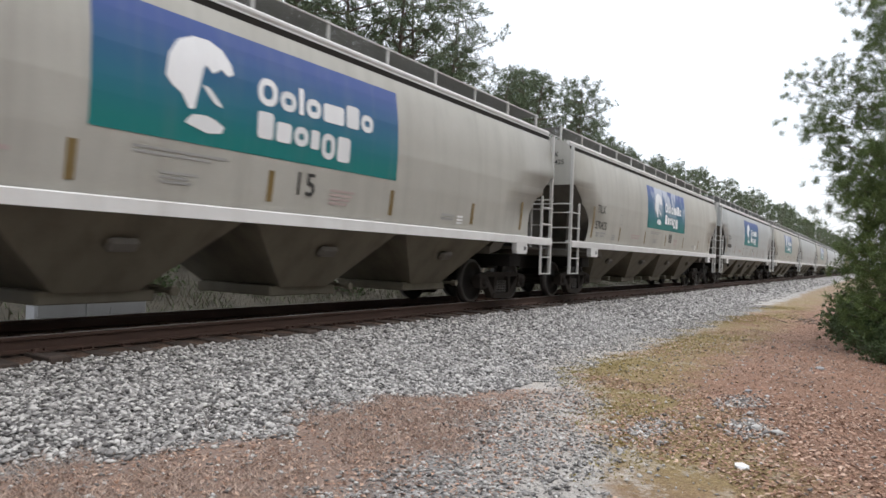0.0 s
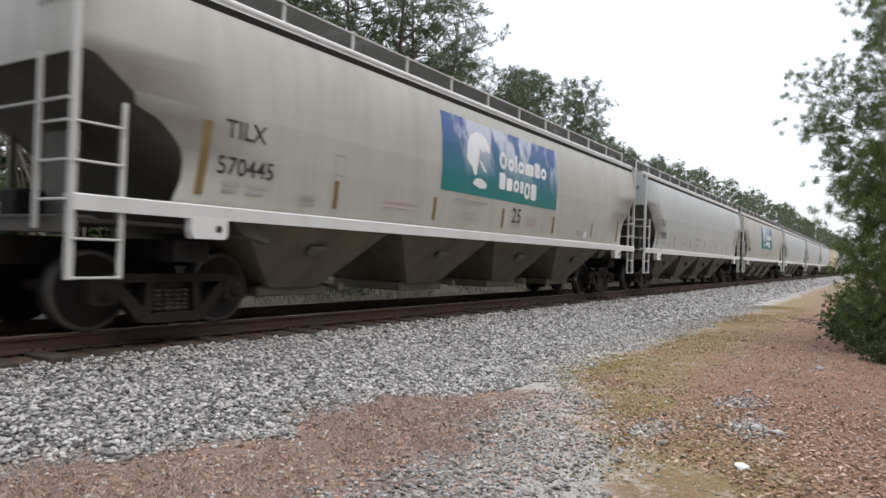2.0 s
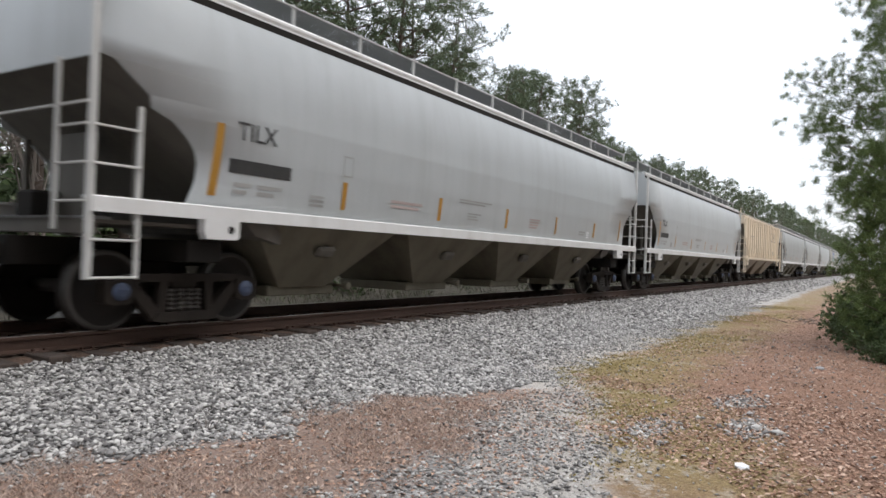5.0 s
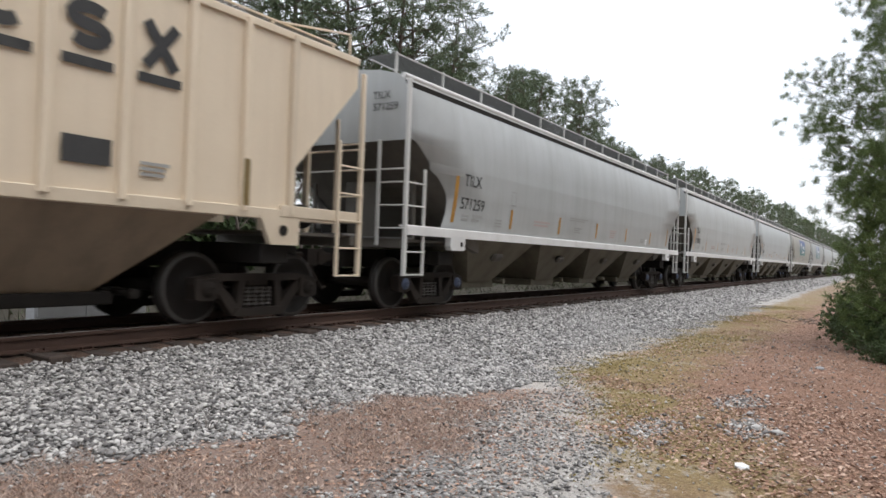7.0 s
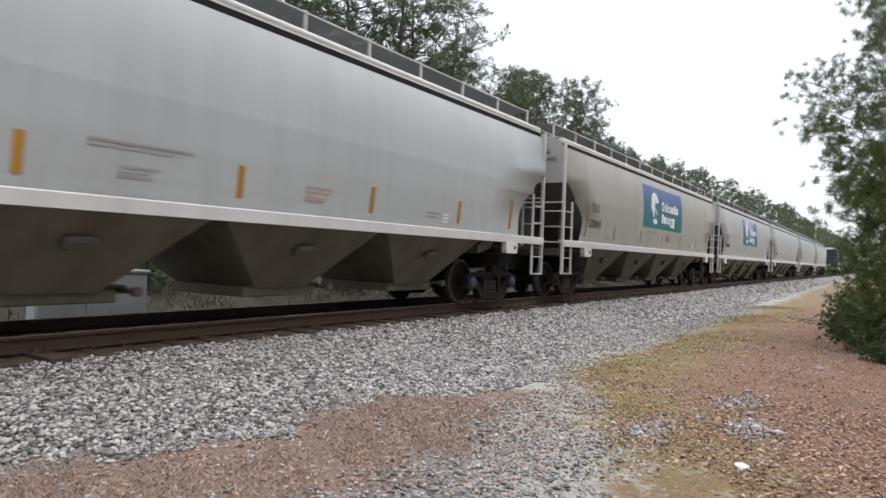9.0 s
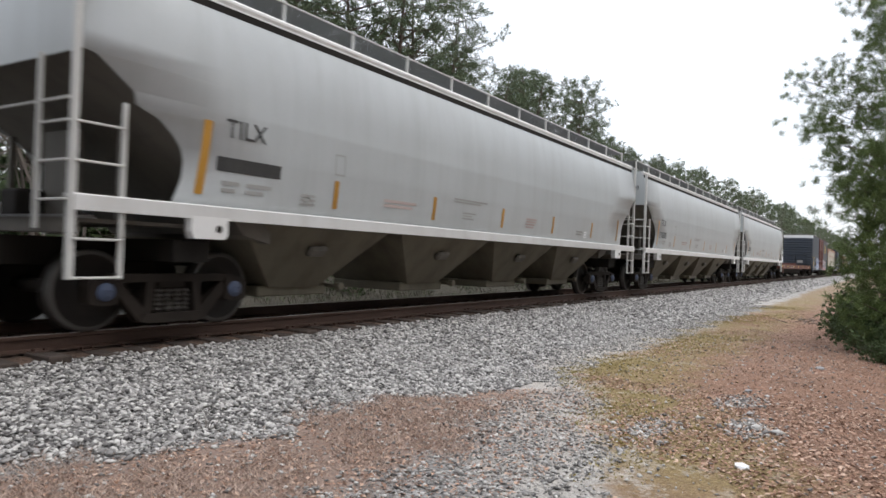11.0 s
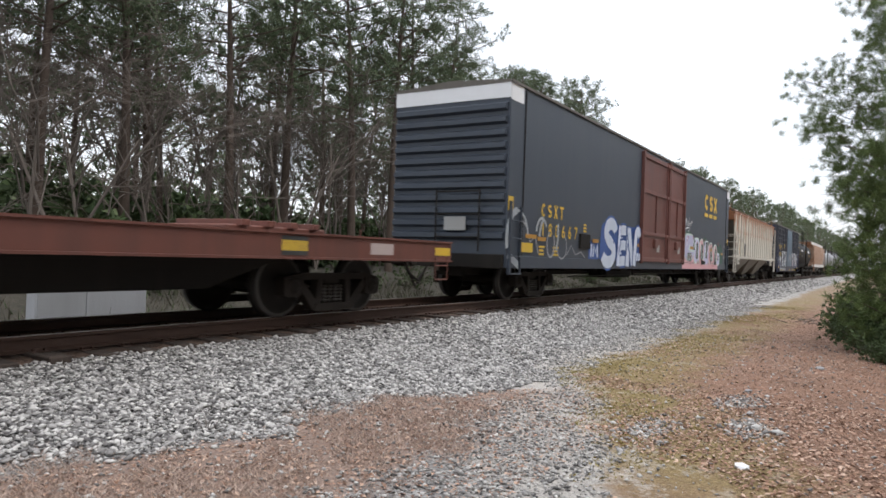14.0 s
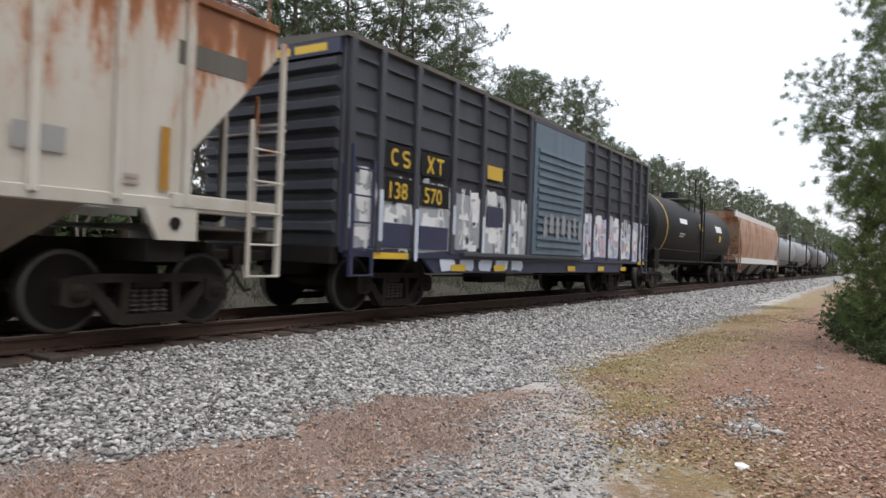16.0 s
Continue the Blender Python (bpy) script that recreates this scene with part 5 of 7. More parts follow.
    for x in (5.1, 8.95, 23.0):
        side_patch("reflector", x, x + 0.45, 1.48, 1.58, fy, YELLOW, car, 0.034, 1, 1)
    # sprayed pieces
    def fat(pts, width, fill_m, line_m, off):
        """A fat sprayed stroke with its outline."""
        scrawl(car, pts, width + 0.13, fy, line_m, off)
        scrawl(car, pts, width, fy, fill_m, off + 0.006)

    # tall white letters with blue outlines
    blob("graffiti", rounded(7.65, 1.46, 3.75, 1.25, 0.3, 7, 0.05, random.Random(2)), fy, GRAF_B, car, 0.006)
    fat(arc_pts(6.66, 1.82, 0.42, 0.26, 10, 265, 12) + arc_pts(6.45, 1.24, 0.50, 0.29, 80, -160, 12), 0.36, GRAF_W, GRAF_B, 0.009)
    fat([(7.42, 0.84), (7.47, 1.5), (7.55, 2.06)], 0.40, GRAF_W, GRAF_B, 0.016)
    for z in (0.98, 1.46, 1.92):
        fat([(7.5, z), (7.75, z + 0.03), (8.0, z + 0.02)], 0.30, GRAF_W, GRAF_B, 0.023)
    fat([(8.18, 0.84), (8.24, 1.5), (8.30, 2.04)], 0.34, GRAF_W, GRAF_B, 0.030)
    fat([(8.3, 1.9), (8.5, 1.4), (8.72, 0.9)], 0.32, GRAF_W, GRAF_B, 0.037)
    fat([(8.85, 0.86), (8.92, 1.5), (9.0, 1.92)] + arc_pts(9.18, 1.76, 0.2, 0.22, 130, 10, 5), 0.30, GRAF_W, GRAF_B, 0.044)
    for x, z, w in ((7.28, 1.2, 0.05), (8.0, 1.2, 0.05), (8.62, 1.35, 0.04), (6.75, 1.5, 0.05)):
        scrawl(car, [(x, z), (x + 0.05, z + 0.22), (x + 0.16, z + 0.36)], w, fy, GRAF_B, 0.057)
    side_patch("graffiti", 4.86, 5.66, 1.02, 1.50, fy, GRAF_B, car, 0.0075, 1, 1)
    for pts in ([(5.02, 1.08), (5.05, 1.26), (5.07, 1.44)], [(5.2, 1.08), (5.24, 1.42), (5.38, 1.2), (5.50, 1.42), (5.54, 1.08)]):
        scrawl(car, pts, 0.10, fy, GRAF_W, 0.018)
    throw_up(car, 9.0, 9.45, 1.0, 1.3, 2, GRAF_W, GRAF_B, fy, 6, 0.05)
    rng = random.Random(31)
    before = set(car.children)
    # the wide piece beyond the doors: dark green haze, pink ground, lilac and pink letters edged in white, striped shadows
    cloud = [(15.65, 0.9)] + [(15.7 + 0.42 * k, 2.22 + 0.22 * math.sin(k * 0.8) + rng.uniform(-0.08, 0.08) - 0.028 * k) for k in range(20)] + [(23.9, 1.0)]
    blob("graffiti", cloud, fy, GRAF_D2, car, 0.006)
    blob("graffiti", [(15.6, 1.04), (15.6, 1.5), (17.5, 1.38), (19.0, 1.55), (20.5, 1.36), (22.3, 1.44), (22.9, 1.04)], fy, GRAF_P, car, 0.0085)
    side_patch("graffiti", 15.6, 22.6, 0.78, 1.02, lambda z: -1.512, GRAF_P, car, 0.006, 1, 1)

    def letter(cx, cz, w, h, fill_m, k, r=0.45):
        g = blob("graffiti", rounded(cx, cz, w + 0.14, h + 0.12, r, 7, 0.04, rng), fy, GRAF_G, car, 0.011 + 0.007 * (k % 2))
        blob("graffiti_fill", rounded(cx, cz, w, h, r, 7, 0.05, rng), fy, fill_m, g, 0.014 + 0.007 * (k % 2))
        return g

    def hatch(cx, cz, w, h, g, lean=0.35):
        """A dark shadow crossed by white slanting stripes."""
        blob("graffiti_fill", rounded(cx, cz, w, h, 0.35, 6, 0.06, rng), fy, INK, g, 0.028)
        count = max(3, int(w / 0.12))
        for j in range(count):
            x = cx - w / 2 + (j + 0.5) * w / count
            hh = 0.42 * h
            blob("graffiti_stroke", [(x - 0.025 - lean * hh, cz - hh), (x + 0.025 - lean * hh, cz - hh), (x + 0.025 + lean * hh, cz + hh), (x - 0.025 + lean * hh, cz + hh)], fy, GRAF_G, g, 0.032)

    plan = ((16.75, 1.68, 1.75, 0.98, GRAF_L, 0.5), (18.05, 1.56, 0.85, 0.98, GRAF_L, 0.3), (19.0, 1.52, 0.95, 1.05, GRAF_P, 0.45), (20.0, 1.50, 0.85, 1.0, GRAF_L, 0.3), (20.95, 1.48, 1.0, 0.92, GRAF_P, 0.5), (21.95, 1.44, 0.9, 0.88, GRAF_P, 0.45), (22.65, 1.25, 0.7, 0.5, GRAF_L, 0.4))
    for k, (cx, cz, w, h, m, r) in enumerate(plan):
        g = letter(cx, cz, w, h, m, k, r)
        if k == 0:
            hatch(16.75, 1.26, 0.85, 0.34, g, -0.3)
            blob("graffiti_fill", [(16.5, 1.58), (16.75, 1.80), (17.05, 1.60), (17.5, 1.56), (17.45, 1.50), (16.9, 1.50)], fy, GRAF_G, g, 0.024)
            hatch(17.55, 1.80, 0.3, 0.45, g, -0.3)
        elif k == 3:
            hatch(20.0, 1.62, 0.45, 0.75, g, 0.4)
            blob("graffiti_fill", rounded(20.25, 1.3, 0.3, 0.6, 0.4, 5), fy, GRAF_L, g, 0.038)
        elif k != 6:
            hatch(cx + 0.06, cz - 0.02, w * 0.52, h * 0.7, g, -0.3)
        else:
            side_patch("graffiti_fill", cx - 0.2, cx + 0.1, 1.2, 1.42, fy, INK, g, 0.03, 1, 1)
        blob("graffiti_stroke", rounded(cx - w * 0.3, cz + h * 0.22, 0.07, h * 0.35, 0.5, 5), fy, WHITE, g, 0.040)
    for k in range(34):
        x = 15.7 + 0.225 * k + rng.uniform(-0.08, 0.08)
        z = rng.choice((1.08, 1.35, 2.0, 2.08)) - 0.02 * (x - 16) + rng.uniform(-0.1, 0.1)
        blob("graffiti_dot", rounded(x, z, 0.09, 0.11, 0.45), fy, GRAF_R if k % 5 < 2 or x < 17.5 else INK, car, 0.046)
    for x in (16.75, 20.55):
        side_patch("reflector", x, x + 0.55, 1.60, 1.71, fy, YELLOW, car, 0.052, 1, 1)
    for x, w in ((18.9, 0.75), (21.7, 0.4)):
        side_patch("worn_patch", x, x + w, 0.98, 1.14, fy, BLACK, car, 0.05, 1, 1)
    # a loose white tag, not to be read
    scrawl(car, [(15.9, 2.62), (16.05, 2.8), (16.2, 2.72), (16.0, 2.55), (16.1, 2.85), (16.22, 2.5), (16.32, 2.7), (16.4, 2.52), (16.5, 2.72), (16.55, 2.5), (16.6, 2.9), (16.68, 2.52), (16.8, 2.66), (16.9, 2.54), (17.0, 2.74), (17.15, 2.7)], 0.04, fy, WHITE, 0.012)
    scrawl(car, [(16.0, 2.4), (16.4, 2.46), (16.75, 2.42), (16.45, 2.3)], 0.04, fy, WHITE, 0.017)
    # the whole piece begins close to the door post
    for o in set(car.children) - before:
        o.location.x -= 0.30
    scrawl(car, arc_pts(0.50, 1.40, 0.50, 0.62, 200, 95), 0.16, fy, GRAF_D)
    scrawl(car, arc_pts(0.50, 1.40, 0.52, 0.62, 95, 10), 0.06, fy, GRAF_D, 0.016)
    scrawl(car, [(0.05, 1.05), (0.35, 0.92), (0.62, 0.80)], 0.16, fy, GRAF_D, 0.016)
    scrawl(car, arc_pts(1.75, 1.55, 0.30, 0.38, 170, 30), 0.07, fy, GRAF_D, 0.018)
    scrawl(car, [(1.62, 1.5), (1.72, 1.8), (1.84, 1.92)], 0.10, fy, GRAF_D, 0.020)
    scrawl(car, [(2.62, 1.2), (2.72, 1.5), (2.70, 1.85)], 0.08, fy, GRAF_D, 0.020)
    scrawl(car, [(0.65, 1.85), (0.95, 1.7), (1.15, 1.35), (1.4, 1.5), (1.6, 1.1)], 0.05, fy, GRAF_V, 0.014)
    scrawl(car, arc_pts(2.3, 1.35, 0.22, 0.32, 120, 400), 0.06, fy, GRAF_V, 0.014)
    scrawl(car, arc_pts(3.0, 1.30, 0.3, 0.3, 160, 420), 0.04, fy, GRAF_V, 0.014)
    scrawl(car, [(3.3, 1.1), (3.6, 1.35), (3.9, 1.12), (4.3, 1.2), (4.6, 1.05)], 0.04, fy, GRAF_V, 0.014)
    scrawl(car, arc_pts(23.9, 1.65, 0.3, 0.35, 90, 420), 0.05, fy, GRAF_V, 0.014)
    add_truck(car, 2.35)
    add_truck(car, L - 2.35)
    add_couplers(car, L)


def small_boxcar():
    L, z0, z1, h = 15.5, 1.05, 4.22, 1.48
    car = rail_car("boxcar", 415.45, "faded blue ribbed boxcar with graffiti and a light blue door", "boxcar")
    body = part("body", box(BM(), 0.0, L, -h, h, z0, z1, 0.02), BOX_GREY, car, "pressed steel side sheets")
    part("roof", long_prism(BM(), [(-h - 0.07, z1 - 0.05), (h + 0.07, z1 - 0.05), (h + 0.07, z1 + 0.02), (0, z1 + 0.10), (-h - 0.07, z1 + 0.02)], -0.05, L + 0.05), GRIME_SHADE, car)
    corrugated_end(0.0, 1, 1.2, 3.95, 9, h, body, BOX_GREY, 0.12)
    corrugated_end(L, -1, 1.2, 3.95, 9, h, body, BOX_GREY, 0.12)
    posts = [0.12, 0.85, 1.85, 3.06, 4.18, 5.30, 6.30, 9.62, 10.4, 11.6, 12.7, 13.84, 14.6, 15.38]
    for s in (-1, 1):
        for x in posts:
            part("side_post", box(BM(), x - 0.07, x + 0.07, s * (h + 0.04) - 0.06, s * (h + 0.04) + 0.06, z0 - 0.05, z1 - 0.06, 0.02), BOX_GREY, car)
        for a, b in zip(posts, posts[1:]):
            if a == 6.30:
                continue
            for k in range(8):
                z = z0 + 0.3 + k * 0.37
                bm = prism(BM(), [(a + 0.1, z - 0.03), (b - 0.1, z - 0.03), (b - 0.1, z + 0.02), (a + 0.1, z + 0.02)], s * h - 0.045, s * h + 0.045)
                part("sheet_crease", bm, BOX_GREY, car)
        part("side_sill", box(BM(), 0.1, L - 0.1, s * h - 0.05, s * h + 0.05, 0.92, 1.10, 0.01), NAVY, car)
        part("deep_sill", prism(BM(), [(2.1, 1.0), (2.6, 0.66), (L - 2.6, 0.66), (L - 2.1, 1.0)], s * (h - 0.02) - 0.03, s * (h - 0.02) + 0.03), NAVY, car)
        part("corner_base", box(BM(), 0.02, 0.85, s * (h + 0.01) - 0.03, s * (h + 0.01) + 0.03, 0.98, 2.3), NAVY, car)
    door = part("door", box(BM(), 6.44, 9.50, -h - 0.12, -h - 0.02, 1.08, 4.05, 0.01), DOOR_BLUE, car, "light blue sliding door with pressed ribs")
    for k in range(13):
        z = 1.25 + k * 0.18
        part("door_rib", prism(BM(), [(6.6, z), (9.35, z), (9.35, z + 0.09), (6.6, z + 0.09)], -h - 0.16, -h - 0.11), DOOR_BLUE, door)
    part("door_track", box(BM(), 3.4, 9.6, -h - 0.14, -h - 0.02, 0.98, 1.06, 0.01), BOX_GREY, car)
    part("door_track", box(BM(), 6.3, 9.6, -h - 0.12, -h, 4.05, 4.14, 0.01), BOX_GREY, car)
    part("centre_sill", box(BM(), 0.2, L - 0.2, -0.3, 0.3, 0.6, 1.0), UNDER, car)
    bm = BM()
    rod(bm, (3, -1.2, 0.6), (L - 4, -1.2, 0.6), 0.02, 6)
    box(bm, 5.4, 6.6, -0.9, -0.4, 0.42, 0.75, 0.04)
    part("brake_cylinder", bm, UNDER, car)
    fy, py = (lambda z: -h - 0.048), (lambda z: -h - 0.105)
    part("end_band", box(BM(), -0.10, -0.02, -h + 0.03, h - 0.03, 3.92, 4.14), NAVY, car, "blue painted band at the top of the end")
    part("mark", box(BM(), -0.108, -0.10, -0.45, 0.1, 3.97, 4.09), YELLOW_SIGN, car)
    part("mark", box(BM(), -0.108, -0.10, -1.2, -0.55, 3.97, 4.09), YELLOW_SIGN, car)
    # black boards with yellow marks
    for x0, x1, z in ((0.95, 1.75, 2.35), (1.98, 2.9, 2.35), (0.95, 1.75, 1.82), (1.98, 2.9, 1.82), (0.95, 1.75, 1.08), (1.98, 2.9, 1.08)):
        side_patch("mark_board", x0, x1, z, z + 0.40, fy, BLACK if z > 1.5 else NAVY, car, 0.026, 1, 1)
    stroke_marks(car, ("ring", "bend"), 1.10, 2.40, 0.29, 0.24, 0.31, fy, YELLOW_SIGN, 0.05, 0.031)
    stroke_marks(car, ("cross", "tee"), 2.14, 2.40, 0.29, 0.24, 0.31, fy, YELLOW_SIGN, 0.05, 0.031)
    lettering("138", 1.02, 1.88, 0.28, fy, YELLOW_SIGN, car, 0.031)
    lettering("570", 2.08, 1.88, 0.28, fy, YELLOW_SIGN, car, 0.031)
    side_patch("notice", 4.35, 5.0, 2.55, 2.82, fy, YELLOW_SIGN, car, 0.01, 1, 1)
    side_patch("notice", 4.35, 5.05, 1.60, 2.0, fy, NAVY, car, 0.026, 1, 1)
    for x in (0.75, 3.1, 4.75, 8.7, 10.9, 12.9, 14.6):
        end = x in (0.75, 14.6)
        side_patch("reflector", x, x + (0.95 if end else 0.5), 0.90 if end else 0.70, 1.0 if end else 0.82, lambda z: -1.51, YELLOW_SIGN, car, 0.03, 1, 1)
    rng = random.Random(4)
    # ragged white and pinkish sprayed letters, broken by the posts
    for k, (a, b) in enumerate(zip(posts, posts[1:])):
        if a == 6.30:
            continue
        blob("graffiti", rounded((a + b) / 2, 1.62, (b - a - 0.16), rng.uniform(1.05, 1.25), 0.12, 6, 0.06, rng), fy, GRAF_D if a < 6 else GRAF_L, car, 0.005)
        low = 1.12
        for j in range(20):
            w, hh = (b - a - 0.2) * rng.uniform(0.14, 0.42), rng.uniform(0.08, 0.34)
            cx, cz = rng.uniform(a + 0.1 + w / 2, b - 0.1 - w / 2), low + 1.05 * (j + rng.uniform(0, 1)) / 20
            m = rng.choice((WHITE, WHITE, GRAF_D, NAVY) if a < 6 else (WHITE, GRAF_P, GRAF_D, WHITE, NAVY))
            if m is NAVY:
                w, hh = w * 0.35, hh * 0.8
            blob("graffiti", rounded(cx, cz, w, hh, 0.2, 4, 0.3, rng), fy, m, car, 0.007 + 0.0007 * j)
        for j in range(3):
            x = rng.uniform(a + 0.14, b - 0.14)
            scrawl(car, [(x, 2.25), (x + rng.uniform(-0.1, 0.1), 1.9), (x + rng.uniform(-0.12, 0.12), 1.55), (x + rng.uniform(-0.05, 0.05), 1.2)], 0.035, fy, WHITE, 0.0225 + 0.0005 * j)
        blob("graffiti", rounded(a, 1.5 + rng.uniform(-0.2, 0.2), 0.10, rng.uniform(0.5, 0.9), 0.4, 4), py, GRAF_W, car, 0.006)
    for k in range(5):
        blob("graffiti", rounded(3.0 + k * 0.72, 0.83, 0.5, 0.24, 0.3, 5, 0.2, rng), lambda z: -1.50, GRAF_W, car, 0.012)
    for k in range(7):
        blob("graffiti", rounded(7.0 + k * 0.36, 1.72 + 0.08 * (k % 2), 0.2, 0.5, 0.4, 4, 0.2, rng), lambda z: -h - 0.165, GRAF_V, door, 0.004)
    for x, d in ((0.0, 1), (L, -1)):
        ladder(car, x + d * 0.14, 0.62, 2.6, 2.4, 0.4, d * 0.5, -1.60, False, NAVY)
        part("end_sill", box(BM(), x - 0.1, x + 0.1, -1.4, 1.4, 0.8, 1.08, 0.02), UNDER, car)
    add_truck(car, 2.0)
    add_truck(car, L - 2.0)
    add_couplers(car, L)


def flatcar():
    L = 25.5
    car = rail_car("flatcar", 343.55, "empty rusty red flatcar with yellow reflectors", "flatcar")
    fy = lambda z: -1.5
    part("deck", box(BM(), 0.0, L, -1.46, 1.46, 1.10, 1.20), TIE, car, "dark timber deck")
    for s in (-1, 1):
        bm = long_prism(BM(), [(s * a, c) for a, c in ((1.36, 1.235), (1.53, 1.235), (1.53, 1.205), (1.50, 1.20), (1.50, 0.90), (1.53, 0.895), (1.53, 0.865), (1.36, 0.865))], 0, L)
        part("side_sill", bm, FLAT_RED, car, "rust red channel sill")
    part("centre_sill", prism(BM(), [(0.5, 0.95), (3.6, 0.90), (5.0, 0.45), (L - 5.0, 0.45), (L - 3.6, 0.90), (L - 0.5, 0.95)], -0.9, 0.9), UNDER, car, "deep dark fish-belly sill")
    for x in (2.05, L - 4.1):
        bm = BM()
        box(bm, x, x + 2.1, -0.2, 1.2, 1.20, 1.34, 0.02)
        for k in range(4):
            box(bm, x + 0.2 + 0.5 * k, x + 0.35 + 0.5 * k, -0.3, 1.25, 1.32, 1.42, 0.01)
        part("hitch_stand", bm, FLAT_RED, car)
    for x, d in ((0, 1), (L, -1)):
        part("end_sill", box(BM(), x - 0.08, x + 0.08, -1.45, 1.45, 0.86, 1.24, 0.02), FLAT_RED, car)
        bm = BM()
        rod(bm, (x - d * 0.3, 0.9, 1.0), (x - d * 0.3, 0.9, 1.45), 0.02, 6)
        for z in (0.55, 0.8):
            rod(bm, (x + d * 0.15, -1.52, z), (x + d * 0.55, -1.52, z), 0.014, 6)
        for q in (0.15, 0.55):
            rod(bm, (x + d * q, -1.52, 0.55), (x + d * q, -1.52, 0.95), 0.014, 6)
        part("grab_iron", bm, FLAT_RED, car)
        bm = BM()
        pts = [(x + d * 0.3, -0.6, 0.85), (x + d * 0.0, -0.6, 0.6), (x - d * 0.4, -0.5, 0.48), (x - d * 0.7, -0.4, 0.62)]
        for a, b in zip(pts, pts[1:]):
            rod(bm, a, b, 0.025, 6)
        part("air_hose", bm, UNDER, car)
    for x in (0.02, 3.75, 8.45, 12.6, 16.9, 21.2, L - 0.55):
        side_patch("reflector", x, x + 0.5, 0.98, 1.12, fy, YELLOW_SIGN, car, 0.008, 1, 1)
    side_patch("worn_patch", 1.05, 1.6, 0.98, 1.14, fy, INK_RED, car, 0.008, 1, 1)
    side_patch("worn_patch", L - 2.4, L - 1.8, 0.96, 1.14, fy, INK_RED, car, 0.008, 1, 1)
    side_patch("data_plate", L - 4.3, L - 3.8, 0.92, 1.18, fy, INK, car, 0.008, 1, 1)
    stroke_marks(car, ("ring", "bend", "cross", "tee"), 4.62, 0.94, 0.22, 0.2, 0.26, fy, FADED, 0.05, 0.008)
    lettering("600043", 5.7, 0.94, 0.22, fy, FADED, car, 0.008, 1.15)
    lettering("R", 7.02, 0.92, 0.25, fy, WHITE, car, 0.008)
    for x in (5.98, 6.02, 6.75, 7.75):
        blob("worn_patch", rounded(x, 1.03, 0.16, 0.22, 0.45, 5, 0.2, random.Random(int(x * 100))), fy, UNDER, car, 0.012)
    side_patch("worn_patch", 7.6, 8.3, 0.92, 1.12, fy, INK_RED, car, 0.008, 1, 1)
    add_truck(car, 2.75)
    add_truck(car, L - 2.75)
    add_couplers(car, L)


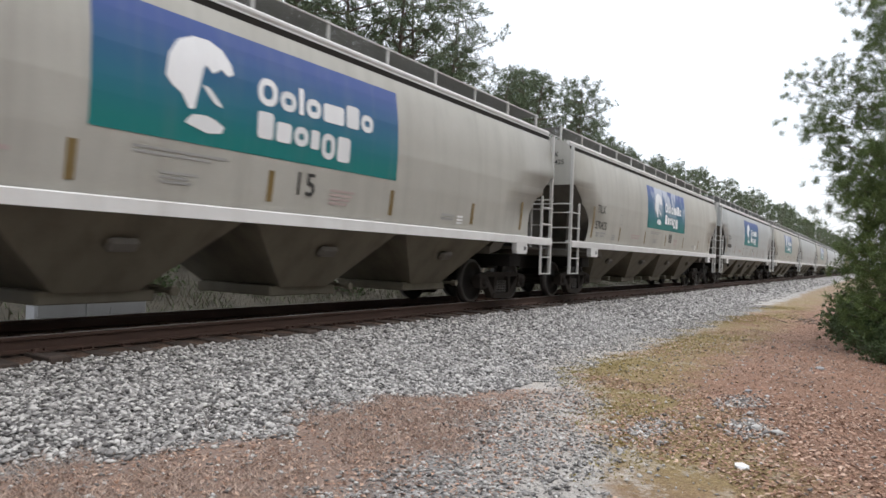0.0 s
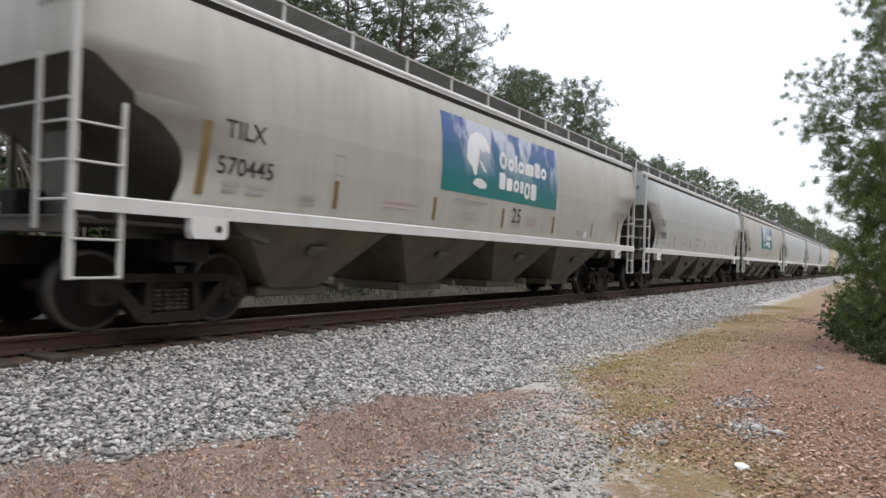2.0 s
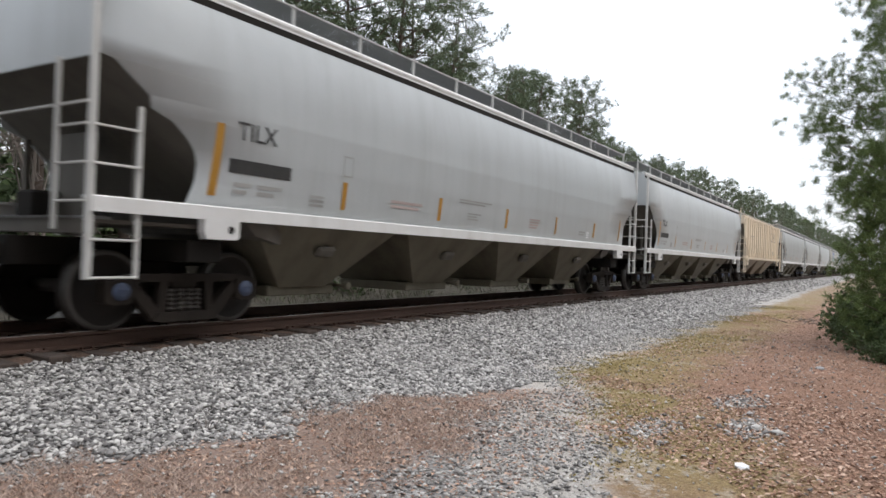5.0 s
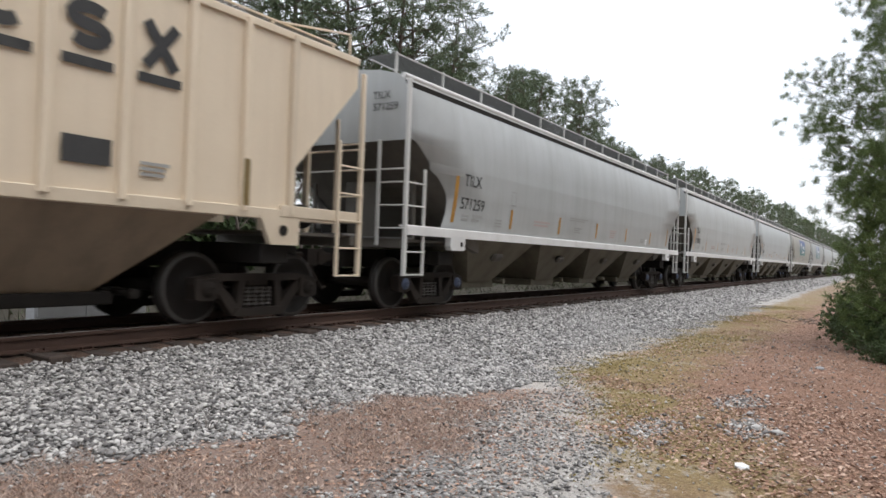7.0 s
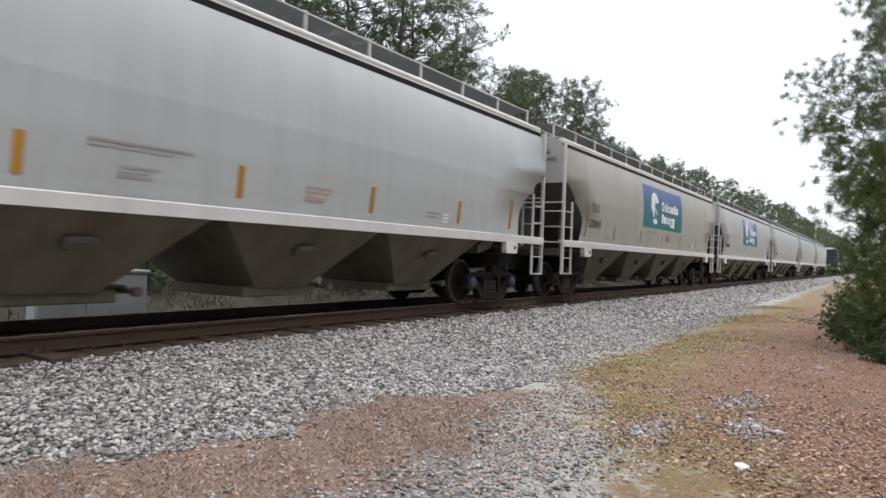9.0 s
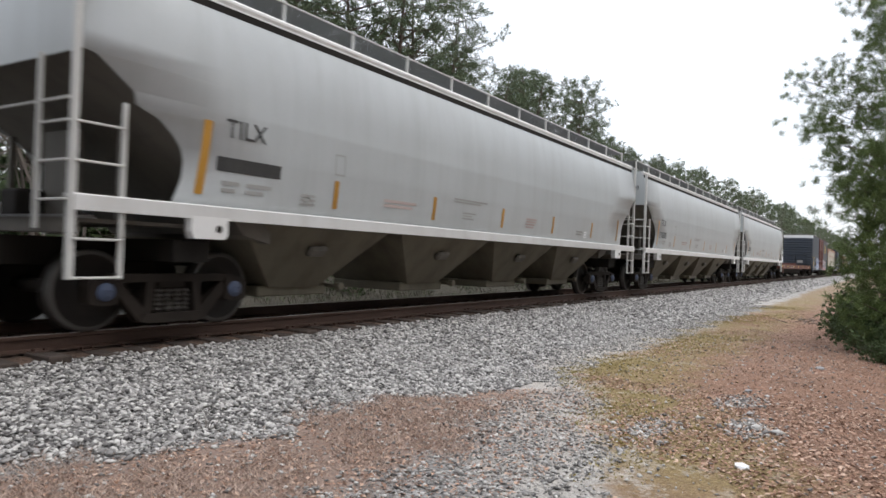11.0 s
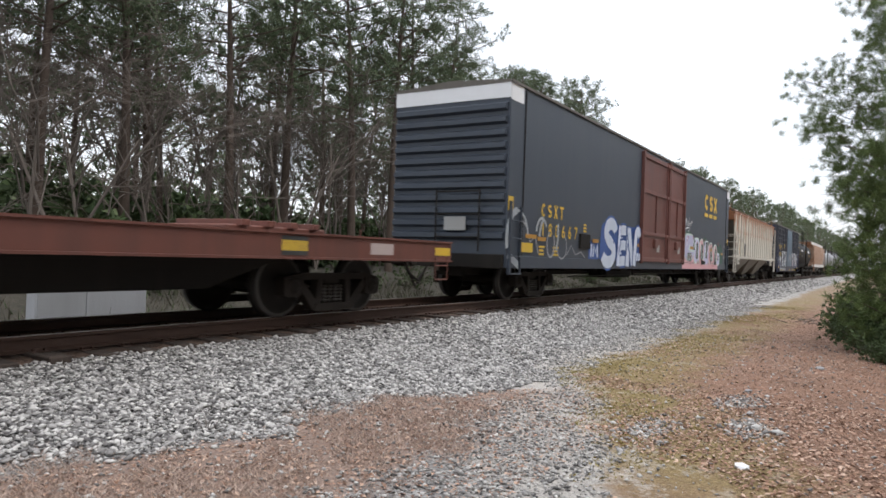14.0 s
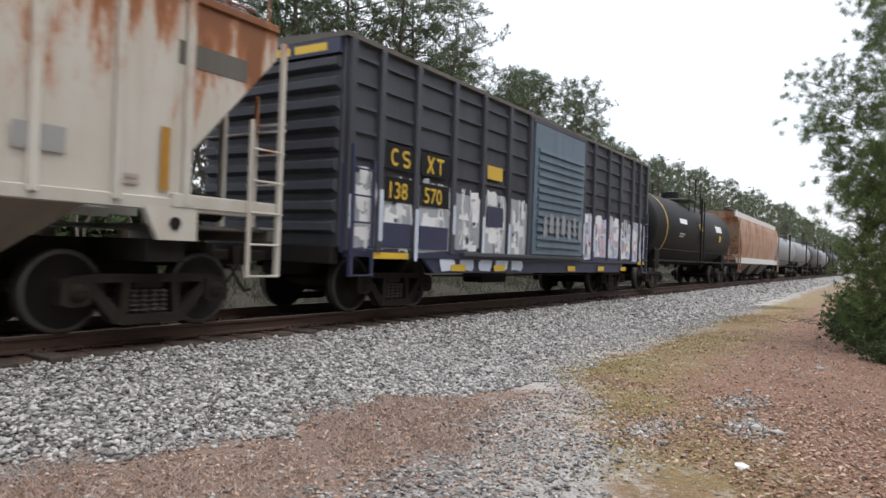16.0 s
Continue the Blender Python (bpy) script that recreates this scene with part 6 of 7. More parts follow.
def tank_car(u, L, paint, label, r=1.42, zc=2.35, rings=2, marks=False):
    car = rail_car("tank_car", u, label, "tank car", "tank cars")
    bm = BM()
    seg, prof = 32, [(0.3, 0.0), (0.34, r * 0.45), (0.46, r * 0.78), (0.68, r * 0.95), (0.95, r), (L - 0.95, r), (L - 0.68, r * 0.95), (L - 0.46, r * 0.78), (L - 0.34, r * 0.45), (L - 0.3, 0.0)]
    last = None
    for x, q in prof:
        ring = [bm.verts.new((x, max(q, 0.01) * math.cos(2 * math.pi * i / seg), zc + max(q, 0.01) * math.sin(2 * math.pi * i / seg))) for i in range(seg)]
        if last:
            for i in range(seg):
                bm.faces.new((last[i], last[(i + 1) % seg], ring[(i + 1) % seg], ring[i]))
        last = ring
    bmesh.ops.recalc_face_normals(bm, faces=bm.faces)
    part("tank", bm, paint, car, "welded cylindrical tank", True)
    for k in range(rings):
        x = 2.2 + (L - 4.4) * k / max(1, rings - 1)
        bm = BM()
        for i in range(seg):
            a, b = 2 * math.pi * i / seg, 2 * math.pi * (i + 1) / seg
            q = [bm.verts.new((x + d, (r + 0.012) * math.cos(t), zc + (r + 0.012) * math.sin(t))) for d, t in ((-0.05, a), (0.05, a), (0.05, b), (-0.05, b))]
            bm.faces.new(q)
        part("band", bm, YELLOW_SIGN if marks and k == 0 else paint, car)
    xm = L / 2
    bm = rod(BM(), (xm, 0, zc + r - 0.1), (xm, 0, zc + r + 0.42), 0.38, 16)
    part("manway", bm, paint, car)
    part("platform", box(BM(), xm - 1.1, xm + 1.1, -1.1, 1.1, zc + r + 0.02, zc + r + 0.06), GRATING, car)
    bm = BM()
    for x in (xm - 1.1, xm, xm + 1.1):
        for y in (-1.1, 1.1):
            rod(bm, (x, y, zc + r - 0.5), (x, y, zc + r + 1.0), 0.025, 6)
    for y in (-1.1, 1.1):
        for z in (0.55, 1.0):
            rod(bm, (xm - 1.1, y, zc + r + z), (xm + 1.1, y, zc + r + z), 0.02, 6)
    part("guard_rail", bm, UNDER, car)
    ladder(car, xm - 0.25, 0.9, zc + r + 0.1, zc + r, 0.4, 0.5, -1.48, False, UNDER)
    bm = BM()
    for s in (-1, 1):
        box(bm, 0.1, L - 0.1, s * 1.45 - 0.05, s * 1.45 + 0.05, 1.05, 1.12)
        rod(bm, (0.3, s * 1.45, 1.5), (L - 0.3, s * 1.45, 1.5), 0.02, 6)
    part("walk_rail", bm, UNDER, car)
    bm = box(BM(), 0, 2.8, -0.25, 0.25, 0.7, 1.1)
    box(bm, L - 2.8, L, -0.25, 0.25, 0.7, 1.1)
    for x in (1.7, L - 1.7):
        box(bm, x - 0.3, x + 0.3, -1.2, 1.2, 0.8, 1.5, 0.03)
    part("saddle", bm, UNDER, car)
    if marks:
        ty = lambda z: -math.sqrt(max(0.04, r * r - (z - zc) ** 2)) - 0.004
        bars(4.2, 2.6, (1.2,), ty, WHITE, car, 0.2)
        bars(4.1, 2.15, (0.9, 0.7), ty, INK_GREY, car, 0.06)
        side_patch("mark", 7.6, 8.2, 2.45, 2.75, ty, YELLOW_SIGN, car, 0.01, 1, 3)
        side_patch("mark", 11.2, 12.6, 2.55, 2.85, ty, WHITE, car, 0.01, 1, 3)
        side_patch("mark", 11.9, 12.3, 2.1, 2.4, ty, YELLOW_SIGN, car, 0.01, 1, 3)
    add_truck(car, 1.7)
    add_truck(car, L - 1.7)
    add_couplers(car, L)


def orange_hopper(u):
    L = 17.2
    car = rail_car("covered_hopper", u, "rusty orange covered hopper car with rounded sides", "hopper car")
    bm = BM()
    prof = [(1.30, -1.40), (1.7, -1.47), (2.3, -1.52), (2.9, -1.52), (3.4, -1.47), (3.7, -1.40), (3.72, -1.28), (4.0, -1.2)]
    rows = [(y, z, float(np.interp(z, [1.3, 1.8, 2.6, 3.2, 4.0], [1.3, 1.5, 1.0, 0.2, 0.1]))) for z, y in prof]
    rows += [(-y, z, c) for y, z, c in rows[::-1]]
    grid = [[bm.verts.new((c + (L - 2 * c) * f, y, z)) for f in (0, 0.25, 0.5, 0.75, 1)] for y, z, c in rows]
    for a, b in zip(grid, grid[1:]):
        for i in range(4):
            bm.faces.new((a[i], a[i + 1], b[i + 1], b[i]))
    bm.faces.new([g[0] for g in grid])
    bm.faces.new([g[-1] for g in grid][::-1])
    bmesh.ops.recalc_face_normals(bm, faces=bm.faces)
    part("body", bm, ORANGE_RUST, car)
    part("roof_edge", box(BM(), 0.1, L - 0.1, -1.30, -1.24, 3.72, 4.02), SILL, car, "pale upper strake")
    part("side_sill", box(BM(), 0, L, -1.50, -1.38, 1.12, 1.45, 0.01), SILL, car)
    for y in (-0.7, 0.7):
        part("running_board", box(BM(), 0.1, L - 0.1, y - 0.3, y + 0.3, 4.15, 4.18), GRATING, car)
    for k in range(3):
        b = part("discharge_bay", bay_bm(4.2, 1.4, 1.3, 0.42, 1.36, 0.7), GRIME_SHADE, car)
        b.location = (2.3 + 4.2 * k, 0, 0)
    under_gear(car, L)
    ladder(car, 0.0, 0.62, 3.6, 2.5, 0.4, 0.5, material=ORANGE_RUST)
    ladder(car, L, 0.62, 3.6, 2.5, 0.4, -0.5, material=ORANGE_RUST)
    add_truck(car, 1.7)
    add_truck(car, L - 1.7)
    add_couplers(car, L)


flatcar()
big_boxcar()
small_boxcar()
tank_car(431.9, 15.9, BLACK, "black tank car with pale markings", marks=True)
orange_hopper(448.8)
tank_car(467.1, 14.4, TANK_GREY, "weathered grey steel tank car", r=1.35)
tank_car(482.6, 14.4, TANK_GREY, "weathered grey steel tank car", r=1.35)
tank_car(498.1, 14.4, TANK_DARK, "grimy dark violet steel tank car", r=1.45)
tank_car(513.6, 14.4, TANK_GREY, "weathered grey steel tank car", r=1.35)
tank_car(529.1, 14.4, BLACK, "grimy black steel tank car")
tank_car(544.6, 14.4, TANK_DARK, "grimy dark violet steel tank car")


# ---------- beyond the track ----------
def cabinet():
    cab = tagged(new("trackside_cabinet"), "pale grey concrete trackside cabinet in the weeds", "cabinet")
    cab.location = (6.2, 11.9, -0.78)
    part("housing", box(BM(), 0, 2.08, 0, 0.3, 0, 1.22, 0.02), CONCRETE, cab)
    part("lid", box(BM(), -0.04, 2.12, -0.04, 0.34, 1.22, 1.28, 0.015), CONCRETE, cab)
    # two flat panels in two greys stand for differently lit box faces
    part("door_leaf", box(BM(), 0.03, 0.86, -0.025, 0.004, 0.05, 1.19, 0.006), FACE_TONE, cab)
    part("door_leaf", box(BM(), 0.88, 2.05, -0.02, 0.004, 0.05, 1.19, 0.006), CONCRETE, cab)


cabinet()


class Wood:
    """Gathers limbs and needles as arrays of triangles and quads."""

    def __init__(self, seed):
        self.rng = np.random.default_rng(seed)
        self.lv = []
        self.wood = {"trunk": ([], []), "branch": ([], [])}

    def limb(self, pts, r0, r1, seg=6):
        pts = [np.array(p, float) for p in pts]
        vs, fs = self.wood["trunk" if seg > 5 else "branch"]
        start = len(vs)
        for k, p in enumerate(pts):
            d = pts[min(k + 1, len(pts) - 1)] - pts[max(k - 1, 0)]
            d /= np.linalg.norm(d) + 1e-9
            s = np.cross(d, (0.3, 0.9, 0.2))
            s /= np.linalg.norm(s) + 1e-9
            t = np.cross(d, s)
            r = r0 + (r1 - r0) * k / (len(pts) - 1)
            for i in range(seg):
                a = 2 * math.pi * i / seg
                vs.append(tuple(p + r * (math.cos(a) * s + math.sin(a) * t)))
        for k in range(len(pts) - 1):
            for i in range(seg):
                a, b = start + k * seg + i, start + k * seg + (i + 1) % seg
                fs.append((a, b, b + seg, a + seg))

    def tuft(self, at, axis, needles, length, width):
        """Needles that stand out round a twig's end."""
        rng = self.rng
        d = rng.normal(0, 1, (needles, 3)) + np.asarray(axis) * 0.9
        d /= np.linalg.norm(d, axis=1)[:, None]
        s = np.cross(d, rng.normal(0, 1, (needles, 3)))
        s /= np.linalg.norm(s, axis=1)[:, None] + 1e-9
        base = np.asarray(at) + rng.normal(0, length * 0.18, (needles, 3))
        ln = length * rng.uniform(0.6, 1.1, (needles, 1))
        self.lv.append(np.stack([base - s * width, base + s * width, base + d * ln], 1).reshape(-1, 3))

    def finish(self, name, bark, leaf, label, category):
        ob = tagged(new(name), label, category)
        for key, (vs, fs) in self.wood.items():
            if vs:
                me = bpy.data.meshes.new(key)
                me.from_pydata(vs, [], fs)
                me.materials.append(bark)
                me.polygons.foreach_set("use_smooth", [True] * len(me.polygons))
                o = new(key, me)
                o.parent = ob
                if key == "branch":
                    o["kind"] = "stuff"
        if self.lv:
            v = np.concatenate(self.lv)
            me = bpy.data.meshes.new("crown")
            fill(me, v, np.arange(len(v)).reshape(-1, 3))
            me.materials.append(leaf)
            o = new("crown", me)
            o.parent = ob
        return ob


def pine(seed, height, low=0.3, limbs=54, tufts=11, needles=6, needle=0.45, width=0.04, leaf=None, spread=3.0, label="tall pine with grey-green needles and a bare lower trunk"):
    w = Wood(seed)
    rng = w.rng
    bend = rng.normal(0, 0.25, 2)
    spine = lambda h: np.array([bend[0] * (h / height) ** 2 * 2, bend[1] * (h / height) ** 2 * 2, h])
    w.limb([spine(height * k / 8) for k in range(9)], 0.012 * height + 0.02, 0.02, 8)
    for k in range(limbs):
        f = low + (1 - low) * (k + rng.uniform(0, 1)) / limbs
        h = f * height
        crown = (f - low) / (1 - low)
        ln = spread * (0.22 + 0.85 * math.sin(math.pi * (0.25 + crown * 0.66))) * rng.uniform(0.5, 1.1)
        a = k * 2.4 + rng.uniform(-0.5, 0.5)
        out = np.array([math.cos(a), math.sin(a), 0])
        p0 = spine(h)
        rise = rng.uniform(0.05, 0.5) * ln
        pts = [p0, p0 + out * ln * 0.5 + (0, 0, rise * 0.35), p0 + out * ln + (0, 0, rise)]
        w.limb(pts, 0.012 + 0.012 * ln, 0.008, 3)
        bare = crown < 0.12 and rng.uniform() < 0.7
        if bare:
            continue
        # needles stand in clumps at the ends of the side shoots
        for q in range(tufts):
            if q % 3 == 0:
                g = rng.uniform(0.35, 1.05)
                side = np.cross(out, (0, 0, 1)) * rng.normal(0, 0.2) * ln
                clump = p0 + out * ln * g + np.array((0, 0, rise * g * g)) + side + (0, 0, rng.normal(0.05, 0.12))
            at = clump + rng.normal(0, 0.13, 3)
            w.tuft(at, out * 0.4 + np.array((0, 0, 0.7)), needles, needle, width)
    for q in range(10):
        w.tuft(spine(height) + rng.normal(0, 0.25, 3), (0, 0, 1), needles, needle, width)
    # dead stubs on the lower trunk
    for k in range(12):
        h = rng.uniform(0.02, max(low, 0.1)) * height
        a = rng.uniform(0, 6.28)
        ln = rng.uniform(0.4, 1.8)
        w.limb([spine(h), spine(h) + np.array((math.cos(a) * ln, math.sin(a) * ln, rng.uniform(-0.2, 0.3)))], 0.02, 0.006, 4)
    return w.finish("pine_tree", BARK, leaf or NEEDLES, label, "tree")


def bare_tree(seed, height, label="leafless brown understorey tree with thin twigs"):
    w = Wood(seed)
    rng = w.rng

    def grow(p, d, ln, r, depth):
        mid = p + d * ln * 0.5 + rng.normal(0, 0.07 * ln, 3)
        end = p + d * ln + rng.normal(0, 0.08 * ln, 3)
        w.limb([p, mid, end] if depth < 3 else [p, end], r, r * 0.6, 3 if depth else 6)
        if depth >= 4:
            return
        for k in range((5, 3, 3, 4)[depth]):
            q = d * 0.9 + rng.normal(0, 0.5, 3)
            q[2] = abs(q[2]) * 0.75
            q /= np.linalg.norm(q)
            grow(p + (end - p) * rng.uniform(0.4, 1.0), q, ln * rng.uniform(0.5, 0.78), max(0.006, r * 0.5), depth + 1)

    for s in range(2):
        d = np.array([rng.normal(0, 0.14), rng.normal(0, 0.14), 1.0])
        grow(np.array([0.0, 0.0, 0.0]), d / np.linalg.norm(d), height * 0.42, 0.02 + 0.0045 * height, 0)
    return w.finish("bare_tree", TWIG, SHRUB, label, "tree")


def bush(seed, size, leaf, label, leaves=2600, length=0.07, width=0.022):
    w = Wood(seed)
    rng = w.rng
    for k in range(22):
        a, e = rng.uniform(0, 6.28), rng.uniform(0.25, 1.35)
        ln = size * rng.uniform(0.5, 1.0)
        d = np.array([math.cos(a) * math.cos(e), math.sin(a) * math.cos(e), math.sin(e)])
        w.limb([(0, 0, 0), tuple(d * ln * 0.5 + rng.normal(0, 0.05, 3)), tuple(d * ln)], 0.018, 0.004, 4)
        for q in range(leaves // (22 * 8)):
            g = rng.uniform(0.25, 1.05)
            w.tuft(d * ln * g + rng.normal(0, 0.11 * size, 3), d, 8, length, width)
    return w.finish("bush", TWIG, leaf, label, "bush")


def planted(ob, x, y, turn, scale=1.0, lean=0.0):
    ob.matrix_basis = pose(x, y, float(ground_z(x, y)) - 0.05, lean, 0, turn) @ Matrix.Scale(scale, 4)
    return ob


def forest():
    rng = random.Random(12)
    near = ((15.0, 0.36), (16.0, 0.45), (13.5, 0.28), (14.5, 0.40))
    kinds = [pine(100 + k, h, lo, 58, 18, 9, 0.36, 0.02) for k, (h, lo) in enumerate(near)]
    plain = [pine(120 + k, h, lo, 46, 8, 6, 0.44, 0.042, label="distant pine in the closed edge of the wood") for k, (h, lo) in enumerate(((14.0, 0.34), (15.0, 0.40), (12.5, 0.22)))]
    deep = [pine(130 + k, 13.0, 0.04, 50, 9, 5, 0.6, 0.09, label="dense pine deep in the wood") for k in range(2)]
    tall = {}
    for pool, hs in ((kinds, [h for h, lo in near]), (plain, (14.0, 15.0, 12.5)), (deep, (13.0, 13.0))):
        tall.update(zip(pool, hs))
    bares = [bare_tree(200 + k, h) for k, h in enumerate((9.0, 7.5, 10.5))]
    used = set()

    def put(pool, x, y, s, lean=0, high=0.0):
        k = rng.randrange(len(pool))
        ob = pool[k]
        if high:
            s = high / tall[ob]
        turn = rng.uniform(0, 360)
        if ob in used:
            m = pose(x, y, float(ground_z(x, y)) - 0.05, lean, 0, turn)
            c = copy_thing(ob, m)
            c.scale = (s, s, s)
        else:
            used.add(ob)
            planted(ob, x, y, turn, s)

    # edge of the wood, with its rising and falling tops, then the rows behind it
    x = 4.0
    while x < 620:
        top = float(np.interp(x, [0, 29, 32.5, 34.5, 39, 46, 56, 69, 97, 147, 257, 620], [15.0, 16.2, 15.0, 11.2, 13.0, 14.6, 13.6, 12.0, 13.0, 15.2, 16.4, 22.0]))
        put(kinds if x < 80 else plain, x, 21.0 + rng.uniform(-1.5, 1.5), 1, 0, top * rng.uniform(0.9, 1.03))
        x += rng.uniform(1.7, 2.9) * (1 + x / 120)
    for row, (y, gap) in enumerate(((26, 2.8), (32, 3.6))):
        x = 6.0 + 2 * row
        while x < 240:
            put(kinds if y < 28 and x < 50 else plain, x, y + rng.uniform(-2.5, 2.5), rng.uniform(0.85, 1.02) * (0.93 if x > 60 else 1.0))
            x += gap * rng.uniform(0.7, 1.4) * (1 + x / 110)
    x = 4.0
    while x < 150:
        put(deep, x, 50 + rng.uniform(-3, 3), rng.uniform(0.85, 1.1))
        x += 2.6 * rng.uniform(0.7, 1.3) * (1 + x / 90)
    x = 5.0
    while x < 130:
        put(bares, x, 18.6 + rng.uniform(-1.5, 5.0), rng.uniform(0.75, 1.2) * (0.9 if x > 40 else 1.0))
        x += rng.uniform(0.5, 1.1) * (1 + x / 45)
    # undergrowth that closes the wood near the ground
    low = [bush(310 + k, 1.6, SHRUB, "dark evergreen undergrowth in the wood", 1800, 0.26, 0.08) for k in range(2)]
    x = 4.0
    while x < 130:
        put(low, x, 44 + rng.uniform(-2, 2), rng.uniform(2.2, 3.2))
        x += 2.6 * rng.uniform(0.7, 1.3) * (1 + x / 90)
    for y, gap in ((23, 2.4), (29, 2.6), (36, 3.2)):
        x = 5.0
        while x < 200:
            put(low, x, y + rng.uniform(-2, 2), rng.uniform(0.8, 1.9))
            x += gap * rng.uniform(0.6, 1.4) * (1 + x / 70)
    # the camera's side: mostly unseen trees, beside and behind, added to block low sky
    for pool, y, gap, x0, x1 in ((plain, -6.0, 4.5, 26, 260), (deep, -11.5, 4.2, 30, 200), (deep, -8.0, 2.6, -34, 30), (plain, -12.0, 3.4, -34, 30)):
        x = x0
        while x < x1:
            put(pool, x, y + rng.uniform(-1.5, 1.0) - (2 if 20 < x < 60 else 0), rng.uniform(0.9, 1.1))
            x += gap * rng.uniform(0.8, 1.3) * (1 + max(x, 0) / 200)


forest()


def trackside_brush():
    rng = random.Random(3)
    b = bush(301, 1.3, SHRUB, "dull green shrub on the far bank")
    planted(b, 9.5, 16.2, 0)
    for k in range(16):
        x = 12 + k * 5.5 + rng.uniform(-2, 2)
        planted(copy_thing(b, Matrix()), x, 15.6 + rng.uniform(-1, 1.5), rng.uniform(0, 360), rng.uniform(0.7, 1.3))


trackside_brush()


def near_pine():
    """The pine that overhangs the lane, a young pine before it, and the shrubs at its foot."""
    w = Wood(77)
    rng = w.rng
    base = np.array([17.0, -1.5, -0.55])
    w.limb([base + (0, 0.02 * k, 1.25 * k) for k in range(9)], 0.15, 0.05, 10)
    # (height, reach towards the track, along the track, tufts)
    for h, dy, dx, n in ((2.4, 2.4, -1.0, 40), (2.9, 2.7, -0.2, 46), (3.3, 2.5, 0.5, 46), (3.7, 2.6, -0.8, 44), (4.3, 3.1, 0.0, 50), (4.6, 2.6, -1.0, 40),
                         (4.95, 3.3, 0.3, 54), (5.5, 1.9, 0.5, 40), (5.9, 2.1, -0.5, 40), (6.4, 2.3, 0.2, 46), (7.0, 2.3, -0.9, 40), (2.1, 1.9, -1.8, 44), (3.2, 1.9, -1.9, 44), (4.2, 1.8, -2.0, 40), (5.0, 1.7, -2.0, 40),
                         (6.0, 1.7, -1.8, 36), (6.8, 1.8, -1.2, 36), (1.6, 2.2, 0.0, 40), (1.0, 2.1, 0.4, 40)):
        p0 = base + (0, 0, h + 0.2)
        reach = np.array([dx, dy, 0.15 + rng.uniform(-0.15, 0.3)])
        w.limb([p0, p0 + reach * 0.3 + (0, 0, 0.06), p0 + reach * 0.55 + (0, 0, -0.08), p0 + reach * 0.78], 0.035, 0.004, 5)
        for q in range(int(n * 0.6)):
            g = rng.uniform(0.3, 1.0) ** 0.7
            shoot = p0 + reach * g + np.array([rng.normal(0, 0.36), rng.normal(-0.05, 0.2), rng.normal(0.05, 0.24)])
            w.limb([p0 + reach * max(0.1, g - 0.18), shoot], 0.008, 0.003, 3)
            for j in range(4):
                w.tuft(shoot + rng.normal(0, 0.09, 3), (0, 0.4, 0.5), 44, 0.16, 0.0042)
    # bare twigs that reach past the needles
    for k in range(12):
        p0 = base + (rng.uniform(-1, 0.5), rng.uniform(1.6, 2.4), rng.uniform(2.4, 5.2))
        w.limb([p0, p0 + np.array([0.0, rng.uniform(0.5, 0.9), rng.uniform(-0.3, 0.25)])], 0.006, 0.003, 3)
    w.finish("pine_tree", BARK, NEEDLES_NEAR, "near pine with bright green needles overhanging the lane", "tree")
    w = Wood(78)
    rng = w.rng
    base = np.array([15.4, -0.12, -0.56])
    w.limb([base + (0, 0, 0.5 * k) for k in range(8)], 0.05, 0.015, 8)
    for k in range(64):
        h = 0.15 + 3.6 * (k + rng.uniform(0, 1)) / 64
        ln = (1.05 - 0.10 * h) * rng.uniform(0.65, 1.1)
        a = k * 2.4
        out = np.array([math.cos(a) * ln, math.sin(a) * ln, 0.25 * ln])
        p0 = base + (0, 0, h)
        w.limb([p0, p0 + out], 0.014, 0.005, 4)
        for q in range(17):
            g = rng.uniform(0.25, 1.05)
            w.tuft(p0 + out * g + rng.normal(0, 0.10, 3), out * 0.3 + np.array((0, 0, 0.5)), 34, 0.15, 0.0055)
    w.finish("pine_tree", BARK, NEEDLES_NEAR, "young bushy pine with bright green needles", "tree")
    b = bush(302, 1.0, SHRUB, "dense dark green shrub under the pine", 8000, 0.075, 0.018)
    planted(b, 15.2, 0.0, 0, 1.0)
    for x, y, s in ((16.8, 0.08, 1.1), (14.0, -0.45, 0.85), (18.6, 0.22, 1.15), (12.6, -0.75, 0.6), (20.5, 0.1, 1.1), (16.0, -0.7, 1.4), (11.4, -0.8, 0.35), (23.0, 0.2, 1.3)):
        planted(copy_thing(b, Matrix()), x, y, 70 * x, s)


near_pine()


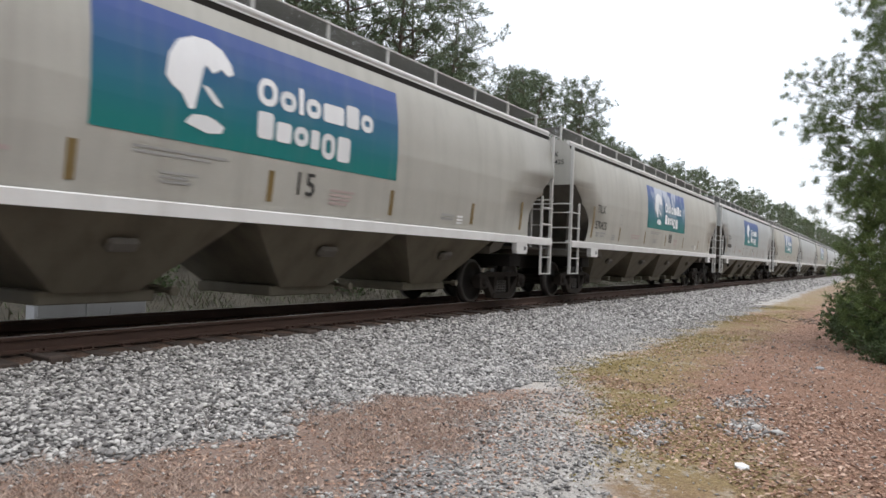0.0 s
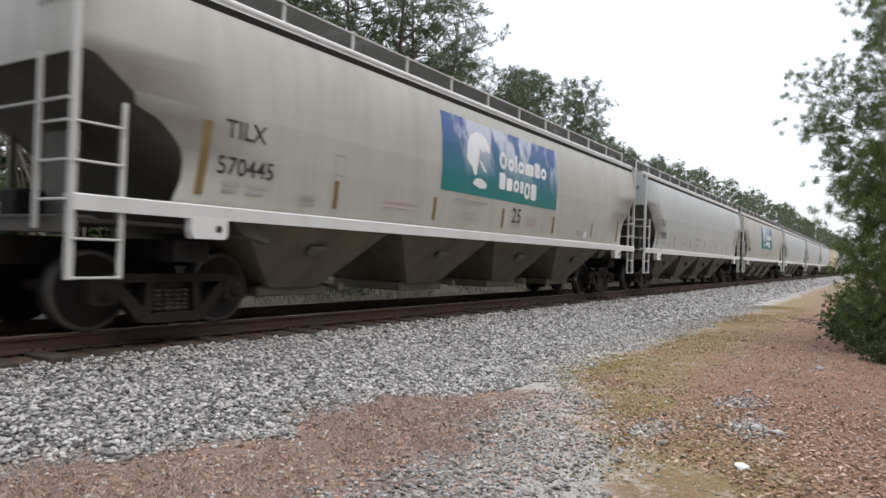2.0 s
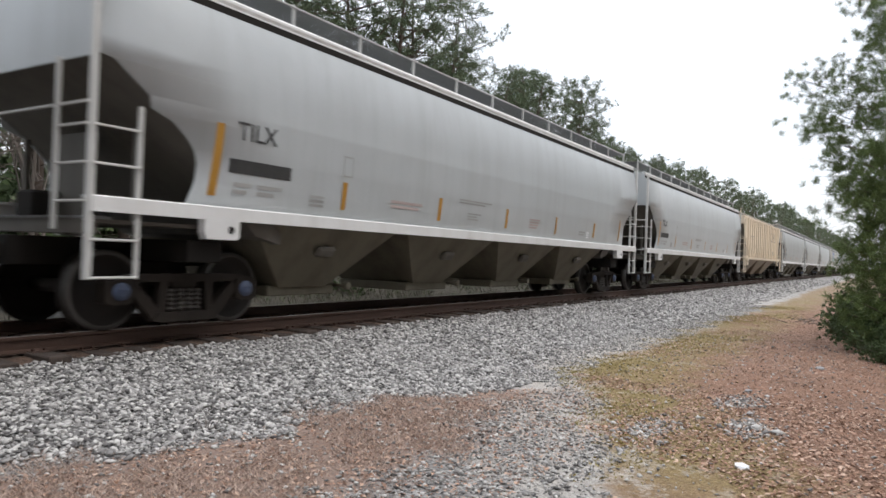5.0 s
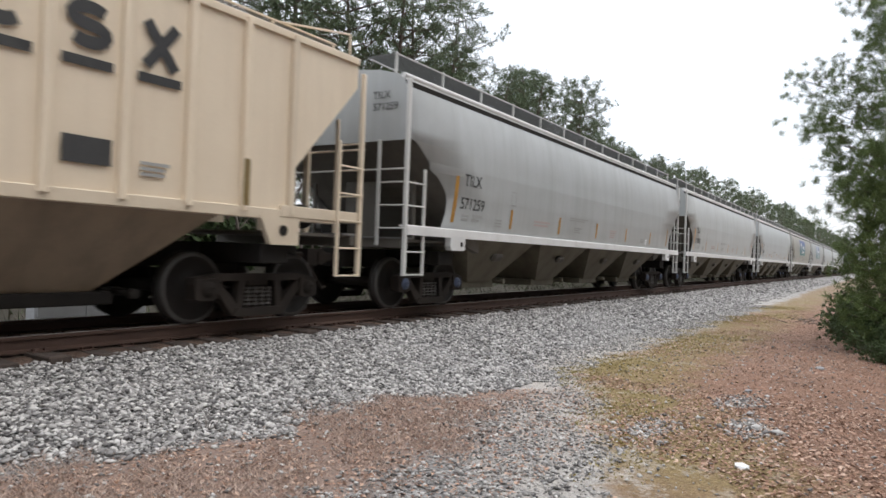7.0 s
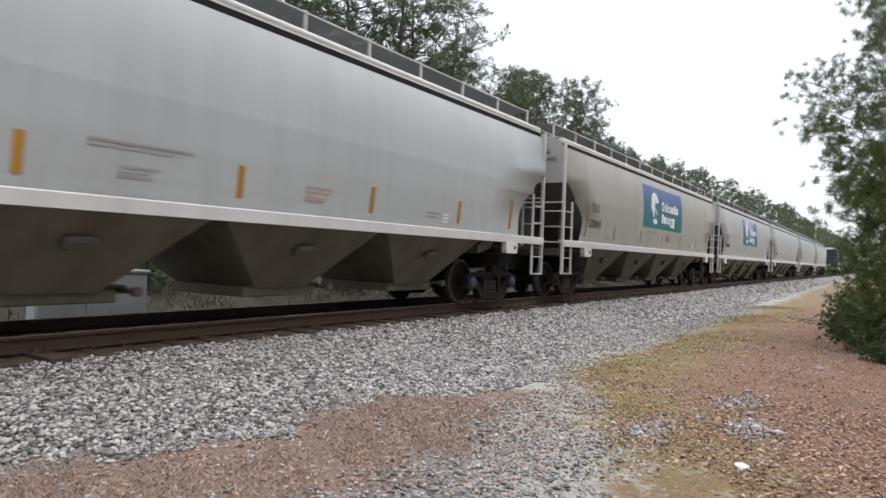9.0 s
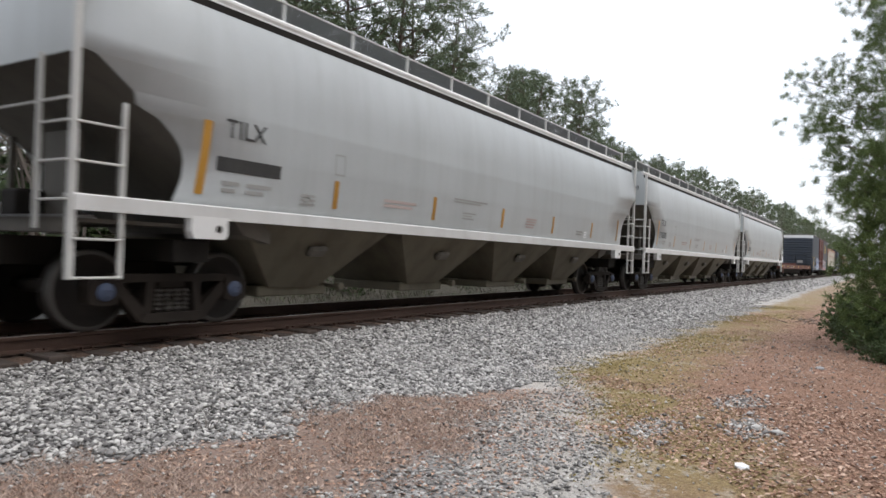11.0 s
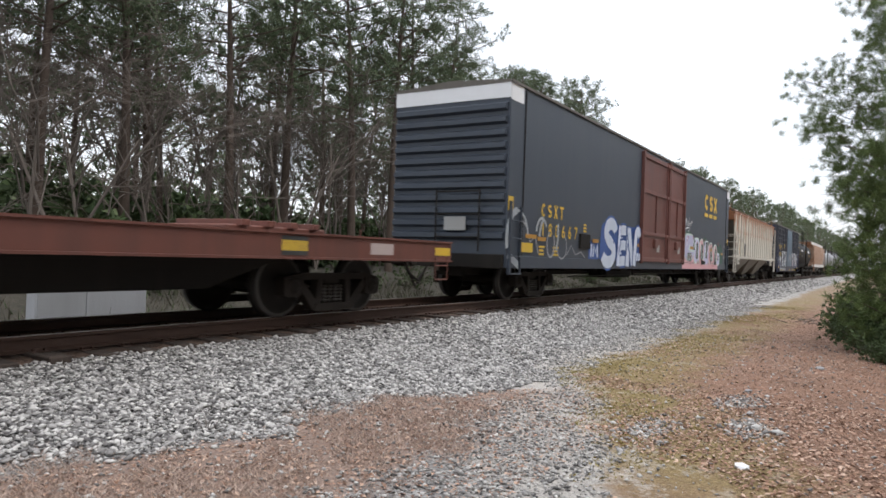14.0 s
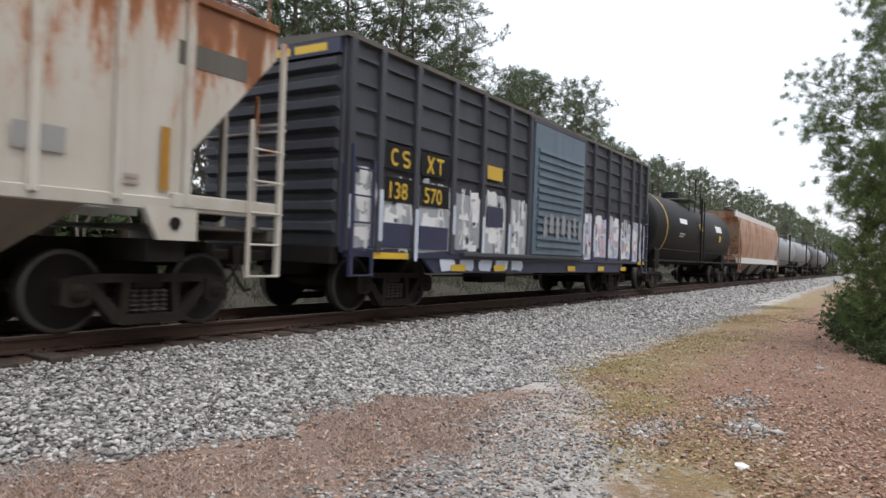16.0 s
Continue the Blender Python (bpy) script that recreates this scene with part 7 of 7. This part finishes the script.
def twig_pile():
    w = Wood(9)
    rng = w.rng
    for k in range(26):
        p = np.array([rng.normal(22.0, 0.9), rng.normal(1.6, 0.25), GZ + rng.uniform(0.02, 0.12)])
        a = rng.uniform(0, 6.28)
        ln = rng.uniform(0.3, 1.0)
        w.limb([p, p + np.array([math.cos(a) * ln, math.sin(a) * ln * 0.5, rng.uniform(0, 0.15)])], 0.012, 0.004, 4)
    ob = w.finish("branch_pile", TWIG, SHRUB, "fallen dead branches lying on the straw", "branches")
    # weed stalks in the gravel
    for x, y, h in ((9.7, 4.8, 0.3), (8.9, 5.05, 0.13), (8.75, 5.15, 0.1), (3.9, 4.72, 0.2), (5.2, 4.6, 0.08)):
        w = Wood(int(x * 10))
        for k in range(14):
            a, e = w.rng.uniform(0, 6.28), w.rng.uniform(0.4, 1.4)
            d = np.array([math.cos(a) * math.cos(e), math.sin(a) * math.cos(e), math.sin(e)]) * h * w.rng.uniform(0.5, 1)
            w.limb([(0, 0, 0), tuple(d)], 0.004, 0.002, 3)
        planted(w.finish("dead_weed", TWIG, SHRUB, "small dead weed standing in the gravel", "weed"), x, y, 0)
    # pale lumps on the straw; the white one stands for a crumpled wrapper
    for x, y, s in ((5.75, 0.86, 0.06), (9.3, 1.35, 0.05), (12.0, 0.76, 0.07)):
        bm = BM()
        bmesh.ops.create_icosphere(bm, subdivisions=1, radius=s)
        for v in bm.verts:
            v.co = Vector((v.co.x * 1.3, v.co.y, v.co.z * 0.45)) + Vector((random.uniform(-1, 1), random.uniform(-1, 1), 0)) * s * 0.25
        o = part("pale_rock", bm, WHITE if s == 0.06 else CONCRETE, None, "pale flat stone lying on the straw")
        tagged(o, "", "stone")
        o.location = (x, y, float(ground_z(x, y)) + s * 0.25)


twig_pile()


# ---------- the train rolls past ----------
def rolled(t):
    """How far the train has come after t seconds."""
    even = (((-1.941753e-04 * t + 4.125011e-03) * t + -3.739560e-02) * t + 25.819178) * t + -0.0309
    # small unevenness of its speed
    slack = np.interp(t, [0, 1.5, 3.5, 4.2, 7, 9, 12.5, 13.2, 14, 14.4, 15.2, 16], [0.03, -0.05, -0.03, -0.07, 0.08, 0.06, -0.12, -0.05, 0.12, 0.12, 0.0, -0.06])
    return float(even + slack)


def motions():
    for car, u in CARS:
        walk(car, [(k * 0.5, pose(u - rolled(k * 0.5), YC, 0)) for k in range(33)])


motions()
